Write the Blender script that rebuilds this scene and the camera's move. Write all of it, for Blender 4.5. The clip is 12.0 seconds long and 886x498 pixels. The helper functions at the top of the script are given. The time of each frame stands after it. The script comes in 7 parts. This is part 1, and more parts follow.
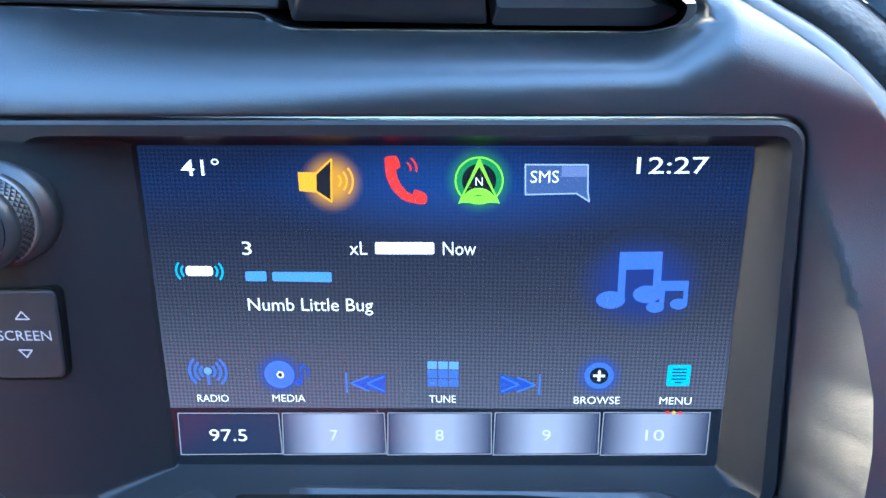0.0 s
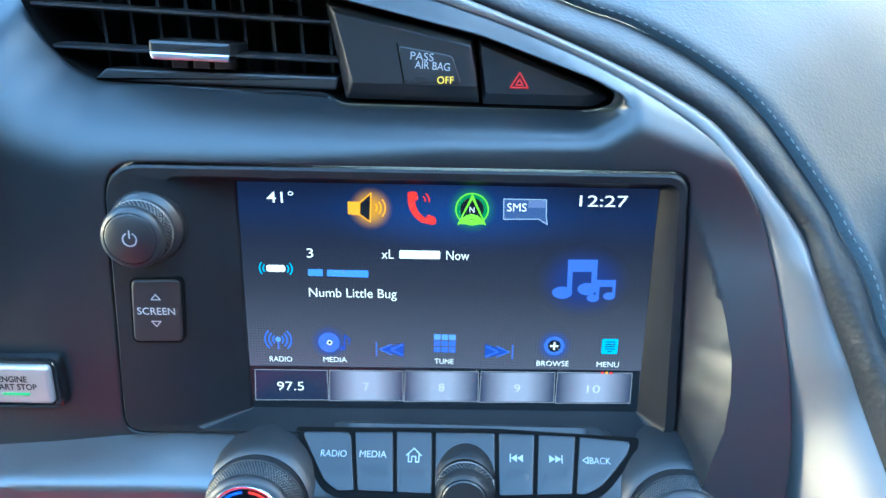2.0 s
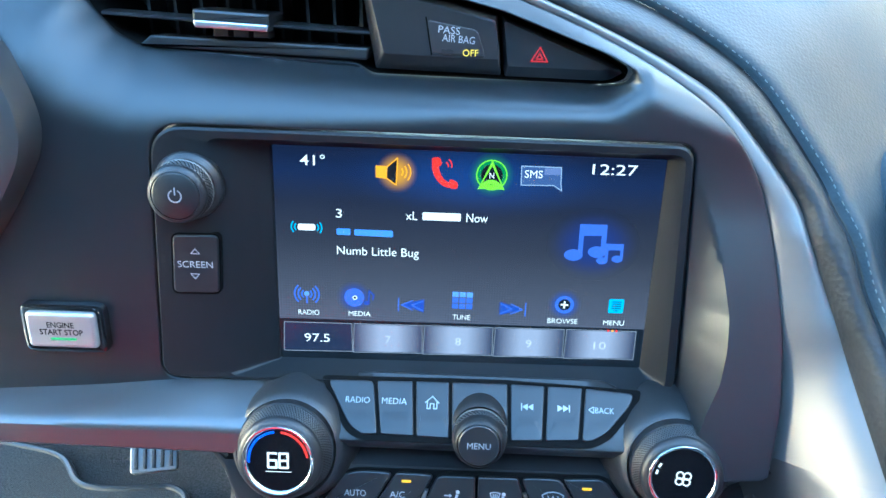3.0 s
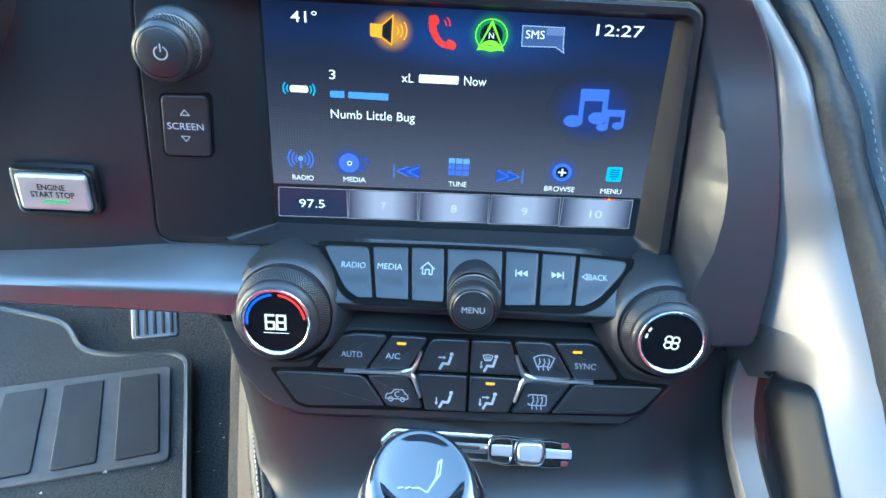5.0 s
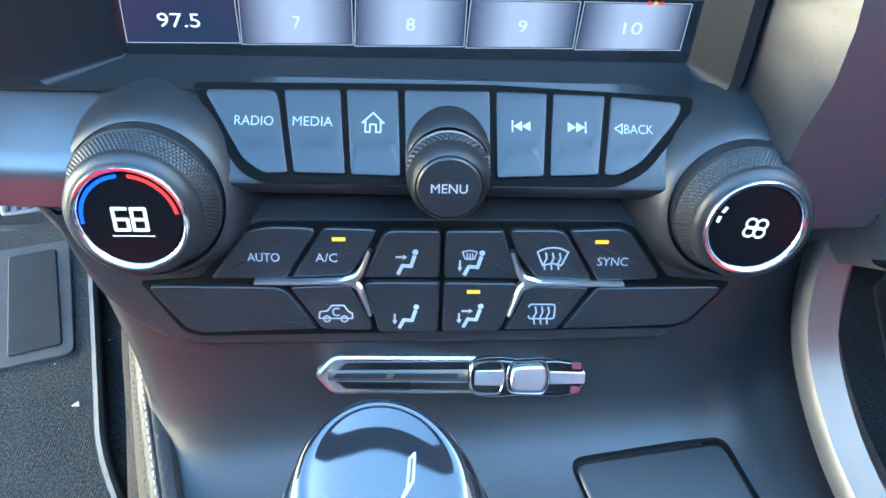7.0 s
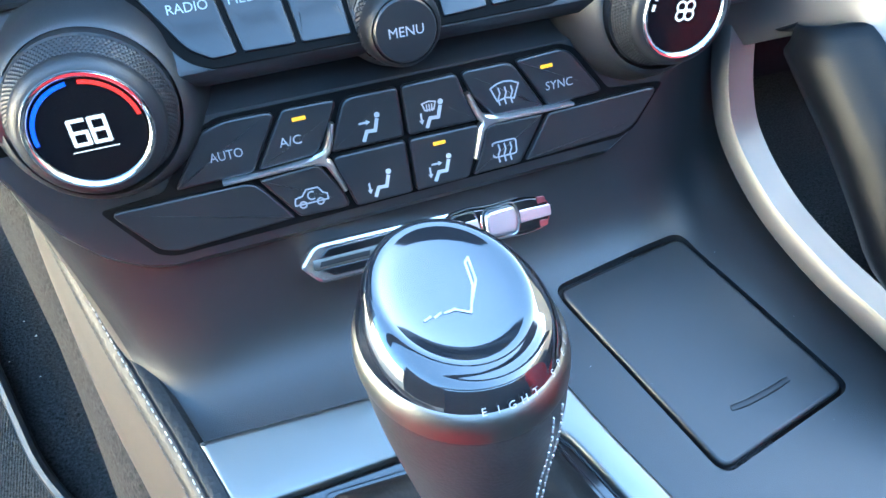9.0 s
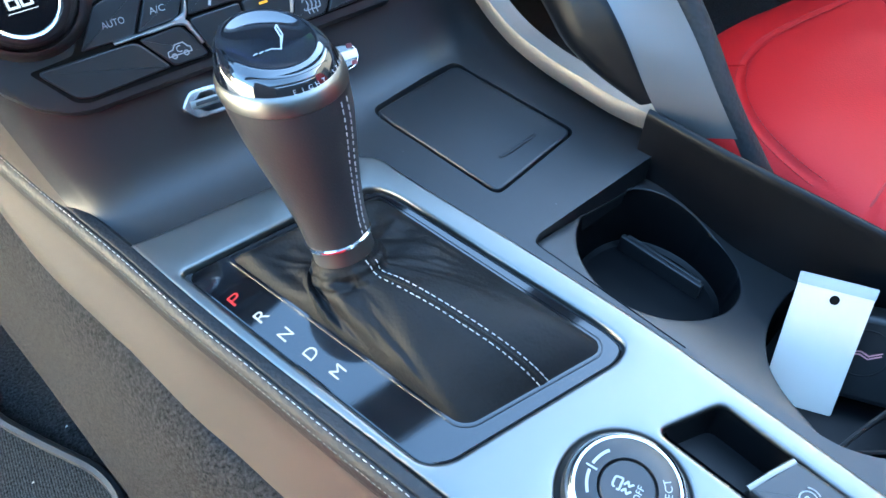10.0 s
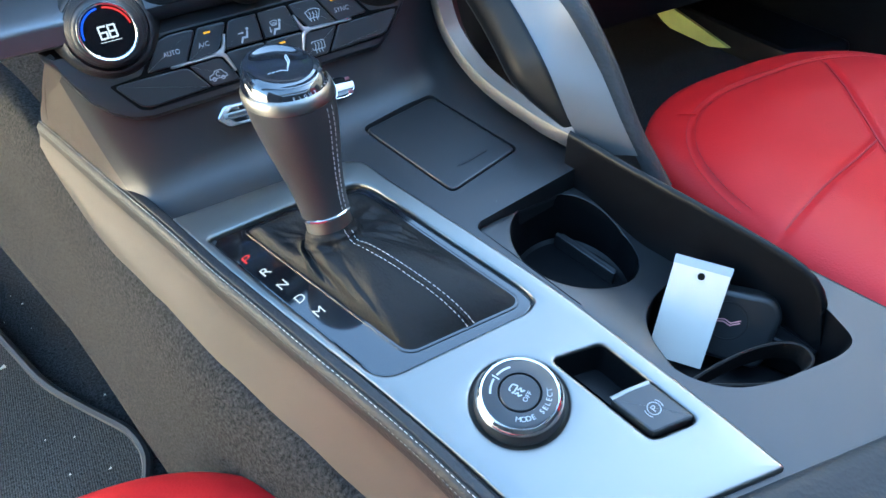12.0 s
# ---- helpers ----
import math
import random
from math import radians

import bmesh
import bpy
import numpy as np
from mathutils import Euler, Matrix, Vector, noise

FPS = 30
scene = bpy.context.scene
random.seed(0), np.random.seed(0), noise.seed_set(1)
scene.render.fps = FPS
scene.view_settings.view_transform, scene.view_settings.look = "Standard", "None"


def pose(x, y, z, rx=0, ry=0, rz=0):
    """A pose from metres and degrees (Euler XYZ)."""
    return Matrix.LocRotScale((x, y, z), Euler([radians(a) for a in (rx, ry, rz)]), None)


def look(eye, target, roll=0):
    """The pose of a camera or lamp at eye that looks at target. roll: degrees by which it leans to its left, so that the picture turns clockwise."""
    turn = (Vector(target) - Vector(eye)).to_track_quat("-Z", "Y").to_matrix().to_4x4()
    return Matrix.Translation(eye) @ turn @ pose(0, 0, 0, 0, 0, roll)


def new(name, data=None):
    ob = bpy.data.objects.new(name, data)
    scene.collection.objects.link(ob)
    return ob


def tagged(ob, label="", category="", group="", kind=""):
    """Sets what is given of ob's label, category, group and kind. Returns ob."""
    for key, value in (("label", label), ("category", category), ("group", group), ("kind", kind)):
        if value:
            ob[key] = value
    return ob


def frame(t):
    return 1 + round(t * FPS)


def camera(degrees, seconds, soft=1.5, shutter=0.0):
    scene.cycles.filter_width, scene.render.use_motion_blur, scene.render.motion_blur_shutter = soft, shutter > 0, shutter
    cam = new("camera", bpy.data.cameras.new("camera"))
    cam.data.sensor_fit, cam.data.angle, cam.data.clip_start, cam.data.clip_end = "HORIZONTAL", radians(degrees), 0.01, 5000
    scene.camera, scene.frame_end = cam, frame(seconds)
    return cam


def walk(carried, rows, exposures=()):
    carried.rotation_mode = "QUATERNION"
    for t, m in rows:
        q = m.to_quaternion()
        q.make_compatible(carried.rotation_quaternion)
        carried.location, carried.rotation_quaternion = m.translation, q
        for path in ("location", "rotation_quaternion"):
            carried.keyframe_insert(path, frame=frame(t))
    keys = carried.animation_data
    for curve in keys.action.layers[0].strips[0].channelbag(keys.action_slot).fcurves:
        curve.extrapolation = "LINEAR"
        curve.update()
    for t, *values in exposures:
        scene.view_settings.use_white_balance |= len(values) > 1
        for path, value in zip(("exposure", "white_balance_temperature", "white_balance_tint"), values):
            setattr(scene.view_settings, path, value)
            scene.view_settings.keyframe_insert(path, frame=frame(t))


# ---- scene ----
cam = camera(61.6, 12.0)
PATH = [
    (0, (0.011, 0.009, 0.825), (-0.069, 1.91, 0.207), -0.0),
    (0.5, (0.017, -0.003, 0.835), (-0.06, 1.901, 0.227), -0.3),
    (1, (0.013, -0.04, 0.848), (-0.06, 1.868, 0.254), -0.1),
    (1.5, (0.011, -0.064, 0.855), (-0.049, 1.843, 0.257), 0.5),
    (2, (0.011, -0.085, 0.858), (-0.054, 1.817, 0.243), 1.0),
    (2.5, (0.003, -0.108, 0.861), (-0.057, 1.784, 0.216), 1.7),
    (4.5, (0.0, -0.11, 0.854), (-0.04, 1.69, -0.018), 3.0),
    (5, (0.001, -0.108, 0.853), (-0.022, 1.637, -0.123), 3.2),
    (5.5, (0.001, -0.101, 0.849), (0.005, 1.576, -0.241), 3.4),
    (6, (0.0, -0.082, 0.843), (0.046, 1.526, -0.346), 3.7),
    (6.5, (-0.003, -0.029, 0.816), (0.089, 1.521, -0.445), 4.3),
    (8.5, (-0.025, 0.027, 0.762), (0.37, 1.416, -0.622), 3.2),
    (9, (-0.046, -0.015, 0.768), (0.451, 1.333, -0.623), 0.2),
    (9.5, (-0.071, -0.091, 0.769), (0.536, 1.181, -0.65), -2.8),
    (10, (-0.083, -0.164, 0.778), (0.647, 1.087, -0.601), -3.5),
    (10.5, (-0.09, -0.229, 0.797), (0.682, 1.028, -0.553), -4.0),
    (11, (-0.104, -0.265, 0.816), (0.67, 0.999, -0.528), -3.9),
    (11.5, (-0.107, -0.274, 0.823), (0.652, 1.015, -0.504), -4.0),
    (12, (-0.106, -0.282, 0.816), (0.616, 1.096, -0.441), -2.9),
]
EXPO, KELVIN, TINT = 5.5, 5720.0, -6.0
walk(cam, [(t, look(eye, target, roll)) for t, eye, target, roll in PATH], [(t, EXPO + d, KELVIN + k, TINT + g) for t, d, k, g in ((0.0, 0.3, -650, 4), (0.5, 0.3, -700, -6), (1.0, 0.3, -700, -8), (2.5, 0.12, -650, -7), (4.5, 0.15, -520, -6), (5.5, 0.15, -420, -4), (6.5, 0.25, -450, -4), (8.5, 0.55, -500, -4), (9.0, 0.27, -450, -2), (9.5, 0.02, -400, -1), (10.5, -0.36, -250, 0), (12.0, -0.4, -200, 0))])

from mathutils.geometry import delaunay_2d_cdt

# ---- daylight ----
world = bpy.data.worlds.new("sky")
scene.world = world
world.use_nodes = True
wn = world.node_tree
sky = wn.nodes.new("ShaderNodeTexSky")
sky.sky_type = 'NISHITA'
sky.sun_disc = False
sky.dust_density = 1.6
sky.sun_elevation = radians(28)
sky.sun_rotation = radians(86.6)
wn.links.new(sky.outputs[0], wn.nodes["Background"].inputs[0])
wn.nodes["Background"].inputs[1].default_value = 0.08
sun = new("sun", bpy.data.lights.new("sun", 'SUN'))
sun.data.energy, sun.data.angle, sun.data.color = 5.0, radians(0.5), (1.0, 0.9, 0.76)
sun.matrix_basis = look((5.0, 0.3, 2.66), (0, 0, 0))
LIT = 2 ** (0.6 - EXPO)

# ---- materials ----
def shader(name, base, rough, metal=0.0, vary=0.25, grain=900, bump=0.15, blotch=18, coat=0.0, rvar=0.12):
    m = bpy.data.materials.new(name)
    m.use_nodes = True
    nt = m.node_tree
    b = nt.nodes["Principled BSDF"]
    b.inputs["Metallic"].default_value = metal
    b.inputs["Coat Weight"].default_value = coat
    b.inputs["Coat Roughness"].default_value = 0.06
    tc = nt.nodes.new("ShaderNodeTexCoord")
    n1 = nt.nodes.new("ShaderNodeTexNoise")
    n1.inputs["Scale"].default_value = blotch
    n1.inputs["Detail"].default_value = 5
    n2 = nt.nodes.new("ShaderNodeTexNoise")
    n2.inputs["Scale"].default_value = grain
    n2.inputs["Detail"].default_value = 3
    for n in (n1, n2):
        nt.links.new(tc.outputs["Object"], n.inputs["Vector"])
    mix = nt.nodes.new("ShaderNodeMix")
    mix.data_type = 'RGBA'
    nt.links.new(n1.outputs["Fac"], mix.inputs[0])
    mix.inputs[6].default_value = (*[c * (1 - vary) for c in base], 1)
    mix.inputs[7].default_value = (*[min(1, c * (1 + vary)) for c in base], 1)
    nt.links.new(mix.outputs[2], b.inputs["Base Color"])
    mr = nt.nodes.new("ShaderNodeMapRange")
    mr.inputs["To Min"].default_value = max(0.02, rough - rvar * rough)
    mr.inputs["To Max"].default_value = min(1, rough + rvar * rough)
    nt.links.new(n1.outputs["Fac"], mr.inputs["Value"])
    nt.links.new(mr.outputs[0], b.inputs["Roughness"])
    if bump:
        bp = nt.nodes.new("ShaderNodeBump")
        bp.inputs["Strength"].default_value = bump
        bp.inputs["Distance"].default_value = 0.0004
        nt.links.new(n2.outputs["Fac"], bp.inputs["Height"])
        nt.links.new(bp.outputs[0], b.inputs["Normal"])
    return m


def hide(name, base, rough, scale, bump, vary=0.2, dist=0.0006):
    """Leather: small cells with creases, softer folds over them."""
    m = shader(name, base, rough, vary=vary, grain=scale * 3, bump=0, blotch=9)
    nt = m.node_tree
    b = nt.nodes["Principled BSDF"]
    tc = nt.nodes.new("ShaderNodeTexCoord")
    vo = nt.nodes.new("ShaderNodeTexVoronoi")
    vo.inputs["Scale"].default_value = scale
    ns = nt.nodes.new("ShaderNodeTexNoise")
    ns.inputs["Scale"].default_value = scale * 0.35
    ns.inputs["Detail"].default_value = 4
    ad = nt.nodes.new("ShaderNodeMath")
    ad.operation = 'ADD'
    bp = nt.nodes.new("ShaderNodeBump")
    bp.inputs["Strength"].default_value = bump
    bp.inputs["Distance"].default_value = dist
    for n in (vo, ns):
        nt.links.new(tc.outputs["Object"], n.inputs["Vector"])
    nt.links.new(vo.outputs["Distance"], ad.inputs[0])
    nt.links.new(ns.outputs["Fac"], ad.inputs[1])
    nt.links.new(ad.outputs[0], bp.inputs["Height"])
    nt.links.new(bp.outputs[0], b.inputs["Normal"])
    return m


def glow(name, colour, strength=1.0, gloss=True):
    m = bpy.data.materials.new(name)
    m.use_nodes = True
    b = m.node_tree.nodes["Principled BSDF"]
    b.inputs["Base Color"].default_value = (0.01, 0.01, 0.012, 1)
    b.inputs["Roughness"].default_value = 0.25
    b.inputs["Emission Color"].default_value = (*colour, 1)
    b.inputs["Emission Strength"].default_value = strength * LIT
    return m


def halo(name, colour):
    """A soft round glow on the screen that fades to nothing."""
    m = bpy.data.materials.new(name)
    m.use_nodes = True
    t = m.node_tree
    t.nodes.remove(t.nodes["Principled BSDF"])
    em, tr, mx = t.nodes.new("ShaderNodeEmission"), t.nodes.new("ShaderNodeBsdfTransparent"), t.nodes.new("ShaderNodeMixShader")
    em.inputs[0].default_value, em.inputs[1].default_value = (*colour, 1), LIT
    tc, vm, ml, mr = t.nodes.new("ShaderNodeTexCoord"), t.nodes.new("ShaderNodeVectorMath"), t.nodes.new("ShaderNodeVectorMath"), t.nodes.new("ShaderNodeMapRange")
    vm.operation = 'SUBTRACT'
    vm.inputs[1].default_value = (0.5, 0.5, 0.0)
    ml.operation = 'MULTIPLY'
    ml.inputs[1].default_value = (1, 1, 0)
    le = t.nodes.new("ShaderNodeVectorMath")
    le.operation = 'LENGTH'
    mr.interpolation_type = 'SMOOTHSTEP'
    mr.inputs["From Min"].default_value, mr.inputs["From Max"].default_value = 0.5, 0.12
    t.links.new(tc.outputs["Generated"], vm.inputs[0])
    t.links.new(vm.outputs[0], ml.inputs[0])
    t.links.new(ml.outputs[0], le.inputs[0])
    t.links.new(le.outputs["Value"], mr.inputs[0])
    t.links.new(mr.outputs[0], mx.inputs[0])
    t.links.new(tr.outputs[0], mx.inputs[1])
    t.links.new(em.outputs[0], mx.inputs[2])
    t.links.new(mx.outputs[0], t.nodes["Material Output"].inputs[0])
    return m


PLASTIC = shader("soft_black_plastic", (0.019, 0.0195, 0.021), 0.38, grain=2600, bump=0.25)
PLASTIC.node_tree.nodes["Principled BSDF"].inputs["Specular IOR Level"].default_value = 0.5
FASCIA = shader("dash_face_plastic", (0.0125, 0.0148, 0.017), 0.31, grain=2600, bump=0.2)
FASCIA.node_tree.nodes["Principled BSDF"].inputs["Specular IOR Level"].default_value = 0.66
PLASTIC_FINE = shader("fine_black_plastic", (0.018, 0.0185, 0.02), 0.35, grain=3200, bump=0.18)
BEZEL_BLACK = shader("dull_bezel_plastic", (0.012, 0.0125, 0.014), 0.42, grain=3200, bump=0.18)
BEZEL_BLACK.node_tree.nodes["Principled BSDF"].inputs["Specular IOR Level"].default_value = 0.28
PLASTIC_DARK = shader("deep_black_plastic", (0.008, 0.008, 0.0085), 0.5, grain=2600, bump=0.2)
WALL_BLACK = shader("dull_black_plastic", (0.005, 0.0055, 0.0066), 0.3, grain=2600, bump=0.2)
WALL_BLACK.node_tree.nodes["Principled BSDF"].inputs["Specular IOR Level"].default_value = 0.16
BUTTON = shader("button_black", (0.016, 0.0165, 0.018), 0.33, grain=3200, bump=0.12)
BUTTON.node_tree.nodes["Principled BSDF"].inputs["Specular IOR Level"].default_value = 0.5
RUBBER = shader("black_rubber", (0.016, 0.016, 0.017), 0.42, grain=1800, bump=0.2)
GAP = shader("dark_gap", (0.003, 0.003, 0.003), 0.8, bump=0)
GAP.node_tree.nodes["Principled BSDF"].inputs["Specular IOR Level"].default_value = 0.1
SATIN = shader("satin_aluminium", (0.194, 0.193, 0.18), 0.4, metal=1.0, vary=0.05, grain=4000, bump=0.06, rvar=0.2)
SATIN_TRIM = shader("satin_painted_trim", (0.158, 0.149, 0.14), 0.44, metal=0.5, vary=0.05, grain=4000, bump=0.06)
CHROME = shader("chrome", (0.85, 0.85, 0.86), 0.1, metal=1.0, vary=0.03, bump=0)
GLOSS = shader("piano_black", (0.008, 0.008, 0.009), 0.06, vary=0.1, bump=0, coat=0.6)
LENS = shader("black_display_lens", (0.005, 0.005, 0.006), 0.18, vary=0.1, bump=0)
LENS.node_tree.nodes["Principled BSDF"].inputs["Specular IOR Level"].default_value = 0.2
CAP = shader("polished_black_cap", (0.012, 0.013, 0.016), 0.05, vary=0.1, bump=0, coat=1.0)
LEATHER = hide("black_leather", (0.017, 0.0172, 0.018), 0.56, 420, 0.45)
LEATHER.node_tree.nodes["Principled BSDF"].inputs["Specular IOR Level"].default_value = 0.34
LEATHER_GRIP = hide("smooth_grip_leather", (0.026, 0.025, 0.025), 0.42, 900, 0.1)
LEATHER_SOFT = hide("soft_black_leather", (0.008, 0.0078, 0.008), 0.58, 520, 0.25)
LEATHER_SOFT.node_tree.nodes["Principled BSDF"].inputs["Specular IOR Level"].default_value = 0.2
LEATHER_DASH = hide("dash_leather", (0.019, 0.026, 0.03), 0.5, 600, 0.22)
LEATHER_DASH.node_tree.nodes["Principled BSDF"].inputs["Specular IOR Level"].default_value = 0.34
RED = hide("red_leather", (0.42, 0.0065, 0.0095), 0.55, 480, 0.2, vary=0.08)
RED.node_tree.nodes["Principled BSDF"].inputs["Specular IOR Level"].default_value = 0.3
# the taupe tint stands for warm light on dark console plastic
SIDE = shader("console_side_plastic", (0.055, 0.046, 0.038), 0.42, grain=2200, bump=0.2)
THREAD = shader("grey_thread", (0.42, 0.42, 0.41), 0.7, bump=0.2)
THREAD_DARK = shader("dark_thread", (0.09, 0.1, 0.1), 0.7, bump=0.2)


def pile(name, base, size, weave=0.0):
    """Carpet: dark and light fibres, uneven pile, worn patches."""
    m = shader(name, base, 0.95, vary=0.3, grain=900, bump=0, blotch=14)
    nt = m.node_tree
    b = nt.nodes["Principled BSDF"]
    b.inputs["Specular IOR Level"].default_value = 0.15
    tc = nt.nodes.new("ShaderNodeTexCoord")
    no = nt.nodes.new("ShaderNodeTexNoise")
    no.inputs["Scale"].default_value, no.inputs["Detail"].default_value, no.inputs["Roughness"].default_value = size, 4, 0.7
    ra = nt.nodes.new("ShaderNodeMapRange")
    ra.inputs["From Min"].default_value, ra.inputs["From Max"].default_value = 0.34, 0.68
    ra.inputs["To Min"].default_value, ra.inputs["To Max"].default_value = 0.2, 2.3
    nt.links.new(tc.outputs["Object"], no.inputs["Vector"])
    h = no.outputs["Fac"]
    if weave:
        wv = nt.nodes.new("ShaderNodeTexWave")
        wv.inputs["Scale"].default_value, wv.inputs["Distortion"].default_value, wv.inputs["Detail Scale"].default_value = weave, 2.5, 3.0
        nt.links.new(tc.outputs["Object"], wv.inputs["Vector"])
        av = nt.nodes.new("ShaderNodeMath")
        av.operation = 'MULTIPLY_ADD'
        av.inputs[1].default_value = 0.16
        nt.links.new(wv.outputs["Fac"], av.inputs[0])
        sc = nt.nodes.new("ShaderNodeMath")
        sc.operation = 'MULTIPLY'
        sc.inputs[1].default_value = 0.86
        nt.links.new(h, sc.inputs[0])
        nt.links.new(sc.outputs[0], av.inputs[2])
        h = av.outputs[0]
    nt.links.new(h, ra.inputs["Value"])
    old = b.inputs["Base Color"].links[0].from_socket
    mx = nt.nodes.new("ShaderNodeMix")
    mx.data_type, mx.blend_type = 'RGBA', 'MULTIPLY'
    mx.inputs[0].default_value = 1.0
    nt.links.new(old, mx.inputs[6])
    nt.links.new(ra.outputs[0], mx.inputs[7])
    nt.links.new(mx.outputs[2], b.inputs["Base Color"])
    bp = nt.nodes.new("ShaderNodeBump")
    bp.inputs["Strength"].default_value, bp.inputs["Distance"].default_value = 0.9, 0.002
    nt.links.new(h, bp.inputs["Height"])
    nt.links.new(bp.outputs[0], b.inputs["Normal"])
    return m


CARPET = pile("carpet", (0.021, 0.0205, 0.021), 420)
MAT_CARPET = pile("woven_mat_carpet", (0.028, 0.03, 0.031), 430, 150)
MAT = shader("mat_rubber", (0.02, 0.02, 0.021), 0.55, vary=0.5, grain=900, bump=0.3, blotch=40)
MAT.node_tree.nodes["Principled BSDF"].inputs["Specular IOR Level"].default_value = 0.25
PRINT = shader("white_print", (0.36, 0.375, 0.39), 0.6, bump=0)
PRINT_DIM = shader("grey_print", (0.12, 0.127, 0.14), 0.6, bump=0)
PAPER = shader("white_card", (0.55, 0.52, 0.46), 0.32, vary=0.06, bump=0.05, blotch=30)
FILM = shader("clear_film", (0.3, 0.36, 0.44), 0.12, vary=0.1, bump=0)
LINING = shader("cabin_lining", (0.05, 0.05, 0.05), 0.85, bump=0.3)
HEADLINER = shader("pale_headliner", (0.3, 0.28, 0.26), 0.9, bump=0.3)
DARK_CHROME = shader("smoked_chrome", (0.24, 0.24, 0.245), 0.16, metal=1.0, vary=0.03, bump=0)
ACCENT = shader("satin_chrome", (0.62, 0.62, 0.63), 0.34, metal=1.0, vary=0.03, bump=0)
BADGE = shader("bright_badge", (0.5, 0.5, 0.51), 0.2, metal=0.9, vary=0.03, bump=0)
TRIM_SMOOTH = shader("smooth_black_trim", (0.036, 0.037, 0.04), 0.33, grain=2600, bump=0.1)
TRIM_SMOOTH.node_tree.nodes["Principled BSDF"].inputs["Specular IOR Level"].default_value = 1.0
TRIM_SMOOTH.node_tree.nodes["Principled BSDF"].inputs["Coat Weight"].default_value = 0.6
TRIM_SMOOTH.node_tree.nodes["Principled BSDF"].inputs["Coat Roughness"].default_value = 0.28
PEDAL = shader("steel_pedal", (0.16, 0.165, 0.17), 0.5, metal=0.8, bump=0.1)
AMBER = glow("amber_light", (1.0, 0.48, 0.02), 1.0)
RED_LIGHT = glow("red_light", (1.0, 0.04, 0.03), 0.9)
GREEN_LIGHT = glow("green_light", (0.1, 0.8, 0.2), 0.6)
WHITE_LIGHT = glow("white_light", (0.9, 0.93, 1.0), 0.95)
BLUE_LIGHT = glow("blue_light", (0.03, 0.12, 1.0), 1.0)
AMBER_TEXT = glow("yellow_text", (1.0, 0.72, 0.08), 0.9)

# ---- frames of reference (origin, right, outward) ----
def plane(o, r, n):
    n = Vector(n).normalized()
    r = Vector(r)
    r = (r - n * r.dot(n)).normalized()
    f = n.cross(r)
    m = Matrix((r, f, n)).transposed().to_4x4()
    m.translation = o
    return m


CON = plane((0.03, 0, 0.51607), (0.96023, 0.2334, 0.15325), (-0.11162, -0.18223, 0.9769))   # console top
CLI = plane((0.0035, 0.1812, 0.6178), (1, 0, 0.03), (-0.0351, -0.9412, 0.3359))              # climate panel
ROW = plane((0.0104, 0.201, 0.6731), (1, 0, 0), (-0.0406, -0.65, 0.76))                      # media buttons
FAS = plane((0, 0.208, 0.735), (1, 0, 0), (0, -1, 0))                                        # dash face
SCR = plane((0, 0.222, 0.735), (1, 0, 0), (0, -1, 0))                                        # display
IDN = Matrix.Identity(4)

# ---- mesh tools (millimetres, in the frame of the thing) ----
def thing(name, m, label, category, group="", kind=""):
    ob = new(name)
    ob.matrix_basis = m
    ob.empty_display_size = 0.01
    return tagged(ob, label, category, group, kind)


def finish(me, mat, smooth=38):
    me.materials.append(mat)
    for p in me.polygons:
        p.use_smooth = True
    me.set_sharp_from_angle(angle=radians(smooth))
    for p in me.polygons:
        p.use_smooth = len(p.vertices) < 7


def part(name, bm, mat, parent, label="", scale=0.001, smooth=38):
    me = bpy.data.meshes.new(name)
    if scale != 1:
        bmesh.ops.scale(bm, vec=(scale, scale, scale), verts=bm.verts)
    bmesh.ops.recalc_face_normals(bm, faces=bm.faces)
    bm.to_mesh(me)
    bm.free()
    finish(me, mat, smooth)
    ob = new(name, me)
    ob.parent = parent
    if label:
        ob["label"] = label
    return ob


def solo(name, bm, mat, m, label, category, group="", kind="", smooth=38):
    ob = part(name, bm, mat, None, "", smooth=smooth)
    ob.matrix_basis = m
    return tagged(ob, label, category, group, kind)


def bake(ob, mods):
    """Puts modifiers on, keeps the result as the mesh."""
    for kind, opts in mods:
        md = ob.modifiers.new(kind, kind)
        for k, v in opts.items():
            if k == "thickness": md.thickness = v
            if k == "offset": md.offset = v
            if k == "object": md.object = v
            if k == "operation": md.operation = v
    me = bpy.data.meshes.new_from_object(ob.evaluated_get(bpy.context.evaluated_depsgraph_get()))
    ob.modifiers.clear()
    old = ob.data
    ob.data = me
    bpy.data.meshes.remove(old)
    for p in me.polygons:
        p.use_smooth = True
    me.set_sharp_from_angle(angle=radians(38))
    return ob


def cut(ob, cutters, thickness=None):
    """Cuts prisms (bmeshes in the frame of ob) out of ob."""
    tmp = []
    for bm in cutters:
        c = part("cutter", bm, GAP, ob.parent)
        c.matrix_basis = ob.matrix_basis
        tmp.append(c)
    if thickness is not None:
        face_up(ob)
        bake(ob, [("SOLIDIFY", dict(thickness=thickness, offset=-1.0))])
    for c in tmp:
        bpy.context.view_layer.update()
        bake(ob, [("BOOLEAN", dict(object=c, operation='DIFFERENCE'))])
    for c in tmp:
        me = c.data
        bpy.data.objects.remove(c)
        bpy.data.meshes.remove(me)
    while len(ob.data.materials) > 1:
        ob.data.materials.pop()
    for p in ob.data.polygons:
        p.material_index = 0
    return ob


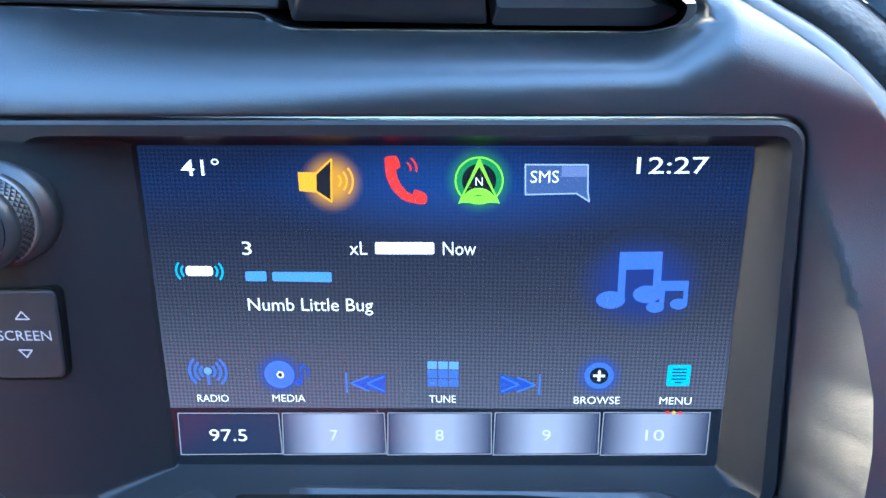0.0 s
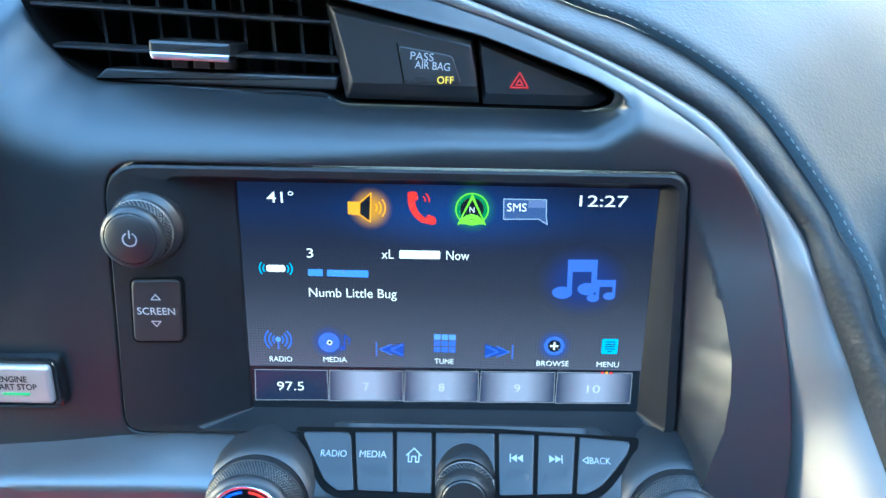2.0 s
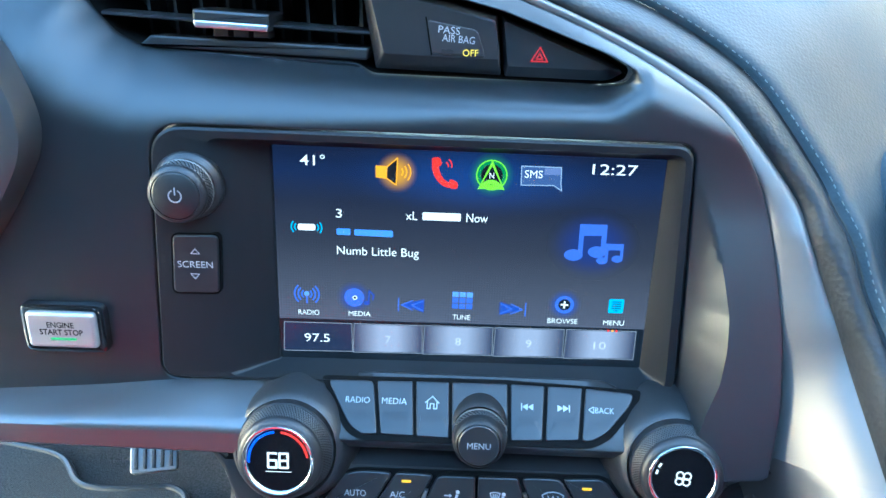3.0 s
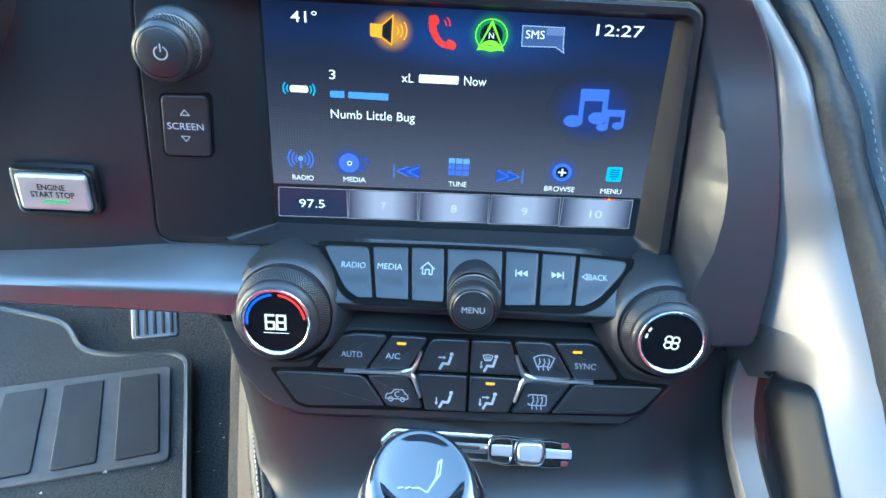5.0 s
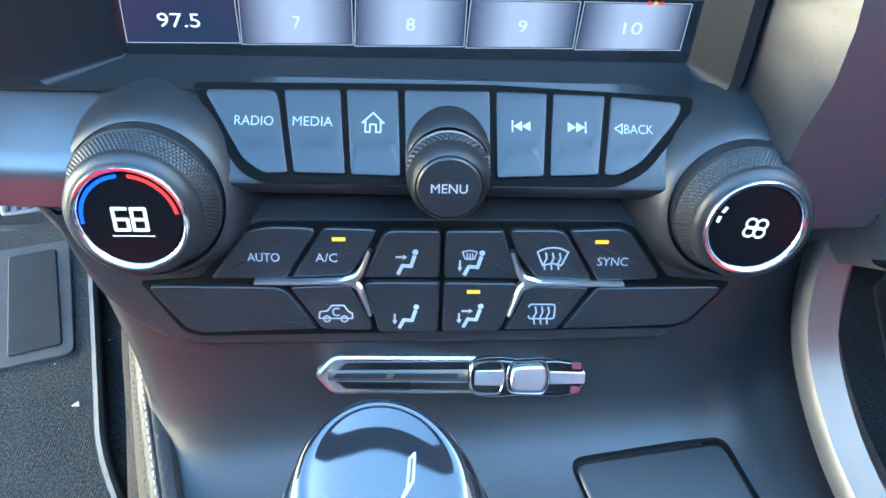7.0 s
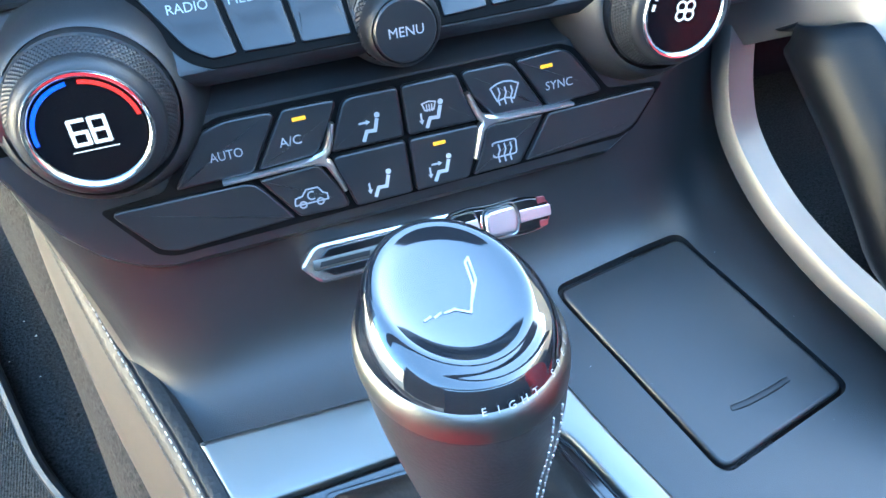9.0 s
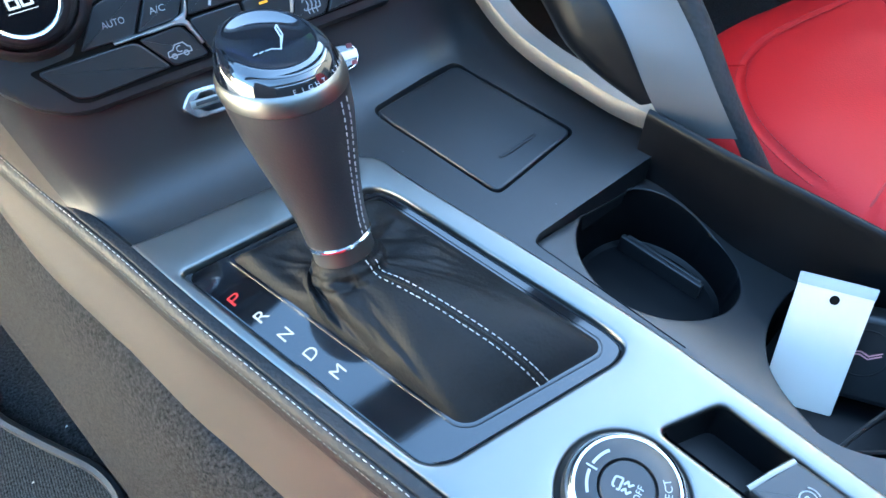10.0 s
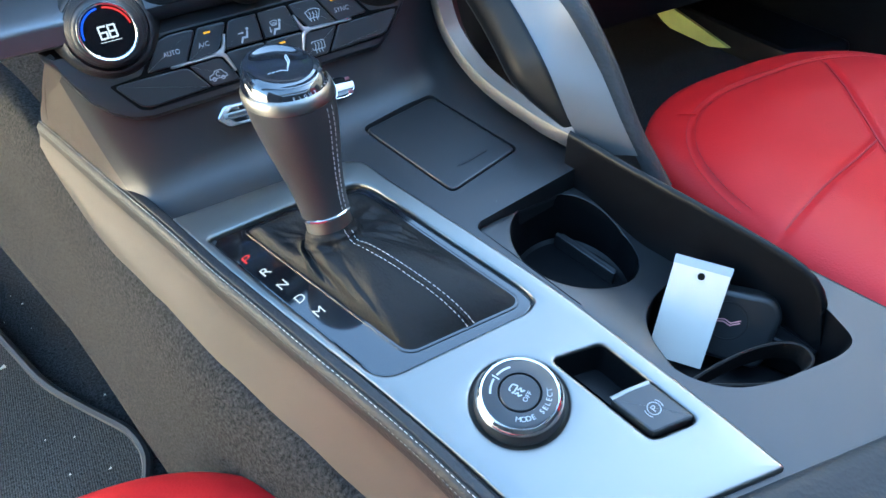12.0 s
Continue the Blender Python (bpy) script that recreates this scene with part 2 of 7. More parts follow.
def face_up(ob):
    """Turns the faces of an open sheet towards the frame's outward side."""
    if sum(p.normal.z * p.area for p in ob.data.polygons) < 0:
        ob.data.flip_normals()
    return ob


def area2(p):
    return sum(p[i - 1][0] * p[i][1] - p[i][0] * p[i - 1][1] for i in range(len(p)))


def rounded(pts, r, seg=4):
    """Polygon with rounded corners; r is one radius or one for each corner."""
    if area2(pts) < 0:
        pts = pts[::-1]
        if not isinstance(r, (int, float)):
            r = r[::-1]
    out = []
    n = len(pts)
    for i in range(n):
        a, b, c = Vector(pts[i - 1]), Vector(pts[i]), Vector(pts[(i + 1) % n])
        ri = r if isinstance(r, (int, float)) else r[i]
        u, w = (a - b), (c - b)
        lu, lw = u.length, w.length
        u.normalize(), w.normalize()
        d = min(ri, lu * 0.48, lw * 0.48)
        for k in range(seg + 1):
            t = k / seg
            p = (b + u * d) * (1 - t) ** 2 + b * 2 * t * (1 - t) + (b + w * d) * t * t
            out.append((p.x, p.y))
    return out


def inset(pts, d):
    if area2(pts) < 0:
        pts = pts[::-1]
    out = []
    n = len(pts)
    for i in range(n):
        a, b, c = Vector(pts[i - 1]), Vector(pts[i]), Vector(pts[(i + 1) % n])
        e1, e2 = (b - a), (c - b)
        if e1.length < 1e-6: e1 = e2
        if e2.length < 1e-6: e2 = e1
        n1, n2 = Vector((-e1.y, e1.x)).normalized(), Vector((-e2.y, e2.x)).normalized()
        m = n1 + n2
        m = (m.normalized() if m.length > 1e-6 else n1) / max(0.5, math.cos(0.5 * n1.angle(n2, 0)))
        out.append((b.x + m.x * d, b.y + m.y * d))
    return out


def rings(bm, loops, cap0=True, cap1=True, closed=True):
    vs = [[bm.verts.new(p) for p in lp] for lp in loops]
    n = len(vs[0])
    for a, b in zip(vs, vs[1:]):
        for i in range(n if closed else n - 1):
            j = (i + 1) % n
            bm.faces.new((a[i], a[j], b[j], b[i]))
    if cap0:
        bm.faces.new(vs[0][::-1])
    if cap1:
        bm.faces.new(vs[-1])
    return bm


def prism(pts, z0, z1, b=0.0, bm=None, bseg=2):
    if area2(pts) < 0:
        pts = pts[::-1]
    bm = bm or bmesh.new()
    lo = [[(x, y, z0) for x, y in pts]]
    if b > 0:
        for k in range(bseg + 1):
            a = math.pi / 2 * k / bseg
            q = inset(pts, b * (1 - math.cos(a)))
            lo.append([(x, y, z1 - b + b * math.sin(a)) for x, y in q])
    else:
        lo.append([(x, y, z1) for x, y in pts])
    return rings(bm, lo)


def loft(rows, bm=None):
    return rings(bm or bmesh.new(), rows, False, False, closed=False)


def circle(cx, cy, r, n=48, ry=None):
    ry = ry or r
    return [(cx + r * math.cos(2 * math.pi * i / n), cy + ry * math.sin(2 * math.pi * i / n)) for i in range(n)]


def lathe(prof, n=48, cx=0, cy=0, sx=1.0, sy=1.0, caps=(True, True), bm=None):
    lo = [[(cx + r * sx * math.cos(2 * math.pi * i / n), cy + r * sy * math.sin(2 * math.pi * i / n), z) for i in range(n)] for r, z in prof]
    return rings(bm or bmesh.new(), lo, *caps)


def spline(pts, n=8):
    """Catmull-Rom through 2D or 3D points."""
    P = [Vector(p) for p in pts]
    out = []
    for i in range(len(P) - 1):
        p0, p1, p2, p3 = P[max(i - 1, 0)], P[i], P[i + 1], P[min(i + 2, len(P) - 1)]
        for k in range(n):
            t = k / n
            out.append(0.5 * ((2 * p1) + (p2 - p0) * t + (2 * p0 - 5 * p1 + 4 * p2 - p3) * t * t + (3 * p1 - p0 - 3 * p2 + p3) * t ** 3))
    out.append(P[-1])
    return out


def tube(path, r, n=8, bm=None, flat=1.0):
    bm = bm or bmesh.new()
    P = [Vector(p) for p in path]
    lo = []
    up = Vector((0, 0, 1))
    for i, p in enumerate(P):
        d = (P[min(i + 1, len(P) - 1)] - P[max(i - 1, 0)]).normalized()
        s = d.cross(up)
        if s.length < 1e-4: s = Vector((1, 0, 0))
        s.normalize()
        q = s.cross(d)
        lo.append([tuple(p + s * r * math.cos(a) + q * r * flat * math.sin(a)) for a in (2 * math.pi * k / n for k in range(n))])
    return rings(bm, lo)


def stitches(path, length, gap, r, lift=0.0):
    """Short raised stitches along a path."""
    bm = bmesh.new()
    P = [Vector(p) for p in path]
    acc, on, seg = 0.0, True, []
    dense = []
    for a, b in zip(P, P[1:]):
        m = max(1, int((b - a).length / 0.5))
        dense += [a.lerp(b, k / m) for k in range(m)]
    pos, cur = 0.0, []
    for a, b in zip(dense, dense[1:]):
        ph = pos % (length + gap)
        if ph < length:
            cur.append(a)
        elif cur:
            if len(cur) > 1:
                c = [p.copy() for p in cur]
                c = [c[0], c[len(c) // 2], c[-1]]
                c[1].z += r * 0.6
                tube([p + Vector((0, 0, lift)) for p in c], r, 5, bm)
            cur = []
        pos += (b - a).length
    return bm


def strokes(lines, r, z=0.0, bm=None, n=6):
    """Flat-ish strokes of a printed sign; lines of 2D points."""
    bm = bm or bmesh.new()
    for ln in lines:
        for a, b in zip(ln, ln[1:]):
            a, b = Vector(a), Vector(b)
            d = (b - a)
            if d.length < 1e-6:
                continue
            d.normalize()
            q = Vector((-d.y, d.x)) * r
            e = d * r * 0.6
            p = [a - e + q, a - e - q, b + e - q, b + e + q]
            v = [bm.verts.new((x.x, x.y, z)) for x in p]
            bm.faces.new(v)
    return bm


def arc(cx, cy, r, a0, a1, n=10, ry=None):
    ry = ry or r
    return [(cx + r * math.cos(radians(a0 + (a1 - a0) * i / n)), cy + ry * math.sin(radians(a0 + (a1 - a0) * i / n))) for i in range(n + 1)]


def fill(pts, z=0.0, bm=None):
    bm = bm or bmesh.new()
    if area2(pts) < 0:
        pts = pts[::-1]
    bm.faces.new([bm.verts.new((x, y, z)) for x, y in pts])
    return bm


def letters(name, s, size, x, y, z, mat, parent, turn=0.0, width=None, align='CENTER', label="", bold=0.0, shear=0.0):
    """Text, centred at x, y; size is the height of a capital; width stretches it."""
    cu = bpy.data.curves.new(name, 'FONT')
    cu.body, cu.size, cu.align_x = s, size / 0.72, 'CENTER'
    cu.offset, cu.shear, cu.resolution_u = bold, shear, 3
    ob = bpy.data.objects.new(name, cu)
    scene.collection.objects.link(ob)
    bpy.context.view_layer.update()
    me = bpy.data.meshes.new_from_object(ob.evaluated_get(bpy.context.evaluated_depsgraph_get()))
    bpy.data.objects.remove(ob)
    bpy.data.curves.remove(cu)
    xs = [v.co.x for v in me.vertices]
    w = max(xs) - min(xs)
    mid = (max(xs) + min(xs)) / 2
    k = width / w if width else 1.0
    me.transform(Matrix.Translation((x, y, z)) @ Matrix.Rotation(radians(turn), 4, 'Z') @ Matrix.Diagonal((k, 1, 1, 1)) @ Matrix.Translation((-mid, -size / 2, 0)))
    me.transform(Matrix.Scale(0.001, 4))
    me.materials.clear()
    me.materials.append(mat)
    o = new(name, me)
    o.parent = parent
    if label:
        o["label"] = label
    return o


def inside(p, poly):
    x, y = p
    hit = False
    for (a, b), (c, d) in zip(poly, poly[1:] + poly[:1]):
        if (b > y) != (d > y) and x < (c - a) * (y - b) / (d - b) + a:
            hit = not hit
    return hit


def edge_distance(p, poly):
    best = 1e9
    for (ax_, ay), (bx, by) in zip(poly, poly[1:] + poly[:1]):
        dx, dy = bx - ax_, by - ay
        q = dx * dx + dy * dy
        t = 0 if q < 1e-12 else max(0, min(1, ((p[0] - ax_) * dx + (p[1] - ay) * dy) / q))
        best = min(best, math.hypot(p[0] - ax_ - t * dx, p[1] - ay - t * dy))
    return best


def dense(loop, step):
    """The same closed outline with no side longer than step."""
    out = []
    for a, b in zip(loop, loop[1:] + loop[:1]):
        n = max(1, int(math.ceil(math.hypot(b[0] - a[0], b[1] - a[1]) / step)))
        out += [(a[0] + (b[0] - a[0]) * k / n, a[1] + (b[1] - a[1]) * k / n) for k in range(n)]
    return out


def sheet(outer, holes, step, height, deep, edge=0.0, fine=None, crest=()):
    """A panel with holes: outline and holes in the plane, height(x, y) over it, rims turned down by deep, edges rounded over by edge."""
    bm = bmesh.new()
    if area2(outer) < 0:
        outer = outer[::-1]
    holes = [h if area2(h) > 0 else h[::-1] for h in holes]
    loops = []
    for k, lp_ in enumerate([outer] + holes):
        s = 1 if k == 0 else -1
        chain = [[(x, y, height(x, y) - edge - deep) for x, y in lp_]]
        last = lp_
        for q in ((0.0, 0.12, 0.35, 0.65, 1.0) if edge else (0.0,)):
            last = inset(lp_, s * edge * q) if q else lp_
            d = edge * (1 - math.sqrt(max(0, 1 - (1 - q) ** 2)))
            chain.append([(x, y, height(x, y) - d) for x, y in last])
        rings(bm, chain, False, False)
        loops.append(last)
    pts, edges = [], []
    for lp_ in loops:
        s0 = len(pts)
        pts += [Vector(p) for p in lp_]
        edges += [(s0 + i, s0 + (i + 1) % len(lp_)) for i in range(len(lp_))]
    if crest:
        edges += [(len(pts) + i, len(pts) + i + 1) for i in range(len(crest) - 1)]
        pts += [Vector(p) for p in crest]
    xs, ys = [p[0] for p in outer], [p[1] for p in outer]
    x = min(xs) + step / 2
    coarse = step
    while x < max(xs):
        if fine and x > fine:
            step = coarse / 2
        y = min(ys) + step / 2
        while y < max(ys):
            p = (x, y)
            if inside(p, loops[0]) and not any(inside(p, h) for h in loops[1:]) and min(edge_distance(p, lp_) for lp_ in loops) > step * 0.4 and all(abs(p[0] - c[0]) + abs(p[1] - c[1]) > step * 0.8 for c in crest):
                pts.append(Vector(p))
            y += step
        x += step
    vs, _, fs, _, _, _ = delaunay_2d_cdt(pts, edges, [], 0, 1e-5)
    bv = [bm.verts.new((p.x, p.y, height(p.x, p.y))) for p in vs]
    for f in fs:
        c = sum((vs[i] for i in f), Vector((0, 0))) / len(f)
        if inside(c, loops[0]) and not any(inside(c, h) for h in loops[1:]):
            bm.faces.new([bv[i] for i in f])
    for v in [v for v in bm.verts if not v.link_faces]:
        bm.verts.remove(v)
    bmesh.ops.remove_doubles(bm, verts=bm.verts, dist=0.002)
    return bm


def smooth01(t):
    t = max(0.0, min(1.0, t))
    return t * t * (3 - 2 * t)


def interp(x, pts):
    """Piecewise linear through (x, y) in rising x."""
    if x <= pts[0][0]:
        return pts[0][1]
    for (a, b), (c, d) in zip(pts, pts[1:]):
        if x <= c:
            return b + (d - b) * (x - a) / (c - a)
    return pts[-1][1]


def local(m, p):
    return m.inverted() @ Vector(p) * 1000


def at(m, u, v, w=0.0):
    return m @ Vector((u / 1000, v / 1000, w / 1000))

# ---- dashboard ----
dash = thing("dashboard", FAS, "black soft plastic dashboard with satin silver arch and leather-trimmed passenger side", "dashboard")
EDGE = [(-260, 182, -10), (-180, 166, -11), (-90, 147, -15), (-30, 133.6, -17), (10.1, 122.0, -19), (25.6, 116.8, -19.5), (42.8, 110.2, -19.4), (66.7, 99.6, -18), (91.2, 86.2, -14.6), (109, 73.4, -9.8), (119.4, 61.4, -4.6), (128.6, 46, 0.2), (134.9, 27, 5.3), (138.9, 8, 11.5), (142, -10.6, 17.7), (143.2, -23, 21.8), (143.8, -42, 28), (142.6, -58, 33.3), (139.8, -75.2, 39)]
ARCH = [(u, v) for u, v, w in EDGE]
ARCH_S = spline(ARCH, 6)


def arch_x(v):
    for a, b in zip(ARCH_S, ARCH_S[1:]):
        if b.y <= v <= a.y:
            return a.x + (b.x - a.x) * (a.y - v) / max(1e-6, a.y - b.y)
    return ARCH_S[0].x if v > ARCH_S[0].y else ARCH_S[-1].x


VENT = [(-184, 156), (-177, 124), (-169, 108), (-159, 97), (-146, 91), (-50, 88.5), (-44, 84), (60, 83.2), (69.5, 85.5), (71.5, 91), (60, 97), (14, 113), (-46, 127), (-110, 138)]


SCOOP = [(-184, 156), (-177, 124), (-169, 108), (-159, 97), (-146, 91), (-96, 89), (-40, 86), (10, 84), (60, 83), (70, 86)]


def cheek_rise(v):
    """How far the face beside the display stands out at height v."""
    d = 58 - v
    return 0 if d < 0 else 0.33 * d * d / 60 if d < 30 else 0.33 * (d - 15)


CREST = [(-80, 106), (-62, 107.5), (-50.5, 110.9), (-37.4, 116.4), (-23.2, 118.7), (-9.2, 118.8), (7, 115.6), (23, 111.3), (34.7, 107), (56, 99), (70, 97)]


def fascia_depth(x, v):
    left = smooth01((-140 - x) / 40)
    w = 5 * left - 0.009 * max(0, v - 60) ** 2 * left
    # the top leans back towards the windscreen
    q = 0.8 * (v - 62) + (0.3 * (x - 70) if x > 0 else -21 + 0.22 * x)
    k = smooth01((x - 20) / 60)
    w -= (1 - k) * (0.022 * max(0, min(q, 22)) ** 2 + 0.97 * max(0, q - 22)) + k * 0.06 * max(0, min(q, 36) - 14) ** 2
    # scoop under the vents
    ease = 1 if x < -146 else smooth01((100 + max(0, (60 - x)) * 0.28 - v) / 9)
    if ease > 0 and x < 110:
        d = 1e9
        for a, b in zip(SCOOP, SCOOP[1:]):
            a, b, p = Vector(a), Vector(b), Vector((x, v))
            t = max(0, min(1, (p - a).dot(b - a) / (b - a).length_squared))
            d = min(d, (p - (a + (b - a) * t)).length)
        reach = interp(x, [(-150, 40), (-60, 26), (0, 16), (70, 11)])
        w += ease * smooth01((82 - x) / 30) * (min(w, w * 0.3 - 23 * max(0, 1 - d / reach) ** 2) - w)
    # face beside the display: a hollow ramp up to a crest, then flat out to the arch
    if x > 90:
        ub = interp(v, [(-63, 106.8), (62, 98.6)])
        uc = max(ub + 1.5, interp(v, CREST))
        r = max(0, min(1, (x - ub) / (uc - ub)))
        w += cheek_rise(v) * (0.55 * r ** 1.6 + 0.45 * r - 0.12 * smooth01((r - 0.8) / 0.2) * (1 - r))
    return w


BEZEL = [(-138, 60.5), (98, 62), (106, -60), (-143, -63.5)]
outline = [(p.x, p.y) for p in ARCH_S] + [(137, -77.4), (112, -79), (100, -99), (-300, -99), (-300, 182)]
holes = [rounded([(-138.8, 61.3), (98.8, 62.8), (106.8, -60.8), (-143.8, -64.3)], [15, 8, 12, 9], 8), rounded(VENT, 4, 3)]
fascia = part("fascia", sheet(dense(outline, 3.4), [dense(h, 3.4) for h in holes], 3.4, fascia_depth, 7, edge=1.2, fine=93, crest=[(interp(v, CREST), v) for v in (52 - 1.9 * k for k in range(64))]), FASCIA, dash, smooth=50)
bm = loft([[(x, v, fascia_depth(x, v + 1.6) - 1), (x, v + 0.4, 12), (x + 2, v - 6, -8)] for x, v in ((141.4, -74), (137.4, -77), (130, -77.8), (121, -78.4), (112, -78.8), (100, -80))])
part("cheek_underside", bm, PLASTIC_DARK, dash)

# satin arch and leather roll beside it
IN_E = []
for u, v, w in EDGE[1:]:
    low = smooth01((50 - v) / 60)
    IN_E.append((u - 5 * low, v - 1.5 * (1 - low), w - 1.5 - 5.5 * low - 0.34 * max(0, -20 - v)))
IN_E = IN_E[:9] + [IN_E[k] for k in (10, 11, 12, 13, 15, 17)]
OUT_E = [(-176, 176, -14), (-86, 155, -17), (-26, 138.5, -19.5), (14.8, 124.6, -21.4), (27, 120, -21.4), (42.8, 114, -21.2), (67.4, 103.8, -20.6), (92.4, 91.6, -18.4), (114.6, 76.8, -13.8), (142.6, 43.4, 0), (148.8, 26.3, 11), (154.8, 8.9, 18.5), (160, -5.6, 26), (166, -25, 37), (172.6, -58, 70)]
a_in, a_out = spline(IN_E, 8), spline(OUT_E, 8)
rows = []
for p, q in zip(a_in, a_out):
    r = []
    for k in range(13):
        t = k / 12
        m = p.lerp(q, t)
        low = smooth01((40 - m.y) / 60)
        hump = (3.2 + 1.8 * low) * (1 - (2 * t - 1) ** 4) - 1 - 2 * low
        r.append((m.x - hump * 0.5 * low, m.y, m.z + hump * (1 - 0.4 * low) + 1.0 * t))
    rows.append(r)
arch_end = [Vector(q) for q in rows[-1]]
arch = part("silver_arch", loft(rows), SATIN_TRIM, dash, "satin silver arched trim strip")
bake(arch, [("SOLIDIFY", dict(thickness=0.003, offset=-1.0))])
OUT_R = OUT_E + [(175.8, -77, 88), (180.6, -100, 127), (188, -130, 153), (192, -158, 174), (197, -180, 188), (202, -200, 200)]
ST_E = [(-176, 190, -38), (-86, 168, -43), (-26, 152, -46), (10, 140, -46), (36, 131.5, -46), (59.9, 123.4, -46), (80, 117, -44.6), (108, 102.6, -39), (131.6, 84.6, -29), (154, 53, -9.5), (160.6, 39, 1.8), (166.2, 26.6, 13), (170.5, 8, 25), (176, -9, 40), (184, -42, 74), (191, -68, 98), (200, -97, 122), (209, -132, 146), (214.5, -169, 170), (221, -192, 186), (226, -208, 197)]
a_st = spline(ST_E, 8)
a_out = spline(OUT_R, 8)
rows = []
for q, s in zip(a_out, a_st):
    r = []
    for k in range(15):
        t = k / 14
        m = q.lerp(s, t)
        bulge = 9 * math.sin(math.pi * min(1, t * 1.08)) ** 0.8 if t * 1.08 < 1 else 0
        r.append((m.x, m.y, m.z - 1 + bulge))
    rows.append(r)
roll = part("leather_roll", loft(rows), LEATHER, dash, "black grained leather roll along the silver arch")
part("stitching", stitches([(p.x + 2.5, p.y + 2.2, p.z + 0.6) for p in a_st if p.y > -75], 2.6, 1.4, 0.32), THREAD_DARK, roll, "dark green-grey stitched seam")
rows = []
for s in [p for p in a_st if p.y > -46]:
    low = smooth01((90 - s.y) / 140)
    r = []
    for dx, dv, dw in ((0, 0, 0), (5, 3.5, 0), (14, 10 - 6 * low, -12), (40, 22 - 22 * low, -40 + 8 * low), (90, 34 - 34 * low, -90 + 50 * low), (180, 40 - 44 * low, -190 + 120 * low), (420, 40 - 60 * low, -420 + 330 * low), (700, 30 - 50 * low, -560 + 430 * low)):
        r.append((s.x + dx, s.y + dv, s.z + dw))
    rows.append([tuple(p) for p in spline(r, 5)])
part("top_cover", loft(rows), LEATHER_DASH, dash, "grey-black leather dashboard top")

# shelf under the dash face
prof = [(-62.6, -3), (-63.4, 1.6), (-65.2, 6), (-68.4, 13), (-72, 19), (-74.2, 22.6), (-76.4, 24.4), (-78.6, 24.6), (-88.4, 24.2), (-90.4, 22), (-91, 16), (-91.5, -3)]
rows = []
for i in range(25):
    x = -330 + (330 - 90) * i / 24
    rows.append([(x, v - (0.11 - 0.0033 * max(0, min(24, w))) * max(0, -118 - x) * (1 if v > -85 else 0.3), w) for v, w in prof])
part("lower_trim", loft(rows), TRIM_SMOOTH, dash, "black lower dash trim with a rounded front edge")

# ---- instrument cluster at the driver's side ----
clus = thing("instrument_cluster", FAS, "instrument cluster with satin grey hood rim and dark dials", "instrument cluster")
ce = spline([(-232, 128, 4), (-205, 100, 8), (-192, 82, 10), (-185.5, 63, 11), (-187, 48, 11), (-194, 34, 11), (-204, 18, 11), (-216, 2, 10), (-240, -18, 8)], 6)
rows = []
for i, p in enumerate(ce):
    d = (ce[min(i + 1, len(ce) - 1)] - ce[max(i - 1, 0)]).normalized()
    nrm = Vector((-d.y, d.x, 0)) if d.x > -2 else Vector((1, 0, 0))
    inw = Vector((-1, 0, 0))
    rows.append([tuple(p + inw * a + Vector((0, 0, b))) for a, b in ((0, -12), (0.2, 2), (1.5, 6), (6, 7.5), (13, 6), (15, 3), (18, -14), (20, -30))])
part("hood_rim", loft(rows), shader("dark_satin_rim", (0.09, 0.09, 0.095), 0.36, metal=0.7, vary=0.06, bump=0.05), clus, "satin grey rim")
part("dial_face", fill([(-330, 150), (-208, 108), (-200, 60), (-212, 25), (-240, -10), (-330, -30)], -14), GAP, clus)
part("dial_mark", strokes([[(-212, 44), (-206, 44.5)], [(-211, 40), (-206, 41.5)]], 0.5, -13), RED_LIGHT, clus, "red dial marks")
letters("dial_number", "2", 5, -208, 51, -13, WHITE_LIGHT, clus)

# ---- display unit ----
unit = thing("infotainment_unit", FAS, "infotainment unit with lit touch screen in a black bezel", "touch screen")


def lp(pts, r, w):
    return [(x, y, w) for x, y in rounded(pts, r, 8)]


bm = bmesh.new()
rings(bm, [lp(BEZEL, [15, 8, 12, 9], -12), lp(BEZEL, [15, 8, 12, 9], 0.2),
           lp([(-137, 59.5), (97, 61), (105, -59.2), (-142, -62.5)], [14.5, 7.5, 11.5, 8.5], 1.2),
           lp([(-116, 56.5), (94.8, 58.0), (101, -57.3), (-110, -61)], [10, 5, 7, 5], 0.8),
           lp([(-96, 53.6), (92.6, 54.4), (93.8, -54.4), (-93, -58.6)], [3, 2, 2, 2], -11),
           lp([(-89.0, 52.2), (91.4, 53.2), (92.0, -53.2), (-88.6, -57.6)], 1, -12.4),
           lp([(-87.6, 51.2), (90.4, 52.4), (91.0, -52.2), (-87.4, -56.8)], 1, -15)], False, False)
part("bezel", bm, BEZEL_BLACK, unit)
SCREEN = bpy.data.materials.new("lit_screen")
SCREEN.use_nodes = True
nt = SCREEN.node_tree
b = nt.nodes["Principled BSDF"]
b.inputs["Base Color"].default_value = (0.004, 0.004, 0.006, 1)
b.inputs["Roughness"].default_value = 0.12
b.inputs["Specular IOR Level"].default_value = 0.22
tc = nt.nodes.new("ShaderNodeTexCoord")
sep = nt.nodes.new("ShaderNodeSeparateXYZ")
nt.links.new(tc.outputs["Object"], sep.inputs[0])
ramp = nt.nodes.new("ShaderNodeValToRGB")
mr = nt.nodes.new("ShaderNodeMapRange")
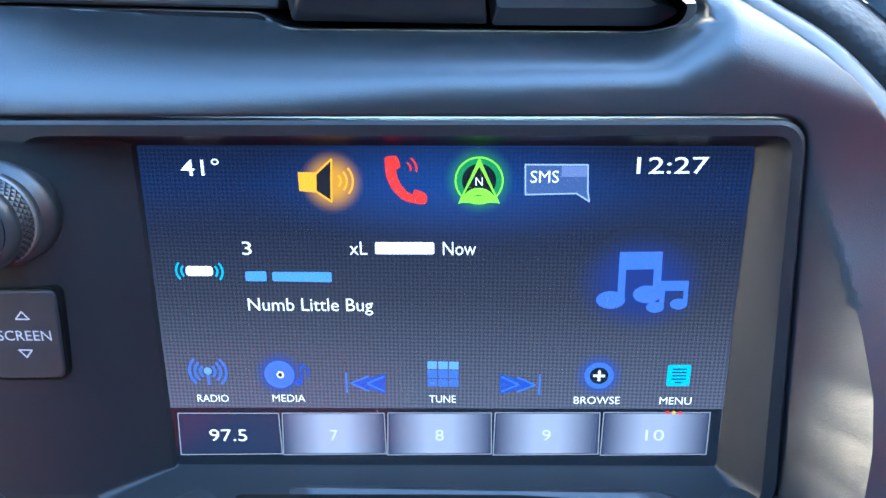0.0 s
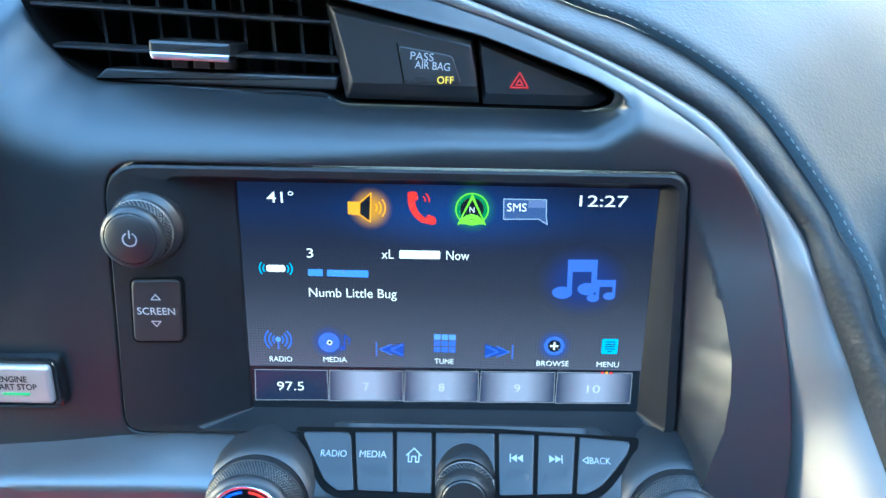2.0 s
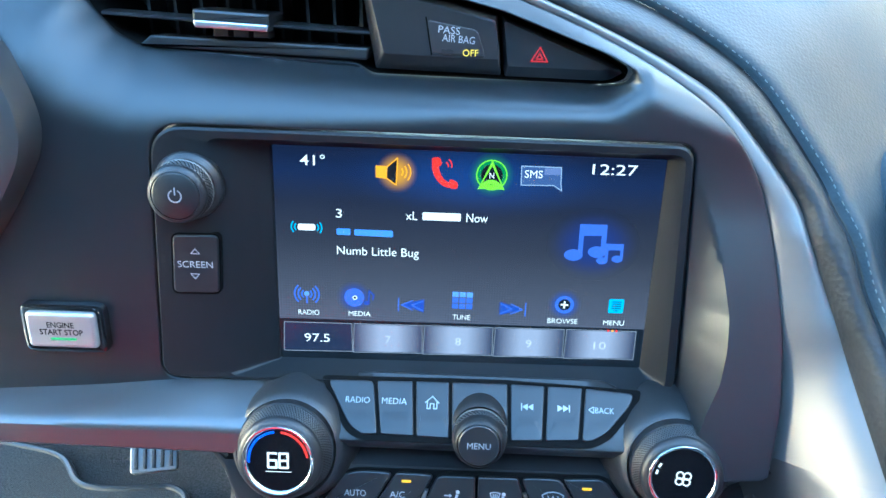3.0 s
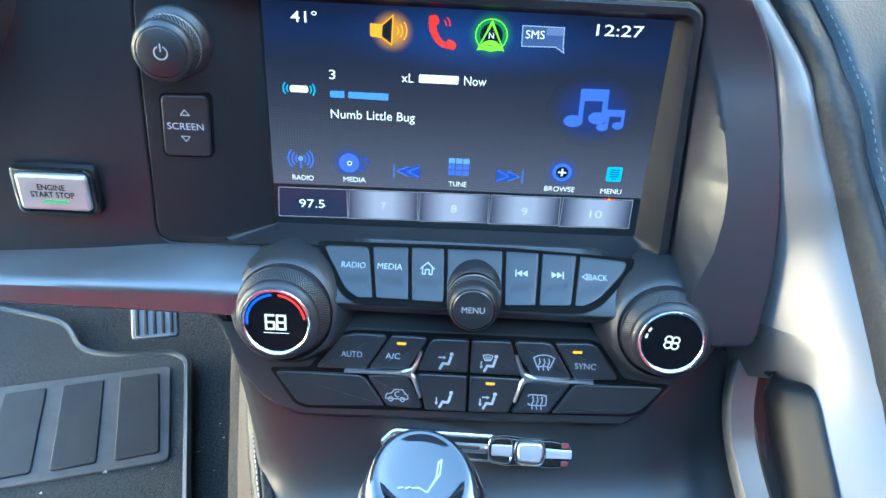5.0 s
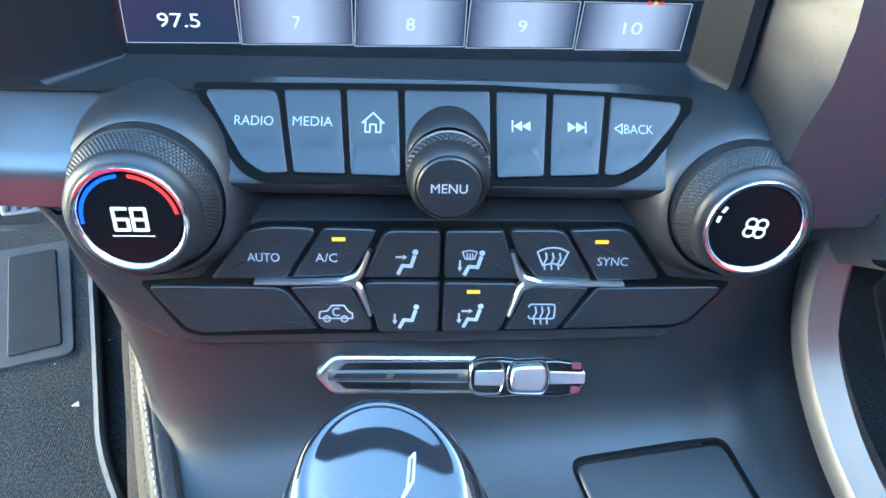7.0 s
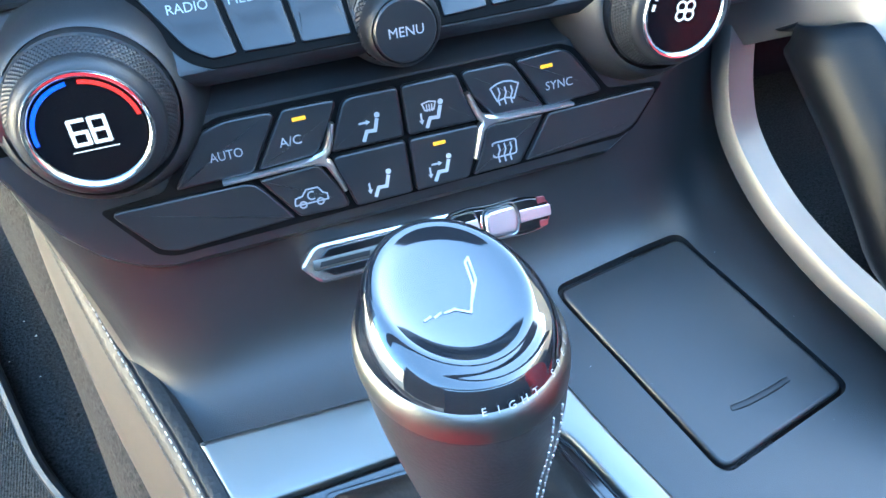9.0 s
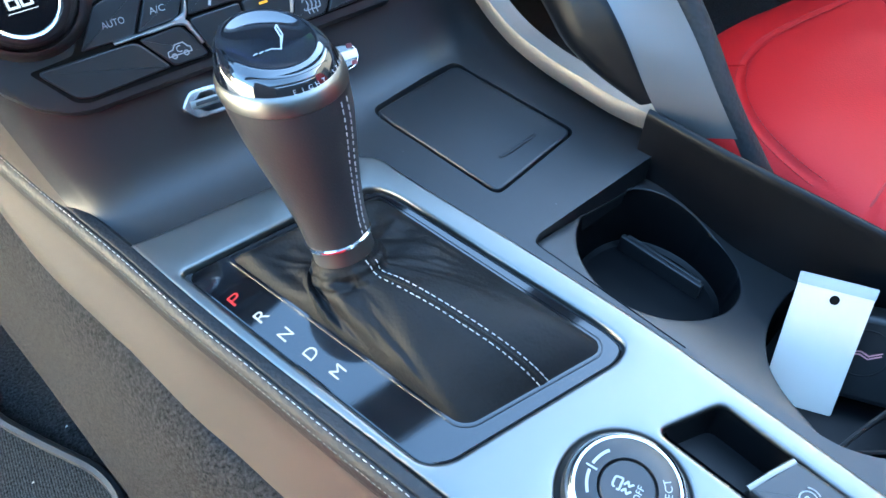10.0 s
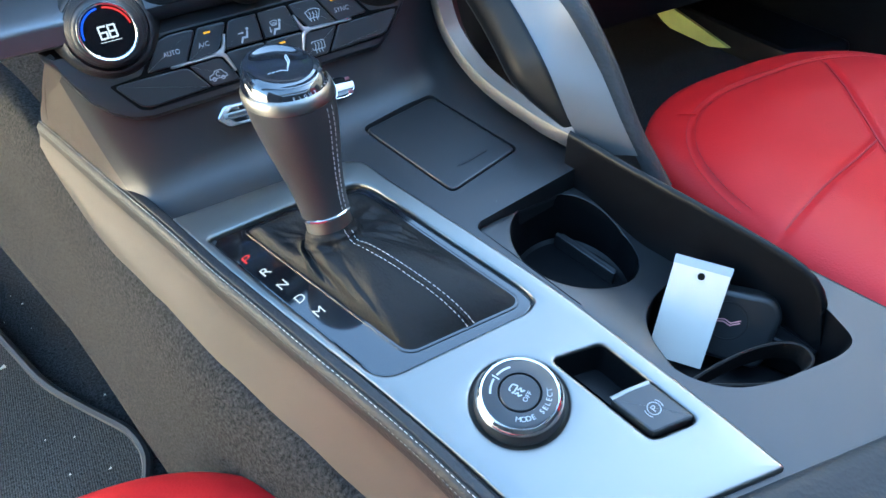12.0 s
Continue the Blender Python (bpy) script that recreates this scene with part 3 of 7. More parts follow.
mr.inputs["From Min"].default_value, mr.inputs["From Max"].default_value = -0.035, 0.052
nt.links.new(sep.outputs[1], mr.inputs[0])
nt.links.new(mr.outputs[0], ramp.inputs[0])
cr = ramp.color_ramp
cr.elements[0].position, cr.elements[0].color = 0.0, (0.08, 0.084, 0.122, 1)
cr.elements[1].position, cr.elements[1].color = 1.0, (0.006, 0.01, 0.03, 1)
for p, c in ((0.2, (0.06, 0.063, 0.09, 1)), (0.45, (0.03, 0.032, 0.048, 1)), (0.7, (0.014, 0.017, 0.034, 1)), (0.86, (0.008, 0.016, 0.055, 1))):
    e = cr.elements.new(p)
    e.color = c
ck = nt.nodes.new("ShaderNodeTexChecker")
ck.inputs["Scale"].default_value = 1.0
mp = nt.nodes.new("ShaderNodeMapping")
mp.inputs["Scale"].default_value = (1100, 1100, 0)
mp.inputs["Rotation"].default_value = (0, 0, radians(45))
mp.inputs["Location"].default_value = (0, 0, 0.5)
nt.links.new(tc.outputs["Object"], mp.inputs[0])
nt.links.new(mp.outputs[0], ck.inputs["Vector"])
ck.inputs["Color1"].default_value, ck.inputs["Color2"].default_value = (1.28, 1.28, 1.28, 1), (0.72, 0.72, 0.72, 1)
mul = nt.nodes.new("ShaderNodeMix")
mul.data_type, mul.blend_type = 'RGBA', 'MULTIPLY'
mul.inputs[0].default_value = 1.0
nt.links.new(ramp.outputs[0], mul.inputs[6])
nt.links.new(ck.outputs[0], mul.inputs[7])
# blue bloom behind the icons along the top
grad = nt.nodes.new("ShaderNodeMapping")
grad.inputs["Location"].default_value = (-0.005, -0.04, 0)
grad.vector_type = 'POINT'
ln = nt.nodes.new("ShaderNodeVectorMath")
ln.operation = 'MULTIPLY'
ln.inputs[1].default_value = (15, 48, 0)
le = nt.nodes.new("ShaderNodeVectorMath")
le.operation = 'LENGTH'
fr = nt.nodes.new("ShaderNodeMapRange")
fr.interpolation_type = 'SMOOTHSTEP'
fr.inputs["From Min"].default_value, fr.inputs["From Max"].default_value = 1.0, 0.0
nt.links.new(tc.outputs["Object"], grad.inputs[0])
nt.links.new(grad.outputs[0], ln.inputs[0])
nt.links.new(ln.outputs[0], le.inputs[0])
nt.links.new(le.outputs["Value"], fr.inputs[0])
add = nt.nodes.new("ShaderNodeMix")
add.data_type, add.blend_type = 'RGBA', 'ADD'
nt.links.new(fr.outputs[0], add.inputs[0])
nt.links.new(mul.outputs[2], add.inputs[6])
add.inputs[7].default_value = (0.005, 0.021, 0.1, 1)
nt.links.new(add.outputs[2], b.inputs["Emission Color"])
b.inputs["Emission Strength"].default_value = LIT

ICON_BLUE = glow("icon_blue", (0.06, 0.13, 0.58), 1.0)
ICON_PALE = glow("icon_pale_blue", (0.16, 0.33, 0.9), 0.9)
ICON_DIM = glow("icon_dim_blue", (0.02, 0.06, 0.36), 1.0)
ICON_CYAN = glow("icon_cyan", (0.06, 0.42, 0.75), 1.0)
ICON_ORANGE = glow("icon_orange", (0.95, 0.36, 0.01), 1.0)
ICON_HALO = glow("icon_halo", (0.3, 0.12, 0.012), 1.0)
ICON_RED = glow("icon_red", (0.85, 0.025, 0.02), 1.0)
ICON_GREEN = glow("icon_green", (0.28, 0.75, 0.03), 1.0)
ICON_GREEN_DIM = glow("icon_dim_green", (0.03, 0.2, 0.06), 1.0)
ICON_BLACK = glow("icon_black", (0.002, 0.004, 0.006), 1.0)
ICON_STEEL = glow("icon_steel", (0.05, 0.085, 0.22), 1.0)
TEXT_W = glow("text_white", (0.85, 0.88, 0.92), 1.0)
TEXT_B = glow("text_blue", (0.1, 0.26, 0.85), 1.0)
TEXT_DIM = glow("text_dim", (0.26, 0.28, 0.36), 1.0)


def preset_material(name, a, c):
    """A preset tile, brightest in a soft band across its middle."""
    m = glow(name, a, 1.0)
    t = m.node_tree
    tc = t.nodes.new("ShaderNodeTexCoord")
    sp = t.nodes.new("ShaderNodeSeparateXYZ")
    t.links.new(tc.outputs["Generated"], sp.inputs[0])
    rp = t.nodes.new("ShaderNodeValToRGB")
    rp.color_ramp.elements[0].color = (*a, 1)
    rp.color_ramp.elements[1].color = (*a, 1)
    for pos in (0.38, 0.62):
        e = rp.color_ramp.elements.new(pos)
        e.color = (*c, 1)
    t.links.new(sp.outputs[0], rp.inputs[0])
    t.links.new(rp.outputs[0], t.nodes["Principled BSDF"].inputs["Emission Color"])
    return m


TEXT_FAINT = glow("text_faint", (0.55, 0.57, 0.66), 1.0)
TILE = preset_material("preset_tile", (0.03, 0.036, 0.075), (0.3, 0.32, 0.44))
TILE_ON = glow("preset_tile_on", (0.012, 0.017, 0.045), 1.0)

scr = part("screen", fill([(-88.2, 52.0), (90.8, 53.0), (91.6, -52.8), (-88.2, -57.4)], 0), SCREEN, unit, "lit touch screen showing the radio page")
scr.matrix_parent_inverse = Matrix.Identity(4)
scr.matrix_basis = FAS.inverted() @ SCR


def icon(name, bm, mat, z=0.25, label=""):
    bmesh.ops.translate(bm, vec=(0, 0, z), verts=bm.verts)
    return part(name, bm, mat, scr, label)


def word(s, size, x, y, width, mat=None, turn=0.7, bold=0.0, z=0.35):
    return letters("text", s, size, x, y, z, mat or TEXT_W, scr, turn, width, bold=bold)


word("41°", 5.0, -69.7, 45.2, 11.6, bold=0.012)
word("12:27", 5.0, 68.0, 47.1, 20.3, bold=0.012)
word("3", 4.4, -57.8, 20.4, 2.9)
word("xL", 4.4, -23.6, 20.9, 5.4)
word("Now", 4.4, 7.0, 21.2, 10.0)
word("Numb Little Bug", 4.4, -39.3, 2.2, 39.2)
icon("name_bar", prism(rounded([(-18.5, 18.9), (-0.6, 19.1), (-0.6, 22.9), (-18.5, 22.7)], 0.5, 2), 0, 0.1), TEXT_W, 0.2, "plain bar in place of a brand name")
for x0, x1 in ((-59, -52.4), (-50.6, -32.2)):
    icon("name_bar", prism(rounded([(x0, 9.6 + 0.01 * (x0 + 59)), (x1, 9.6), (x1, 12.9), (x0, 12.7)], 0.5, 2), 0, 0.1), TEXT_B, 0.2, "plain bar in place of a name")
bm = prism(rounded([(-77.5, 11.0), (-69, 11.1), (-69, 14.3), (-77.5, 14.2)], 1.2, 3), 0, 0.1)
icon("channel_mark", bm, TEXT_W, 0.2, "plain white channel mark")
icon("channel_wave", strokes([arc(-76.5, 12.6, r, 140, 220) for r in (2.4, 4.0)] + [arc(-70, 12.6, r, -40, 40) for r in (2.4, 4.0)], 0.3), ICON_CYAN)

# speaker
icon("halo", fill(circle(-30.8, 41.0, 10.0, 40)), halo("halo_amber", (0.55, 0.24, 0.03)), 0.1)
icon("speaker_box", fill([(-40.4, 43.7), (-35.2, 43.7), (-35.4, 38.2), (-40.3, 38.6)]), ICON_ORANGE, 0.2)
icon("speaker_cone", fill([(-35.2, 43.7), (-30.6, 47.9), (-31.1, 35.2), (-35.4, 38.2)]), ICON_BLACK, 0.2)
icon("speaker_edge", strokes([[(-40.4, 43.7), (-35.2, 43.7), (-30.6, 47.9), (-31.1, 35.2), (-35.4, 38.2), (-40.3, 38.6), (-40.4, 43.7)]], 0.28), ICON_ORANGE, 0.28)
icon("sound_wave", strokes([arc(-30.5, 41.5, r, -38, 38) for r in (2.4, 4.2, 6.0)], 0.3), ICON_ORANGE, 0.25)
# phone
ph = [tuple(p) for p in spline([(-14.9, 47.6), (-14.6, 43), (-12.5, 38.6), (-9, 35.6), (-4.6, 34.8)], 5)] + [tuple(p) for p in spline([(-5.2, 37.0), (-8.2, 38.2), (-10.4, 40.6), (-11.6, 44), (-11.8, 47.6)], 5)]
icon("phone", fill([(p[0], p[1]) for p in ph]), ICON_RED, 0.2)
icon("phone_end", prism(rounded([(-15.2, 48.8), (-11.2, 49.2), (-10.2, 45.4), (-14.4, 44.4)], 1.3, 4), 0, 0.1), ICON_RED, 0.22)
icon("phone_end", prism(rounded([(-6.6, 39.4), (-2.6, 37.8), (-2.8, 34.6), (-7.0, 34.9)], 1.3, 4), 0, 0.1), ICON_RED, 0.22)
icon("ring_wave", strokes([arc(-9.6, 45.2, r, -8, 52) for r in (2.2, 3.9)], 0.28), ICON_RED, 0.25)
# compass
icon("halo", fill(circle(12.6, 41.9, 11, 40)), halo("halo_green", (0.05, 0.22, 0.08)), 0.08)
icon("compass_ring", fill(circle(12.6, 41.9, 7.0, 40)), ICON_GREEN_DIM, 0.1)
icon("compass_edge", strokes([circle(12.6, 41.9, 6.9, 40) + [(19.5, 41.9)]], 0.25), ICON_GREEN, 0.16)
icon("compass_disc", fill(circle(12.6, 41.9, 5.0, 40)), ICON_BLACK, 0.14)
icon("compass_arrow", fill([(12.6, 48.8), (6.6, 35.2), (18.7, 35.4)]), ICON_GREEN, 0.2)
icon("compass_arrow_face", fill([(12.6, 46.2), (8.0, 37.2), (17.2, 37.4)]), ICON_BLACK, 0.25)
icon("compass_base", fill([(6.4, 34.8)] + arc(12.6, 32.2, 5.4, 140, 40, 8) + [(18.9, 35.0)] + arc(12.6, 34.4, 5.4, 40, 140, 8)), ICON_GREEN, 0.28)
word("N", 2.7, 12.6, 41.8, 2.1, z=0.4)
# message bubble
bub = [(25.9, 46.8), (43.9, 46.9), (44.3, 39.0), (44.9, 36.0), (41.0, 38.4), (26.2, 37.9)]
icon("bubble", fill(bub), ICON_STEEL, 0.15)
icon("bubble_edge", strokes([bub + [bub[0]]], 0.22), glow("icon_pale", (0.3, 0.38, 0.55), 1.0), 0.22)
icon("bubble_band", fill([(36.4, 46.4), (43.6, 46.5), (43.7, 43.4), (36.4, 43.3)]), glow("icon_mid", (0.13, 0.17, 0.36), 1.0), 0.2)
word("SMS", 3.7, 31.6, 43.4, 8.2)
# notes
icon("halo", fill(circle(62, 10.5, 22, 40, 18)), halo("halo_blue", (0.02, 0.035, 0.16)), 0.05)
icon("note_stem", fill([(54.9, 20.6), (67.6, 20.9), (67.8, 15.4), (57.2, 15.0), (57.4, 4.8), (55.2, 4.8)]), ICON_BLUE, 0.2)
icon("note_stem", fill([(65.4, 16), (67.8, 16), (68.0, 7.2), (65.6, 7.2)]), ICON_BLUE, 0.22)
icon("note_head", fill(circle(53.2, 5.2, 4.4, 24, 2.9)), ICON_BLUE, 0.26)
icon("note_head", fill(circle(64.0, 7.2, 4.2, 24, 2.9)), ICON_BLUE, 0.26)
icon("note_stem", fill([(67.6, 11.6), (76.2, 11.8), (76.3, 8.6), (69.4, 8.4), (69.4, 2.6), (68.0, 2.6)]), ICON_BLUE, 0.2)
icon("note_stem", fill([(74.9, 9), (76.3, 9), (76.4, 4.0), (75.0, 4.0)]), ICON_BLUE, 0.22)
icon("note_head", fill(circle(66.8, 3.0, 2.7, 24, 1.8)), ICON_BLUE, 0.26)
icon("note_head", fill(circle(73.8, 4.2, 2.6, 24, 1.8)), ICON_BLUE, 0.26)
# bottom row
icon("antenna", strokes([arc(-74, -21.8, r, a, a + 90) for r in (2.4, 4.2, 6.0) for a in (-45, 135)] + [[(-74, -21.5), (-74, -26.4)]], 0.42), ICON_BLUE)
icon("antenna_tip", fill(circle(-74, -21.6, 1.3, 20)), ICON_PALE, 0.3)
icon("halo", fill(circle(-50.7, -22.4, 9, 32)), halo("halo_disc", (0.03, 0.06, 0.3)), 0.1)
icon("halo", fill(circle(51.4, -20.6, 8.5, 32)), halo("halo_browse", (0.03, 0.07, 0.32)), 0.1)
icon("disc", fill(circle(-50.7, -22.4, 4.9, 32)), ICON_BLUE, 0.2)
icon("disc_hub", fill(circle(-50.4, -22.5, 1.2, 20)), TEXT_W, 0.25)
icon("disc_hole", fill(circle(-50.4, -22.5, 0.7, 16)), ICON_BLACK, 0.3)
icon("note", strokes([[(-43.6, -25.0), (-43.4, -18.6), (-41.2, -20.6), (-41.6, -23.0)]], 0.42), ICON_DIM)
icon("note_head", fill(circle(-44.6, -25.0, 1.5, 16, 1.1)), ICON_DIM, 0.3)
for cx, cy, s in ((-23, -25.0, 1), (26.8, -24.3, -1)):
    icon("skip_arrow", fill([(cx + 6.6 * s, cy + 3.6), (cx - 5 * s, cy), (cx + 6.4 * s, cy - 3.6)]), ICON_DIM, 0.15)
    icon("skip_mark", strokes([[(cx + 6 * s, cy + 2.6), (cx + 0.6 * s, cy), (cx + 6 * s, cy - 2.6)], [(cx + 1.0 * s, cy + 2.6), (cx - 4.6 * s, cy), (cx + 1.0 * s, cy - 2.6)], [(cx - 6 * s, cy + 3.6), (cx - 6 * s, cy - 3.4)]], 0.3), ICON_BLUE, 0.3)
for i in range(3):
    for j in range(3):
        x, y = -1.4 + i * 3.45, -18.0 - j * 3.1
        icon("tune_key", fill([(x - 1.5, y + 1.35), (x + 1.5, y + 1.35), (x + 1.5, y - 1.35), (x - 1.5, y - 1.35)]), ICON_PALE if j == 0 else ICON_BLUE)
icon("browse_disc", fill(circle(51.4, -20.6, 4.6, 32)), ICON_BLUE, 0.2)
icon("browse_glass", fill(circle(51.4, -20.6, 2.9, 28)), ICON_BLACK, 0.25)
icon("browse_plus", strokes([[(49.8, -20.6), (53.0, -20.6)], [(51.4, -19.0), (51.4, -22.2)]], 0.42), TEXT_W, 0.3)
icon("menu_page", prism(rounded([(72.6, -16.4), (79.8, -16.2), (79.8, -23.6), (72.6, -23.8)], 0.6, 2), 0, 0.05), ICON_CYAN, 0.15)
icon("menu_lines", strokes([[(74.2, -17.8 - k * 1.15), (78.4, -17.7 - k * 1.15)] for k in range(4)] + [[(75.4, -22.4), (77.2, -22.4)]], 0.22), ICON_BLACK, 0.25)
for k in range(3):
    icon("page_dot", fill(circle(73.9 + k * 2.0, -33.2, 0.62, 14)), ICON_RED if k != 1 else ICON_ORANGE)
for s, x, y, wd in (("RADIO", -73.2, -31.4, 10.4), ("MEDIA", -48.1, -30.8, 10.8), ("TUNE", 1.9, -29.9, 8.6), ("BROWSE", 51.2, -29.2, 14.6), ("MENU", 76.0, -28.8, 10.0)):
    word(s, 2.7, x, y, wd, turn=1.0)
# presets
icon("preset_strip", fill([(-88.0, -35.4), (91.0, -31.6), (91.4, -52.6), (-88.1, -57.2)]), ICON_BLACK, 0.1)
for k, s in enumerate(("97.5", "7", "8", "9", "10")):
    x0 = -85.6 + k * 34.85
    y0 = -37.4 + k * 0.92
    x1 = x0 + 33.6
    q = [(x0, y0), (x1, y0 + 0.8), (x1 + 0.3, y0 - 15.0 + 0.5), (x0 - 0.6 + 0.1 * k, y0 - 15.8)]
    icon("preset_frame", strokes([q + [q[0]]], 0.16), TEXT_DIM, 0.22)
    icon("preset_tile", fill([(q[0][0] + 0.4, q[0][1] - 0.4), (q[1][0] - 0.4, q[1][1] - 0.4), (q[2][0] - 0.4, q[2][1] + 0.4), (q[3][0] + 0.4, q[3][1] + 0.4)]), TILE_ON if k == 0 else TILE, 0.18)
    word(s, 4.6 if k == 0 else 4.2, x0 + (16.2 if k == 0 else 16.8), y0 - 7.7, (12.6, 2.6, 2.8, 2.8, 6.0)[k], mat=TEXT_W if k == 0 else TEXT_FAINT, turn=1.4)

# power knob and SCREEN rocker on the unit
def knurl(r0, z0, z1, n, rows_, amp, bm=None, r1=None):
    """Band of small pyramids, each row turned by half a step."""
    bm = bm or bmesh.new()
    n //= 2
    for j in range(rows_):
        cell = []
        for k in (j, j + 0.5, j + 1):
            t = k / rows_
            cell.append((r0 + ((r1 or r0) - r0) * t, z0 + (z1 - z0) * t))
        (ra, za), (rm, zm), (rb, zb) = cell
        for i in range(n):
            a0, a1 = 2 * math.pi * (i + 0.5 * (j % 2)) / n, 2 * math.pi * (i + 1 + 0.5 * (j % 2)) / n
            am = (a0 + a1) / 2
            q = [bm.verts.new((r * math.cos(a), r * math.sin(a), z)) for r, a, z in ((ra, a0, za), (ra, a1, za), (rb, a1, zb), (rb, a0, zb))]
            c = bm.verts.new(((rm + amp) * math.cos(am), (rm + amp) * math.sin(am), zm))
            for m in range(4):
                bm.faces.new((q[m], q[(m + 1) % 4], c))
    return bm


kn = part("power_knob", lathe([(15.6, -3), (15.6, 0), (14.8, 1.6), (13.6, 2.2), (12.8, 3.0), (12.8, 14.6), (12.4, 15.8), (11.6, 16.6), (10.6, 17.0), (10.4, 16.2), (0.01, 16.2)], 56), PLASTIC_FINE, unit, "black rotary knob with power sign")
kn.matrix_basis = Matrix.Translation((-0.1225, 0.0345, 0.001)) @ Matrix.Rotation(radians(2), 4, 'Y')
part("grip_band", knurl(12.9, 7.2, 13.4, 96, 4, 0.6), RUBBER, kn, smooth=4)
part("grip_ring", lathe([(12.9, 5.6), (13.5, 5.9), (13.5, 6.9), (12.9, 7.2)], 56, caps=(False, False)), SATIN_TRIM, kn)
part("face", lathe([(10.2, 16.0), (10.2, 16.9), (9.6, 17.3), (0.01, 17.5)], 48, caps=(True, True)), BUTTON, kn)
part("power_sign", strokes([arc(0, 0, 2.7, 118, 422, 18), [(0, 0.6), (0, 3.6)]], 0.3, 17.65), PRINT, kn)
sb = part("screen_rocker", prism(rounded([(-131.5, 11.2), (-110.2, 12), (-111.4, -16.6), (-133.2, -17.4)], 3, 4), -1, 2.3, 0.8), BUTTON, unit, "black rocker button")
part("gap_line", prism(rounded([(-132.3, 12.0), (-109.4, 12.8), (-110.6, -17.4), (-134.0, -18.2)], 3.4, 4), -1, 1.6), GAP, sb)
letters("text", "SCREEN", 3.3, -121.8, -2.6, 2.4, PRINT, sb, 1, 16.4)
part("arrow", strokes([[(-123.4, 2.6), (-121.4, 5.0), (-119.4, 2.6), (-123.4, 2.6)], [(-124.2, -7.4), (-122.2, -9.8), (-120.2, -7.4), (-124.2, -7.4)]], 0.22, 2.4), PRINT, sb)

# ---- engine button ----
eng = thing("engine_start_button", FAS, "satin silver engine start stop button in a gloss black frame", "start button")
eng.matrix_basis = FAS @ Matrix.Translation((-0.1857, -0.0370, 0.005)) @ Matrix.Rotation(radians(1.0), 4, 'Z') @ Matrix.Scale(0.9, 4)
part("frame", prism(rounded([(-22.5, 14), (22.5, 14), (22.5, -14), (-22.5, -14)], 5, 5), -3, 2.2, 1.8), GLOSS, eng, "gloss black frame")
part("inner_ring", tube([(x, y, 2.2) for x, y in rounded([(-19.9, 11.6), (19.9, 11.6), (19.9, -11.4), (-19.9, -11.4), (-19.9, 11.4)], 3, 4)], 0.7, 6), GLOSS, eng)
part("button_face", prism(rounded([(-18.6, 10.4), (18.6, 10.4), (18.6, -10.0), (-18.6, -10.0)], 3, 5), 0, 5.2, 2.2, bseg=4), shader("satin_button_face", (0.5, 0.5, 0.49), 0.38, metal=0.75, vary=0.05, bump=0), eng, "satin silver face")
letters("text", "ENGINE", 3.2, 0.2, 3.7, 5.35, GAP, eng, 0, 14.4, bold=0.1)
letters("text", "START STOP", 3.2, 0.2, -0.4, 5.35, GAP, eng, 0, 23, bold=0.1)
part("status_light", prism(rounded([(-6, -3.8), (8, -3.8), (8, -4.9), (-6, -4.9)], 0.5, 2), 5, 5.35), GREEN_LIGHT, eng, "green status light")

# ---- vents ----
vent = thing("air_vent", FAS, "black dashboard air vent with a chrome-lined slider tab", "air vent")
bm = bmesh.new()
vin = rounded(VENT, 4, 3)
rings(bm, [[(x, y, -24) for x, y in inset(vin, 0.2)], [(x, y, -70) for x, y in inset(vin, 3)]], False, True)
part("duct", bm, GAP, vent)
bm = prism(rounded([(-150, 91.8), (-46, 89.5), (-45, 95.0), (-144, 96.8)], 1, 2), -38, -24, 1)
part("lower_lip", bm, PLASTIC_DARK, vent)


def blade(p, q, d0, d1, th):
    p, q = Vector(p), Vector(q)
    bm = bmesh.new()
    lo = []
    for t in (0, 0.25, 0.5, 0.75, 1):
        m = p.lerp(q, t)
        lo.append([(m.x, m.y + th * a, d0 + (d1 - d0) * c) for a, c in ((0.5, 0.1), (0.7, 0.5), (0.5, 1), (-0.5, 1), (-0.7, 0.5), (-0.5, 0.1), (-0.2, 0), (0.2, 0))])
    return rings(bm, lo)


part("slat", blade((-172, 122.5), (-47.5, 117.0), -23, -42, 2.2), PLASTIC_FINE, vent)
part("slat", blade((-165, 105.5), (-44.8, 101.5), -23, -42, 2.2), PLASTIC_FINE, vent)
part("slat", blade((-178, 138), (-49, 131.0), -24, -42, 2.2), PLASTIC_FINE, vent)
for k in range(9):
    x = -152 + k * 12.6
    part("rear_vane", prism([(x - 0.7, 92), (x + 0.7, 92), (x - 1.5, 140), (x - 2.9, 140)], -66, -46), PLASTIC, vent)
tab = part("slider_tab", prism(rounded([(-121.5, 109.2), (-87.5, 108.2), (-87.5, 102.4), (-121.5, 103.2)], 1.2, 3), -40, -16, 1.4), BUTTON, vent, "black slider tab")
part("chrome_strip", prism(rounded([(-121.2, 104.6), (-87.8, 103.6), (-88.2, 100.6), (-120.6, 101.4)], 1.0, 3), -24, -15.2, 0.8), ACCENT, tab, "chrome strip")
for k in range(3):
    x = -114 + k * 9
    part("tab_rib", prism([(x, 101), (x + 7, 101), (x + 7, 97.6), (x, 97.6)], -30, -20, 0.8), PLASTIC_DARK, tab)

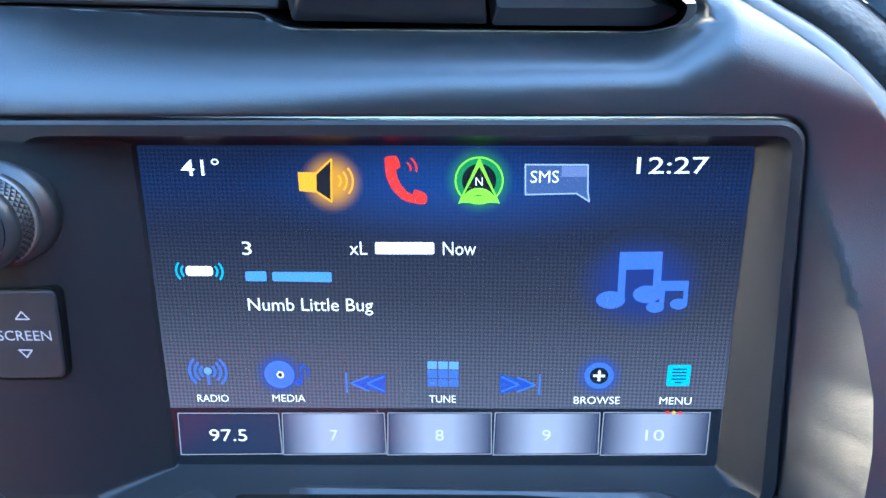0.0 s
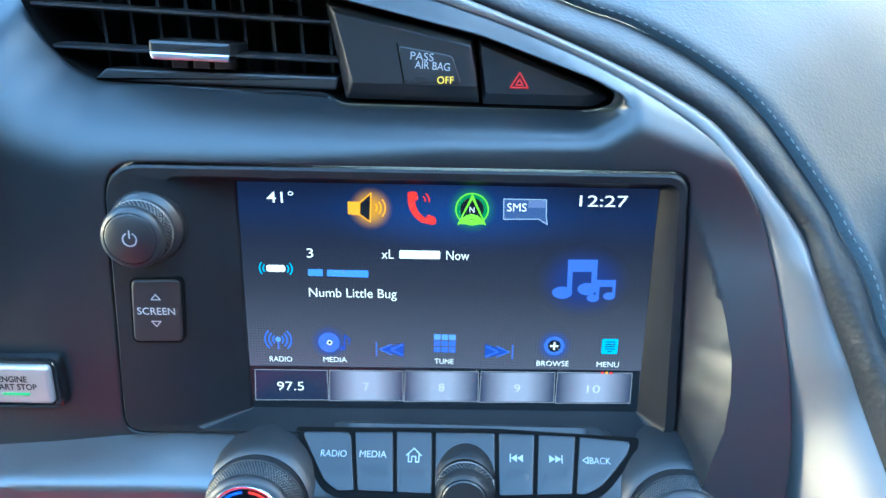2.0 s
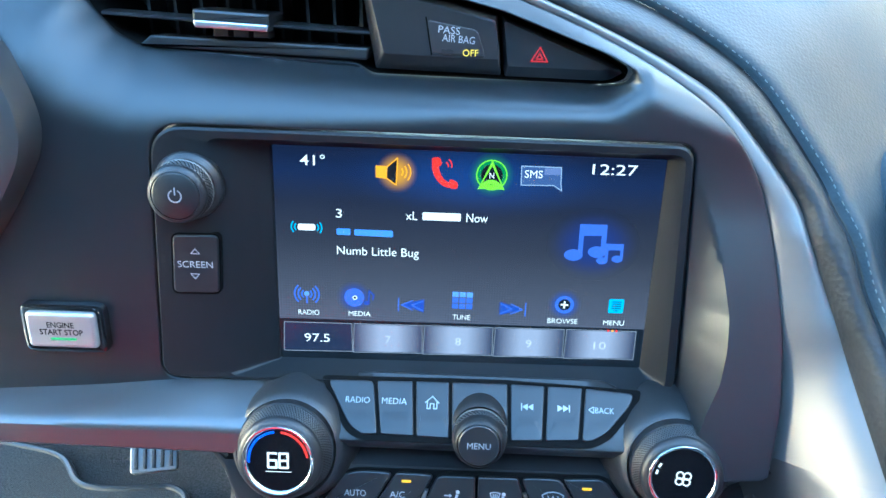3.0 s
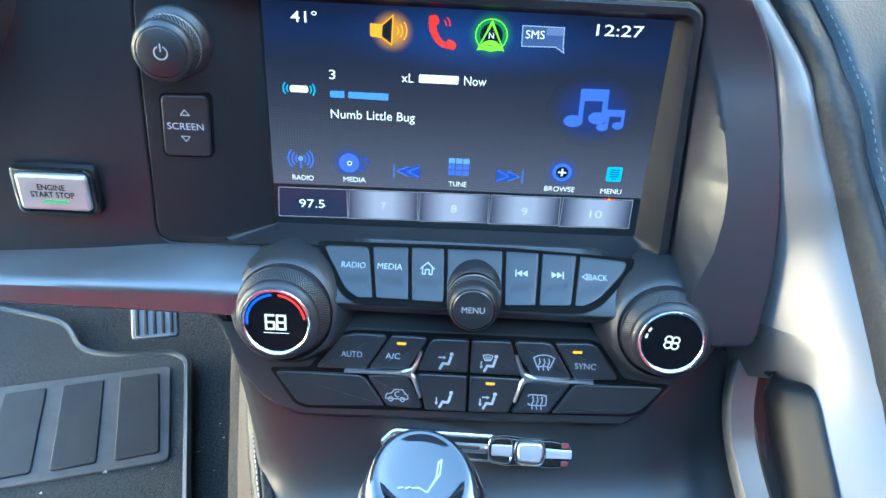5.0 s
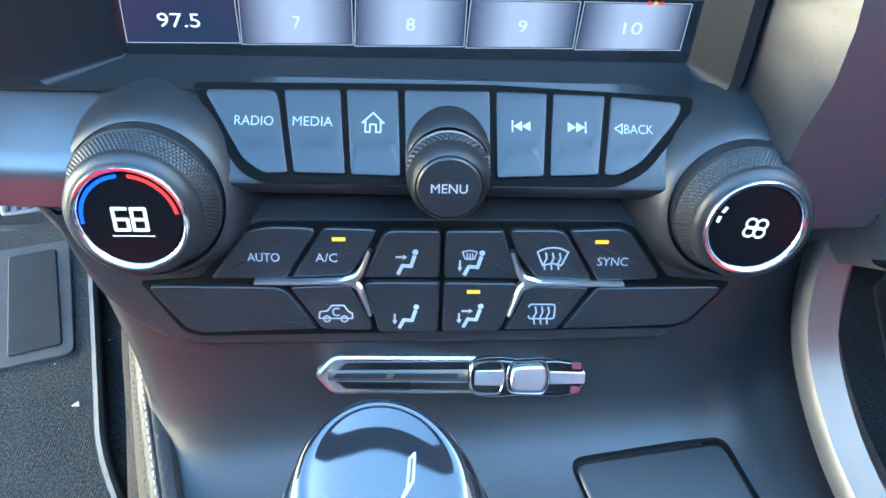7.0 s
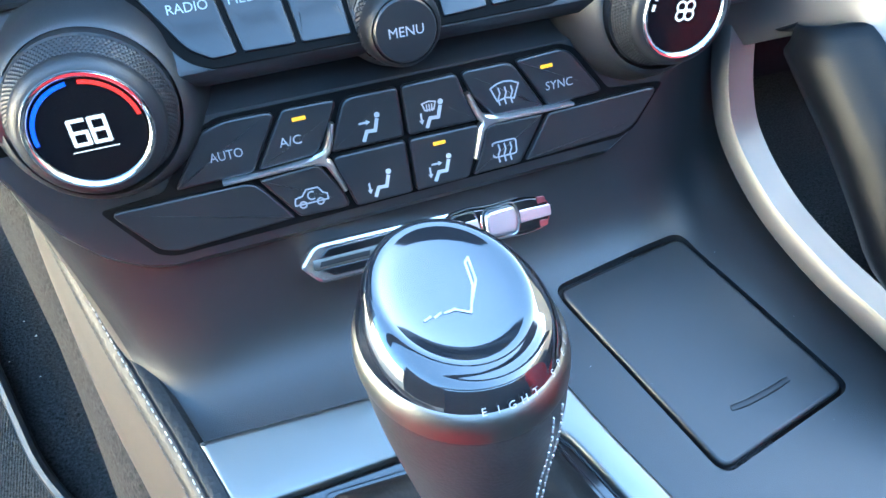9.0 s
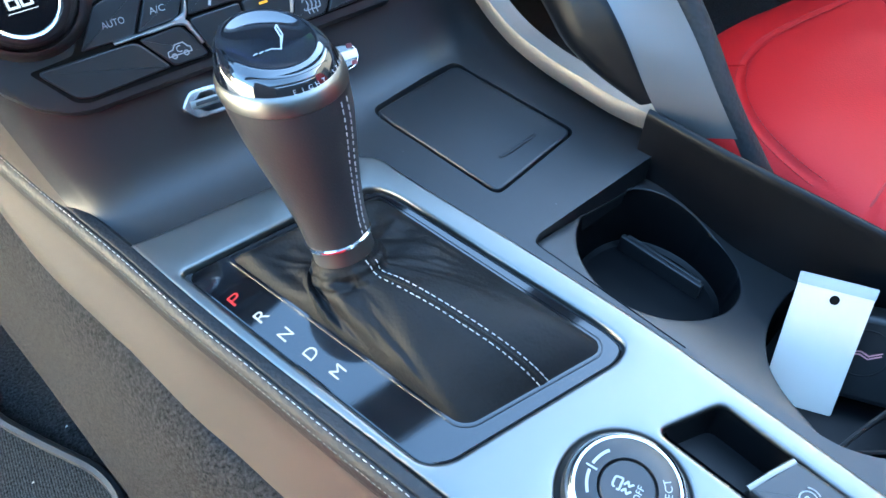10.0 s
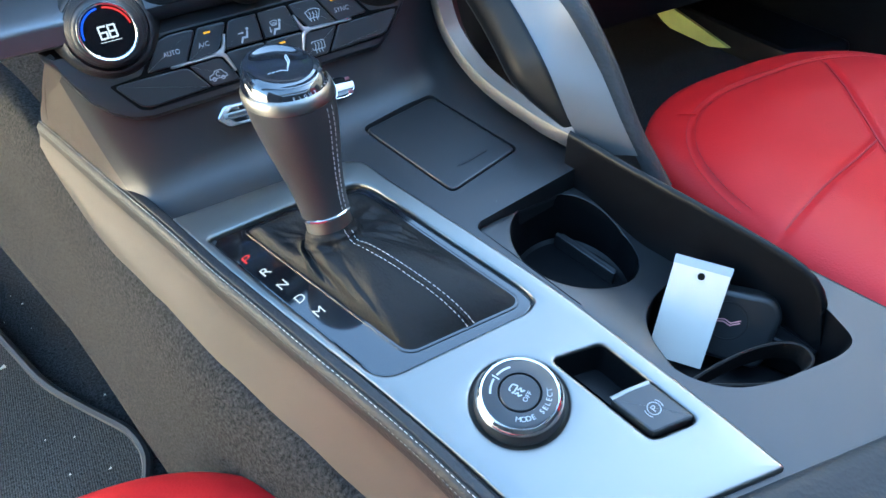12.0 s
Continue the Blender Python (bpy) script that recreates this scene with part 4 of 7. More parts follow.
bag = thing("airbag_status_panel", FAS, "black passenger airbag status panel with amber OFF light", "indicator panel")
q = [(-49.5, 125.0), (11.4, 111.6), (14.4, 85.6), (-42.0, 86.4)]
bm = bmesh.new()
rings(bm, [lp(q, 1.2, -46), lp(q, 1.2, -24), lp([(-45.5, 121.4), (10.4, 109.0), (13.4, 92.4), (-38.2, 93.0)], 1.2, -17.5), lp([(-44.8, 120.7), (9.8, 108.5), (12.8, 93.0), (-37.6, 93.6)], 1.0, -17.2)], False, True)
part("panel", bm, BUTTON, bag)
part("lens", prism(rounded([(-19, 108.5), (2.8, 105), (6.8, 93.8), (-17.2, 94.4)], 2, 4), -17.6, -16.8, 0.5), PLASTIC_FINE, bag)
part("groove", strokes([[(-19.6, 109.4), (-16.8, 94)]], 0.35, -16.6), GAP, bag)
letters("text", "PASS", 3.2, -9.4, 104.6, -16.6, PRINT, bag, -4, 9.4)
letters("text", "AIR BAG", 3.2, -5.2, 101.0, -16.6, PRINT, bag, -3.5, 14.2)
letters("text", "OFF", 3.0, 0.2, 95.4, -16.6, AMBER_TEXT, bag, 1, 6.8, bold=0.02)
part("unlit_light", prism(rounded([(-12.6, 96.6), (-7.2, 96.6), (-7.2, 94.4), (-12.6, 94.4)], 0.9, 3), -17, -16.5), PLASTIC_DARK, bag)

haz = thing("hazard_button", FAS, "black hazard light button with red triangle", "hazard button")
q = [(13.0, 111.2), (64.0, 92.6), (68.4, 88.8), (62, 85.0), (15.8, 85.2)]
bm = bmesh.new()
rings(bm, [lp(q, [1.5, 3, 1.5, 3, 1.2], -46), lp(q, [1.5, 3, 1.5, 3, 1.2], -24), lp([(14.2, 109.0), (59, 92.2), (62, 90.8), (58, 89.9), (17.0, 90.0)], [1.5, 3, 1.5, 3, 1.2], -20.5)], False, True)
part("button", bm, BUTTON, haz)
part("triangle", strokes([[(30.6, 98.6), (27.0, 92.6), (34.2, 92.6), (30.6, 98.6)], [(30.6, 96.0), (29.2, 93.6), (32.0, 93.6), (30.6, 96.0)]], 0.32, -20.2), glow("hazard_red", (0.6, 0.02, 0.03), 0.8), haz, "red warning triangle")
# ---- centre stack ----
stack = thing("center_stack", CLI, "black centre stack housing with two round dial pods", "control panel")


def cl(p):
    return tuple(local(CLI, p))


LIP = [(-117, 24), (-111, 10), (-105, -4), (-93, -17), (-82, -23), (-72, -25), (86, -22), (97, -15), (112, 1), (124, 16), (160, 32)]


def lip(k):
    return interp(k, LIP)


rows = []
for (f, v, w) in ((ROW, 14, -10), (ROW, 11.5, -1.2), (ROW, 10.5, -0.4), (ROW, 0, -0.4), (ROW, -21.6, -0.4), (ROW, -22.8, -1.0), (ROW, -23.4, -3.0), (ROW, -24.0, -8.0),
                  (CLI, 31, -9), (CLI, 25.2, -4.4), (CLI, 23.8, -2.0), (CLI, 0, -1.8), (CLI, -19.5, -1.8), (CLI, -22.8, -2.6), (CLI, -25, -6), (CLI, -25.4, -12)):
    r = []
    for i in range(41):
        x = (-72 + 168 * i / 40) if f is ROW else (-116 + 248 * i / 40)
        k = x - (10.4 if f is ROW else 3.5)
        drop = 9 * (smooth01((-52 - k) / 22) + smooth01((k - 58) / 22)) if f is ROW and v > 8 else 0
        r.append(cl(at(f, k, v - drop * 0.4 if f is ROW else max(v, lip(k) + v + 25.4 if v < -19 else lip(k) + 6), w - drop)))
    rows.append(r)
part("housing", loft(rows), PLASTIC, stack)
part("panel_gap", prism(rounded([(-90, 1.2), (-70, 2.6), (-56, 20), (-48, 22.6), (68.5, 23.2), (73.5, 21.2), (86, 4), (108, 2.2), (96, -12.6), (90, -15.2), (-72, -19), (-77.5, -17)], 2, 3), -2.4, -1.2), GAP, stack)

for cx, cy, g in ((-79.4, 32, 0), (100.4, 31, 1.9)):
    hood = [(42, -46, 3.6), (36, -24, 3.6), (32.6, -10, 3.4), (30.4 - g * 0.4, -2, 3.0), (28.6 - g * 0.7, 4, 2.6), (26.6 - g, 8.6, 2.0), (24.8 - g, 11.2, 1.6), (23.9 - g, 11.7, 1.4), (23.4 - g, 10, 1.4), (23.2 - g, 6, 1.4)]
    pod = part("dial_pod", rings(bmesh.new(), [[(cx + r * math.cos(2 * math.pi * i / 72), cy + dy + r * math.sin(2 * math.pi * i / 72), w) for i in range(72)] for r, w, dy in hood], False, False), PLASTIC, stack, smooth=60)

# ---- media buttons ----
med = thing("media_button_panel", ROW, "black media button row with white printed signs", "button panel")
part("panel_gap", prism(rounded([(-75.6, 8.0), (-61.0, -18.6), (-54, -22.8), (54.5, -22.2), (63.2, -17.4), (77, -0.2), (78.6, 6.6), (16, 9.2), (-12, 9.0)], [3, 4, 4, 4, 4, 3, 2, 1, 1], 4), -1, 0.15), GAP, med)
SHAPES = dict(
    RADIO=([(-72.4, 6.2), (-49.1, 6.5), (-44.9, -20.2), (-52.6, -20.6), (-59, -16.6)], [3, 1, 1, 3, 3]),
    MEDIA=([(-48.0, 6.5), (-30.1, 6.9), (-27.8, -20.4), (-43.9, -20.2)], 1),
    home=([(-29.1, 7), (-12.5, 7.1), (-11.2, -20.7), (-26.9, -20.5)], 1),
    centre=([(-11.5, 7.1), (15.6, 7.4), (15.8, -20.9), (-10.4, -20.8)], 1),
    back_skip=([(16.6, 7.4), (33.2, 7.1), (31.9, -20.0), (16.8, -20.7)], 1),
    next_skip=([(34.2, 7.1), (51.2, 6.7), (48.5, -19.2), (32.9, -20.0)], 1),
    BACK=([(52.2, 6.6), (75.6, 5.0), (73.2, -1.4), (61.4, -15.4), (54, -19.4), (49.5, -19.1)], [1, 2, 3, 3, 3, 1]))
btn = {}
for nm, (pts, r) in SHAPES.items():
    bm = sheet(rounded(inset(pts, 0.35), r, 3), [], 2.3, lambda x, y: 0.8 + 0.4 * smooth01((-9.5 - y) / 3) - 0.2 * smooth01((-13 - y) / 7), 1.6, edge=0.5)
    btn[nm] = part("button", bm, BUTTON if nm != "centre" else PLASTIC_FINE, med)
letters("text", "RADIO", 3.1, -56.0, -3.8, 0.95, PRINT, btn["RADIO"], 0, 11.6)
letters("text", "MEDIA", 3.1, -38.4, -3.7, 0.95, PRINT, btn["MEDIA"], 0, 12.0)
part("house_sign", strokes([[(-23.6, -4.0), (-20.3, -0.8), (-17.0, -4.0)], [(-22.6, -3.4), (-22.6, -6.8), (-21.2, -6.8), (-21.2, -4.4), (-19.4, -4.4), (-19.4, -6.8), (-18.0, -6.8), (-18.0, -3.4)]], 0.26, 0.95), PRINT, btn["home"])
for cx, s, key in ((24.9, -1, "back_skip"), (41.5, 1, "next_skip")):
    bm = fill([(cx - 2.6 * s, -2.4), (cx - 2.6 * s, -5.6), (cx, -4.0)], 0.95)
    fill([(cx, -2.4), (cx, -5.6), (cx + 2.6 * s, -4.0)], 0.95, bm)
    strokes([[(cx + 2.9 * s, -2.3), (cx + 2.9 * s, -5.7)]], 0.25, 0.95, bm)
    part("skip_sign", bm, PRINT, btn[key])
letters("text", "BACK", 3.0, 60.8, -4.2, 0.95, PRINT, btn["BACK"], 0, 9.0)
part("arrow", strokes([[(55.6, -2.7), (53.4, -4.2), (55.6, -5.7), (55.6, -2.7)]], 0.22, 0.95), PRINT, btn["BACK"])

menu = thing("menu_knob", CLI @ Matrix.Translation((0.0110, 0.0406, 0.0202)) @ Matrix.Rotation(radians(8), 4, 'X') @ Matrix.Translation((0, 0, -0.039)), "black rotary menu knob with knurled band", "knob")
part("socket", lathe([(17.2, 0), (16.8, 9), (16.0, 16), (15.0, 21), (13.8, 24.6), (13.0, 25.4), (12.4, 24)], 48, sy=1.06, caps=(False, False)), PLASTIC_DARK, menu)
part("body", lathe([(12.0, 10), (12.0, 25.6), (11.9, 31.6), (12.3, 31.8), (12.2, 33.4), (11.7, 35.6), (10.9, 37.4), (10.0, 38.2), (9.6, 37.6), (0.01, 37.6)], 48), PLASTIC_DARK, menu)
part("grip_band", knurl(12.3, 26.2, 31.8, 96, 3, 0.6, None, 12.2), RUBBER, menu, smooth=4)
part("grip_ring", lathe([(12.3, 24.8), (12.8, 25.0), (12.8, 25.9), (12.3, 26.1)], 48, caps=(False, False)), SATIN_TRIM, menu)
part("face", lathe([(9.5, 37.4), (9.5, 38.4), (9.0, 38.9), (0.01, 39.2)], 40), BUTTON, menu)
letters("text", "MENU", 3.0, 0, 0.2, 39.35, PRINT, menu, 0, 10.6)

# ---- climate panel ----
cli = thing("climate_panel", CLI, "black climate control panel with chrome accents and amber lights", "control panel")
CB = dict(
    auto=([(-66.5, 2.8), (-54, 19.5), (-47, 21.7), (-29.4, 21.4), (-41.4, 2.8)], [1, 4, 4, 1, 1]),
    ac=([(-28.4, 21.4), (-9.9, 21.1), (-14.6, 12.6), (-20.4, 4.2), (-40.2, 3.2)], [1, 1, 3, 3, 1]),
    face=([(-8.8, 21), (9.6, 21), (9.4, 3.9), (-16.2, 3.9), (-12.4, 13)], [1, 1, 1, 1, 3]),
    mix=([(10.6, 21), (29.8, 21.3), (32.2, 13), (36, 3.7), (10.4, 3.9)], [1, 1, 3, 1, 1]),
    front=([(30.8, 21.3), (49.7, 21.2), (60.8, 2.8), (41.4, 3.6), (34.4, 12.4)], [1, 1, 1, 3, 3]),
    sync=([(50.7, 21.2), (68, 22), (72, 20), (84, 3.6), (61.9, 2.6)], [1, 3, 3, 1, 1]),
    blank_a=([(-88, 0.6), (-42, 0.4), (-31.2, -15.6), (-70, -17.4), (-76, -15.6)], [2, 1, 1, 4, 4]),
    recirc=([(-41, 0.4), (-20.6, 1.4), (-14.8, -8.6), (-12.2, -16.2), (-30.2, -15.8)], [1, 3, 3, 1, 1]),
    feet=([(-16.6, 2.8), (9.4, 2.9), (9.2, -16.2), (-11.2, -16.3), (-13.0, -9)], [1, 1, 1, 1, 3]),
    both=([(10.4, 2.9), (35.6, 2.7), (32.6, -9), (29.8, -15.8), (10.2, -16.2)], [1, 1, 3, 1, 1]),
    rear=([(38.2, 1.4), (60.4, 1.0), (49.8, -15.4), (31, -15.8), (35.0, -8.2)], [3, 1, 1, 1, 3]),
    blank_b=([(61.7, 0.8), (106, 1.6), (95, -11.6), (90, -13.6), (51, -15.3)], [1, 2, 4, 4, 1]))
cb = {}
for nm, (pts, r) in CB.items():
    proud = 1.4 if nm in ("face", "mix", "feet", "both") else 0.4
    cb[nm] = part("button", prism(rounded(inset(pts, 0.22), [max(1.5, q) for q in r], 3), -1.6, proud, 0.7), BUTTON, cli)


def accent(s, cx):
    bm = bmesh.new()
    for pts, w0, w1 in (([(-33.2, 2.2), (-10, 2.6), (-2.5, 3.0), (0.5, 3.0)], 0.75, 1.7), ([(-3.2, 3.0), (0.6, 4.6), (2.6, 8.2), (4.6, 13.8)], 1.7, 0.8), ([(-3.2, 3.0), (0.6, 1.2), (2.4, -3.0), (4.6, -9.4)], 1.7, 0.8)):
        P = spline([Vector((x, y)) for x, y in pts], 5)
        lo = []
        for i, p in enumerate(P):
            d = (P[min(i + 1, len(P) - 1)] - P[max(i - 1, 0)]).normalized()
            q = Vector((-d.y, d.x))
            w = w0 + (w1 - w0) * i / (len(P) - 1)
            lo.append([(cx + s * (p.x + q.x * a * w), p.y + q.y * a * w, z) for a, z in ((-1, -1), (-0.95, 1.9), (-0.4, 2.7), (0.4, 2.7), (0.95, 1.9), (1, -1))])
        rings(bm, lo)
    return bm


part("chrome_accent", accent(1, -18.3), ACCENT, cli, "satin chrome three-armed strip")
part("chrome_accent", accent(-1, 37.4), ACCENT, cli, "satin chrome three-armed strip")
letters("text", "AUTO", 3.1, -48.2, 10.9, 0.6, PRINT, cb["auto"], 0, 10.4)
letters("text", "A/C", 3.1, -27.8, 10.9, 0.6, PRINT, cb["ac"], 0, 7.2)
letters("text", "SYNC", 3.1, 66.4, 10.2, 0.6, PRINT, cb["sync"], 0, 10.2)
for (x, y), key in (((-23.6, 17.3), "ac"), ((62.2, 17.0), "sync"), ((20.6, -0.7), "both")):
    z = 1.5 if key == "both" else 0.5
    part("status_light", prism([(x - 2.2, y - 0.6), (x + 2.2, y - 0.6), (x + 2.2, y + 0.6), (x - 2.2, y + 0.6)], z - 0.3, z + 0.15), AMBER, cb[key], "amber status light")


def sitter(cx, cy, z, key, arrows):
    """Seated-passenger pictogram with air arrows."""
    bm = fill(circle(cx + 2.6, cy + 3.4, 0.95, 14), z)
    strokes([[(cx + 2.3, cy + 1.9), (cx + 1.2, cy - 1.6)], [(cx + 1.2, cy - 1.6), (cx - 1.6, cy - 1.4), (cx - 3.0, cy - 4.2)]], 0.62, z, bm)
    if "f" in arrows:
        strokes([[(cx - 3.6, cy + 1.6), (cx - 1.2, cy + 1.6)]], 0.35, z, bm)
        fill([(cx - 1.4, cy + 2.5), (cx - 1.4, cy + 0.7), (cx, cy + 1.6)], z, bm)
    if "d" in arrows:
        strokes([[(cx - 4.6, cy + 0.6), (cx - 4.6, cy - 2.0)]], 0.32, z, bm)
        fill([(cx - 5.5, cy - 1.6), (cx - 3.7, cy - 1.6), (cx - 4.6, cy - 3.1)], z, bm)
    if "w" in arrows:
        strokes([[(cx - 3.0, cy + 1.4), (cx - 3.8, cy + 3.8), (cx - 1.4, cy + 4.3), (cx + 0.9, cy + 3.8), (cx + 0.1, cy + 1.4), (cx - 3.0, cy + 1.4)]] + [[(cx - 2.3 + k * 0.9, cy + 1.0), (cx - 2.3 + k * 0.9, cy + 3.2)] for k in range(3)], 0.22, z, bm)
    return part("pictogram", bm, PRINT, cb[key])


sitter(-1.4, 10.0, 1.55, "face", "f")
sitter(20.4, 9.8, 1.55, "mix", "dw")
sitter(-1.0, -9.8, 1.55, "feet", "d")
sitter(20.6, -9.4, 1.55, "both", "fd")
bm = strokes([[(41.2, 13.4), (43.6, 14.6), (46.3, 15.0), (49.0, 14.6), (51.4, 13.4), (49.4, 8.6), (46.3, 9.4), (43.2, 8.6), (41.2, 13.4)]] + [[(44.0 + k * 2.3, 13.0), (44.4 + k * 2.3, 11.2), (43.6 + k * 2.3, 9.2), (44.0 + k * 2.3, 7.2)] for k in range(3)], 0.28, 0.6)
part("pictogram", bm, PRINT, cb["front"])
bm = strokes([rounded([(39.6, -5.6), (48.4, -5.6), (48.4, -11.0), (39.6, -11.0)], 1, 2) + [(39.6, -6.6)]] + [[(41.8 + k * 2.2, -6.6), (42.2 + k * 2.2, -8.6), (41.4 + k * 2.2, -10.6), (41.8 + k * 2.2, -13.0)] for k in range(3)], 0.28, 0.6)
part("pictogram", bm, PRINT, cb["rear"])
bm = strokes([[(-31.0, -10.6), (-30.6, -8.8), (-28.2, -8.4), (-26.6, -6.4), (-22.6, -6.4), (-21.2, -8.6), (-19.9, -9.2), (-19.9, -11.2), (-31.0, -11.2), (-31.0, -10.6)], circle(-28.4, -11.4, 1.1, 12) + [(-27.3, -11.4)], circle(-22.6, -11.4, 1.1, 12) + [(-21.5, -11.4)], arc(-25.0, -8.8, 1.4, 60, 300, 8)], 0.26, 0.6)
part("pictogram", bm, PRINT, cb["recirc"])


# ---- dials ----
def dial(name, cx, cy, size, label, group):
    t = thing(name, CLI @ Matrix.Translation((cx / 1000, cy / 1000, 0.024)) @ Matrix.Rotation(radians(8), 4, 'X') @ Matrix.Translation((0, 0, -0.024 * size)) @ Matrix.Scale(size, 4), label, "knob", group)
    part("body", lathe([(24.0, 4), (23.8, 12.4), (22.4, 12.8), (19.4, 20.8), (20.6, 21.0), (20.5, 21.8), (20.0, 23.0), (19.1, 24.0), (18.0, 24.8), (17.2, 25.0)], 64, caps=(False, False)), RUBBER, t)
    part("grip_band", knurl(23.1, 12.9, 20.9, 208, 7, 0.34, None, 20.1), RUBBER, t, smooth=4)
    part("chrome_ring", lathe([(17.3, 23.6), (17.3, 25.0), (16.8, 25.7), (16.1, 25.6), (15.3, 24.9), (14.9, 23.4)], 64, caps=(False, False)), CHROME, t, "bright chrome ring")
    part("lens", lathe([(14.9, 22.8), (14.9, 24.2), (0.01, 24.6)], 48, caps=(True, True)), LENS, t, "gloss black round display")
    return t


d1 = dial("temperature_dial", -79.4, 32, 0.965, "black knurled temperature dial with lit 68 display", "climate dials")
SEG7 = {"6": "acdefg", "8": "abcdefg"}


def seven(s, x, y, w, h, r, z):
    bm = bmesh.new()
    for k, ch in enumerate(s):
        x0 = x + k * (w + 1.5)
        pt = dict(a=((0, h), (w, h)), b=((w, h), (w, h / 2)), c=((w, h / 2), (w, 0)), d=((0, 0), (w, 0)), e=((0, 0), (0, h / 2)), f=((0, h / 2), (0, h)), g=((0, h / 2), (w, h / 2)))
        for q in SEG7[ch]:
            a, b = pt[q]
            strokes([[(x0 + a[0], y + a[1]), (x0 + b[0], y + b[1])]], r, z, bm)
    return bm


number = part("number", seven("6", -4.7, -3.4, 3.9, 7.0, 0.55, 24.75), WHITE_LIGHT, d1, "lit white digit 6")
number["kind"] = "stuff"
number = part("number", seven("8", 0.7, -3.4, 3.9, 7.0, 0.55, 24.75), WHITE_LIGHT, d1, "lit white digit 8")
number["kind"] = "stuff"
part("underline", strokes([[(-6.0, -5.4), (6.2, -5.4)]], 0.18, 24.75), WHITE_LIGHT, d1)


def band(r0, r1, a0, a1, z, n=16):
    p = arc(0, 0, r1, a0, a1, n) + arc(0, 0, r0, a1, a0, n)
    return fill(p, z)


part("cold_arc", band(13.4, 14.6, 96, 186, 24.75), BLUE_LIGHT, d1, "blue light arc")
part("warm_arc", band(13.4, 14.6, 8, 84, 24.75), RED_LIGHT, d1, "red light arc")
d2 = dial("fan_dial", 100.4, 31, 0.885, "black knurled fan dial with lit fan sign", "climate dials")
bm = bmesh.new()
for k in range(4):
    a = radians(38 + 90 * k)
    cxx, cyy = 2.5 * math.cos(a), 2.2 * math.sin(a)
    strokes([circle(cxx, cyy, 1.75, 14) + [(cxx + 1.75, cyy)]], 0.4, 24.75, bm)
part("fan_sign", bm, WHITE_LIGHT, d2, "lit white fan sign")
bm = bmesh.new()
for a in (150, 166):
    p = arc(0, 0, 13.9, a - 5, a + 5, 4) + arc(0, 0, 12.7, a + 5, a - 5, 4)
    fill(p, 24.75, bm)
part("level_marks", bm, WHITE_LIGHT, d2)

# ---- centre console ----
con = thing("center_console", CON, "black centre console with satin silver plate and stitched leather edge", "console")


def edge_l(v):
    return interp(v, [(-240, -60), (-100, -62), (0, -64), (170, -72), (230, -79)])


def edge_r(v):
    return interp(v, [(-260, 190), (-150, 178), (-20, 166), (30, 160), (120, 166), (190, 176)])


rows = []
N = 60
cols = []
for i in range(N + 1):
    k = -117 + 276 * i / N
    back = smooth01((k - 106) / 26)
    p0 = [local(CON, at(CLI, k, v, w)) for v, w in ((lip(k) + 2.6 - 6 * back, -2.6 - 16 * back), (lip(k) + 0.2 - 5 * back, -5.6 - 13 * back), (lip(k) - 0.2 - 5 * back, -10.5 - 4 * back))]
    q = p0[-1]
    bow = Vector((0, 1, 0))
    prof = [q, Vector((q.x, q.y - 2.0, q.z * 0.86)), Vector((q.x, q.y - 8.0, q.z * 0.56)), Vector((q.x, q.y - 16.0, q.z * 0.27)), Vector((q.x, q.y - 27, q.z * 0.08)), Vector((q.x, q.y - 42, 0.0)), Vector((q.x, q.y - 62, 0.0))]
    col = [p for p in p0[:2]] + spline(prof, 4)
    vv = col[-1].y
    for j in range(1, 15):
        v = vv + (-262 - vv) * j / 14
        t = i / N
        col.append(Vector((edge_l(v) + (edge_r(v) - edge_l(v)) * t, v, 0)))
    # ease the columns into the tapering edges
    for j, p in enumerate(col):
        s = smooth01((q.y - p.y) / 120)
        t = i / N
        p.x = p.x * (1 - s) + (edge_l(p.y) + (edge_r(p.y) - edge_l(p.y)) * t) * s
    cols.append([tuple(p) for p in col])
panel = part("top_panel", loft(cols), PLASTIC, con)
TRAY = [(66, 24.5), (71, 26.5), (136, 15), (153, 12), (163, -140), (160, -160), (150.5, -183), (136, -181.5), (97, -165), (79, -152), (68, -132), (65, -60)]
PAD = [(77.2, 146.5), (134.2, 137.4), (135.8, 54.8), (78.0, 58.2)]
cut(panel, [prism(rounded(TRAY, [2, 3, 3, 3, 14, 8, 7, 8, 12, 12, 12, 12], 4), -80, 60),
            prism(rounded(inset(PAD, -1.6), 6, 5), -4, 30),
            prism(rounded([(-56, 145), (36, 112), (46, -44), (-46, -22)], 4, 3), -40, 20),
            prism(rounded([(24, -72), (52, -85), (50, -150), (24, -139)], 4, 3), -40, 20)], thickness=0.004)

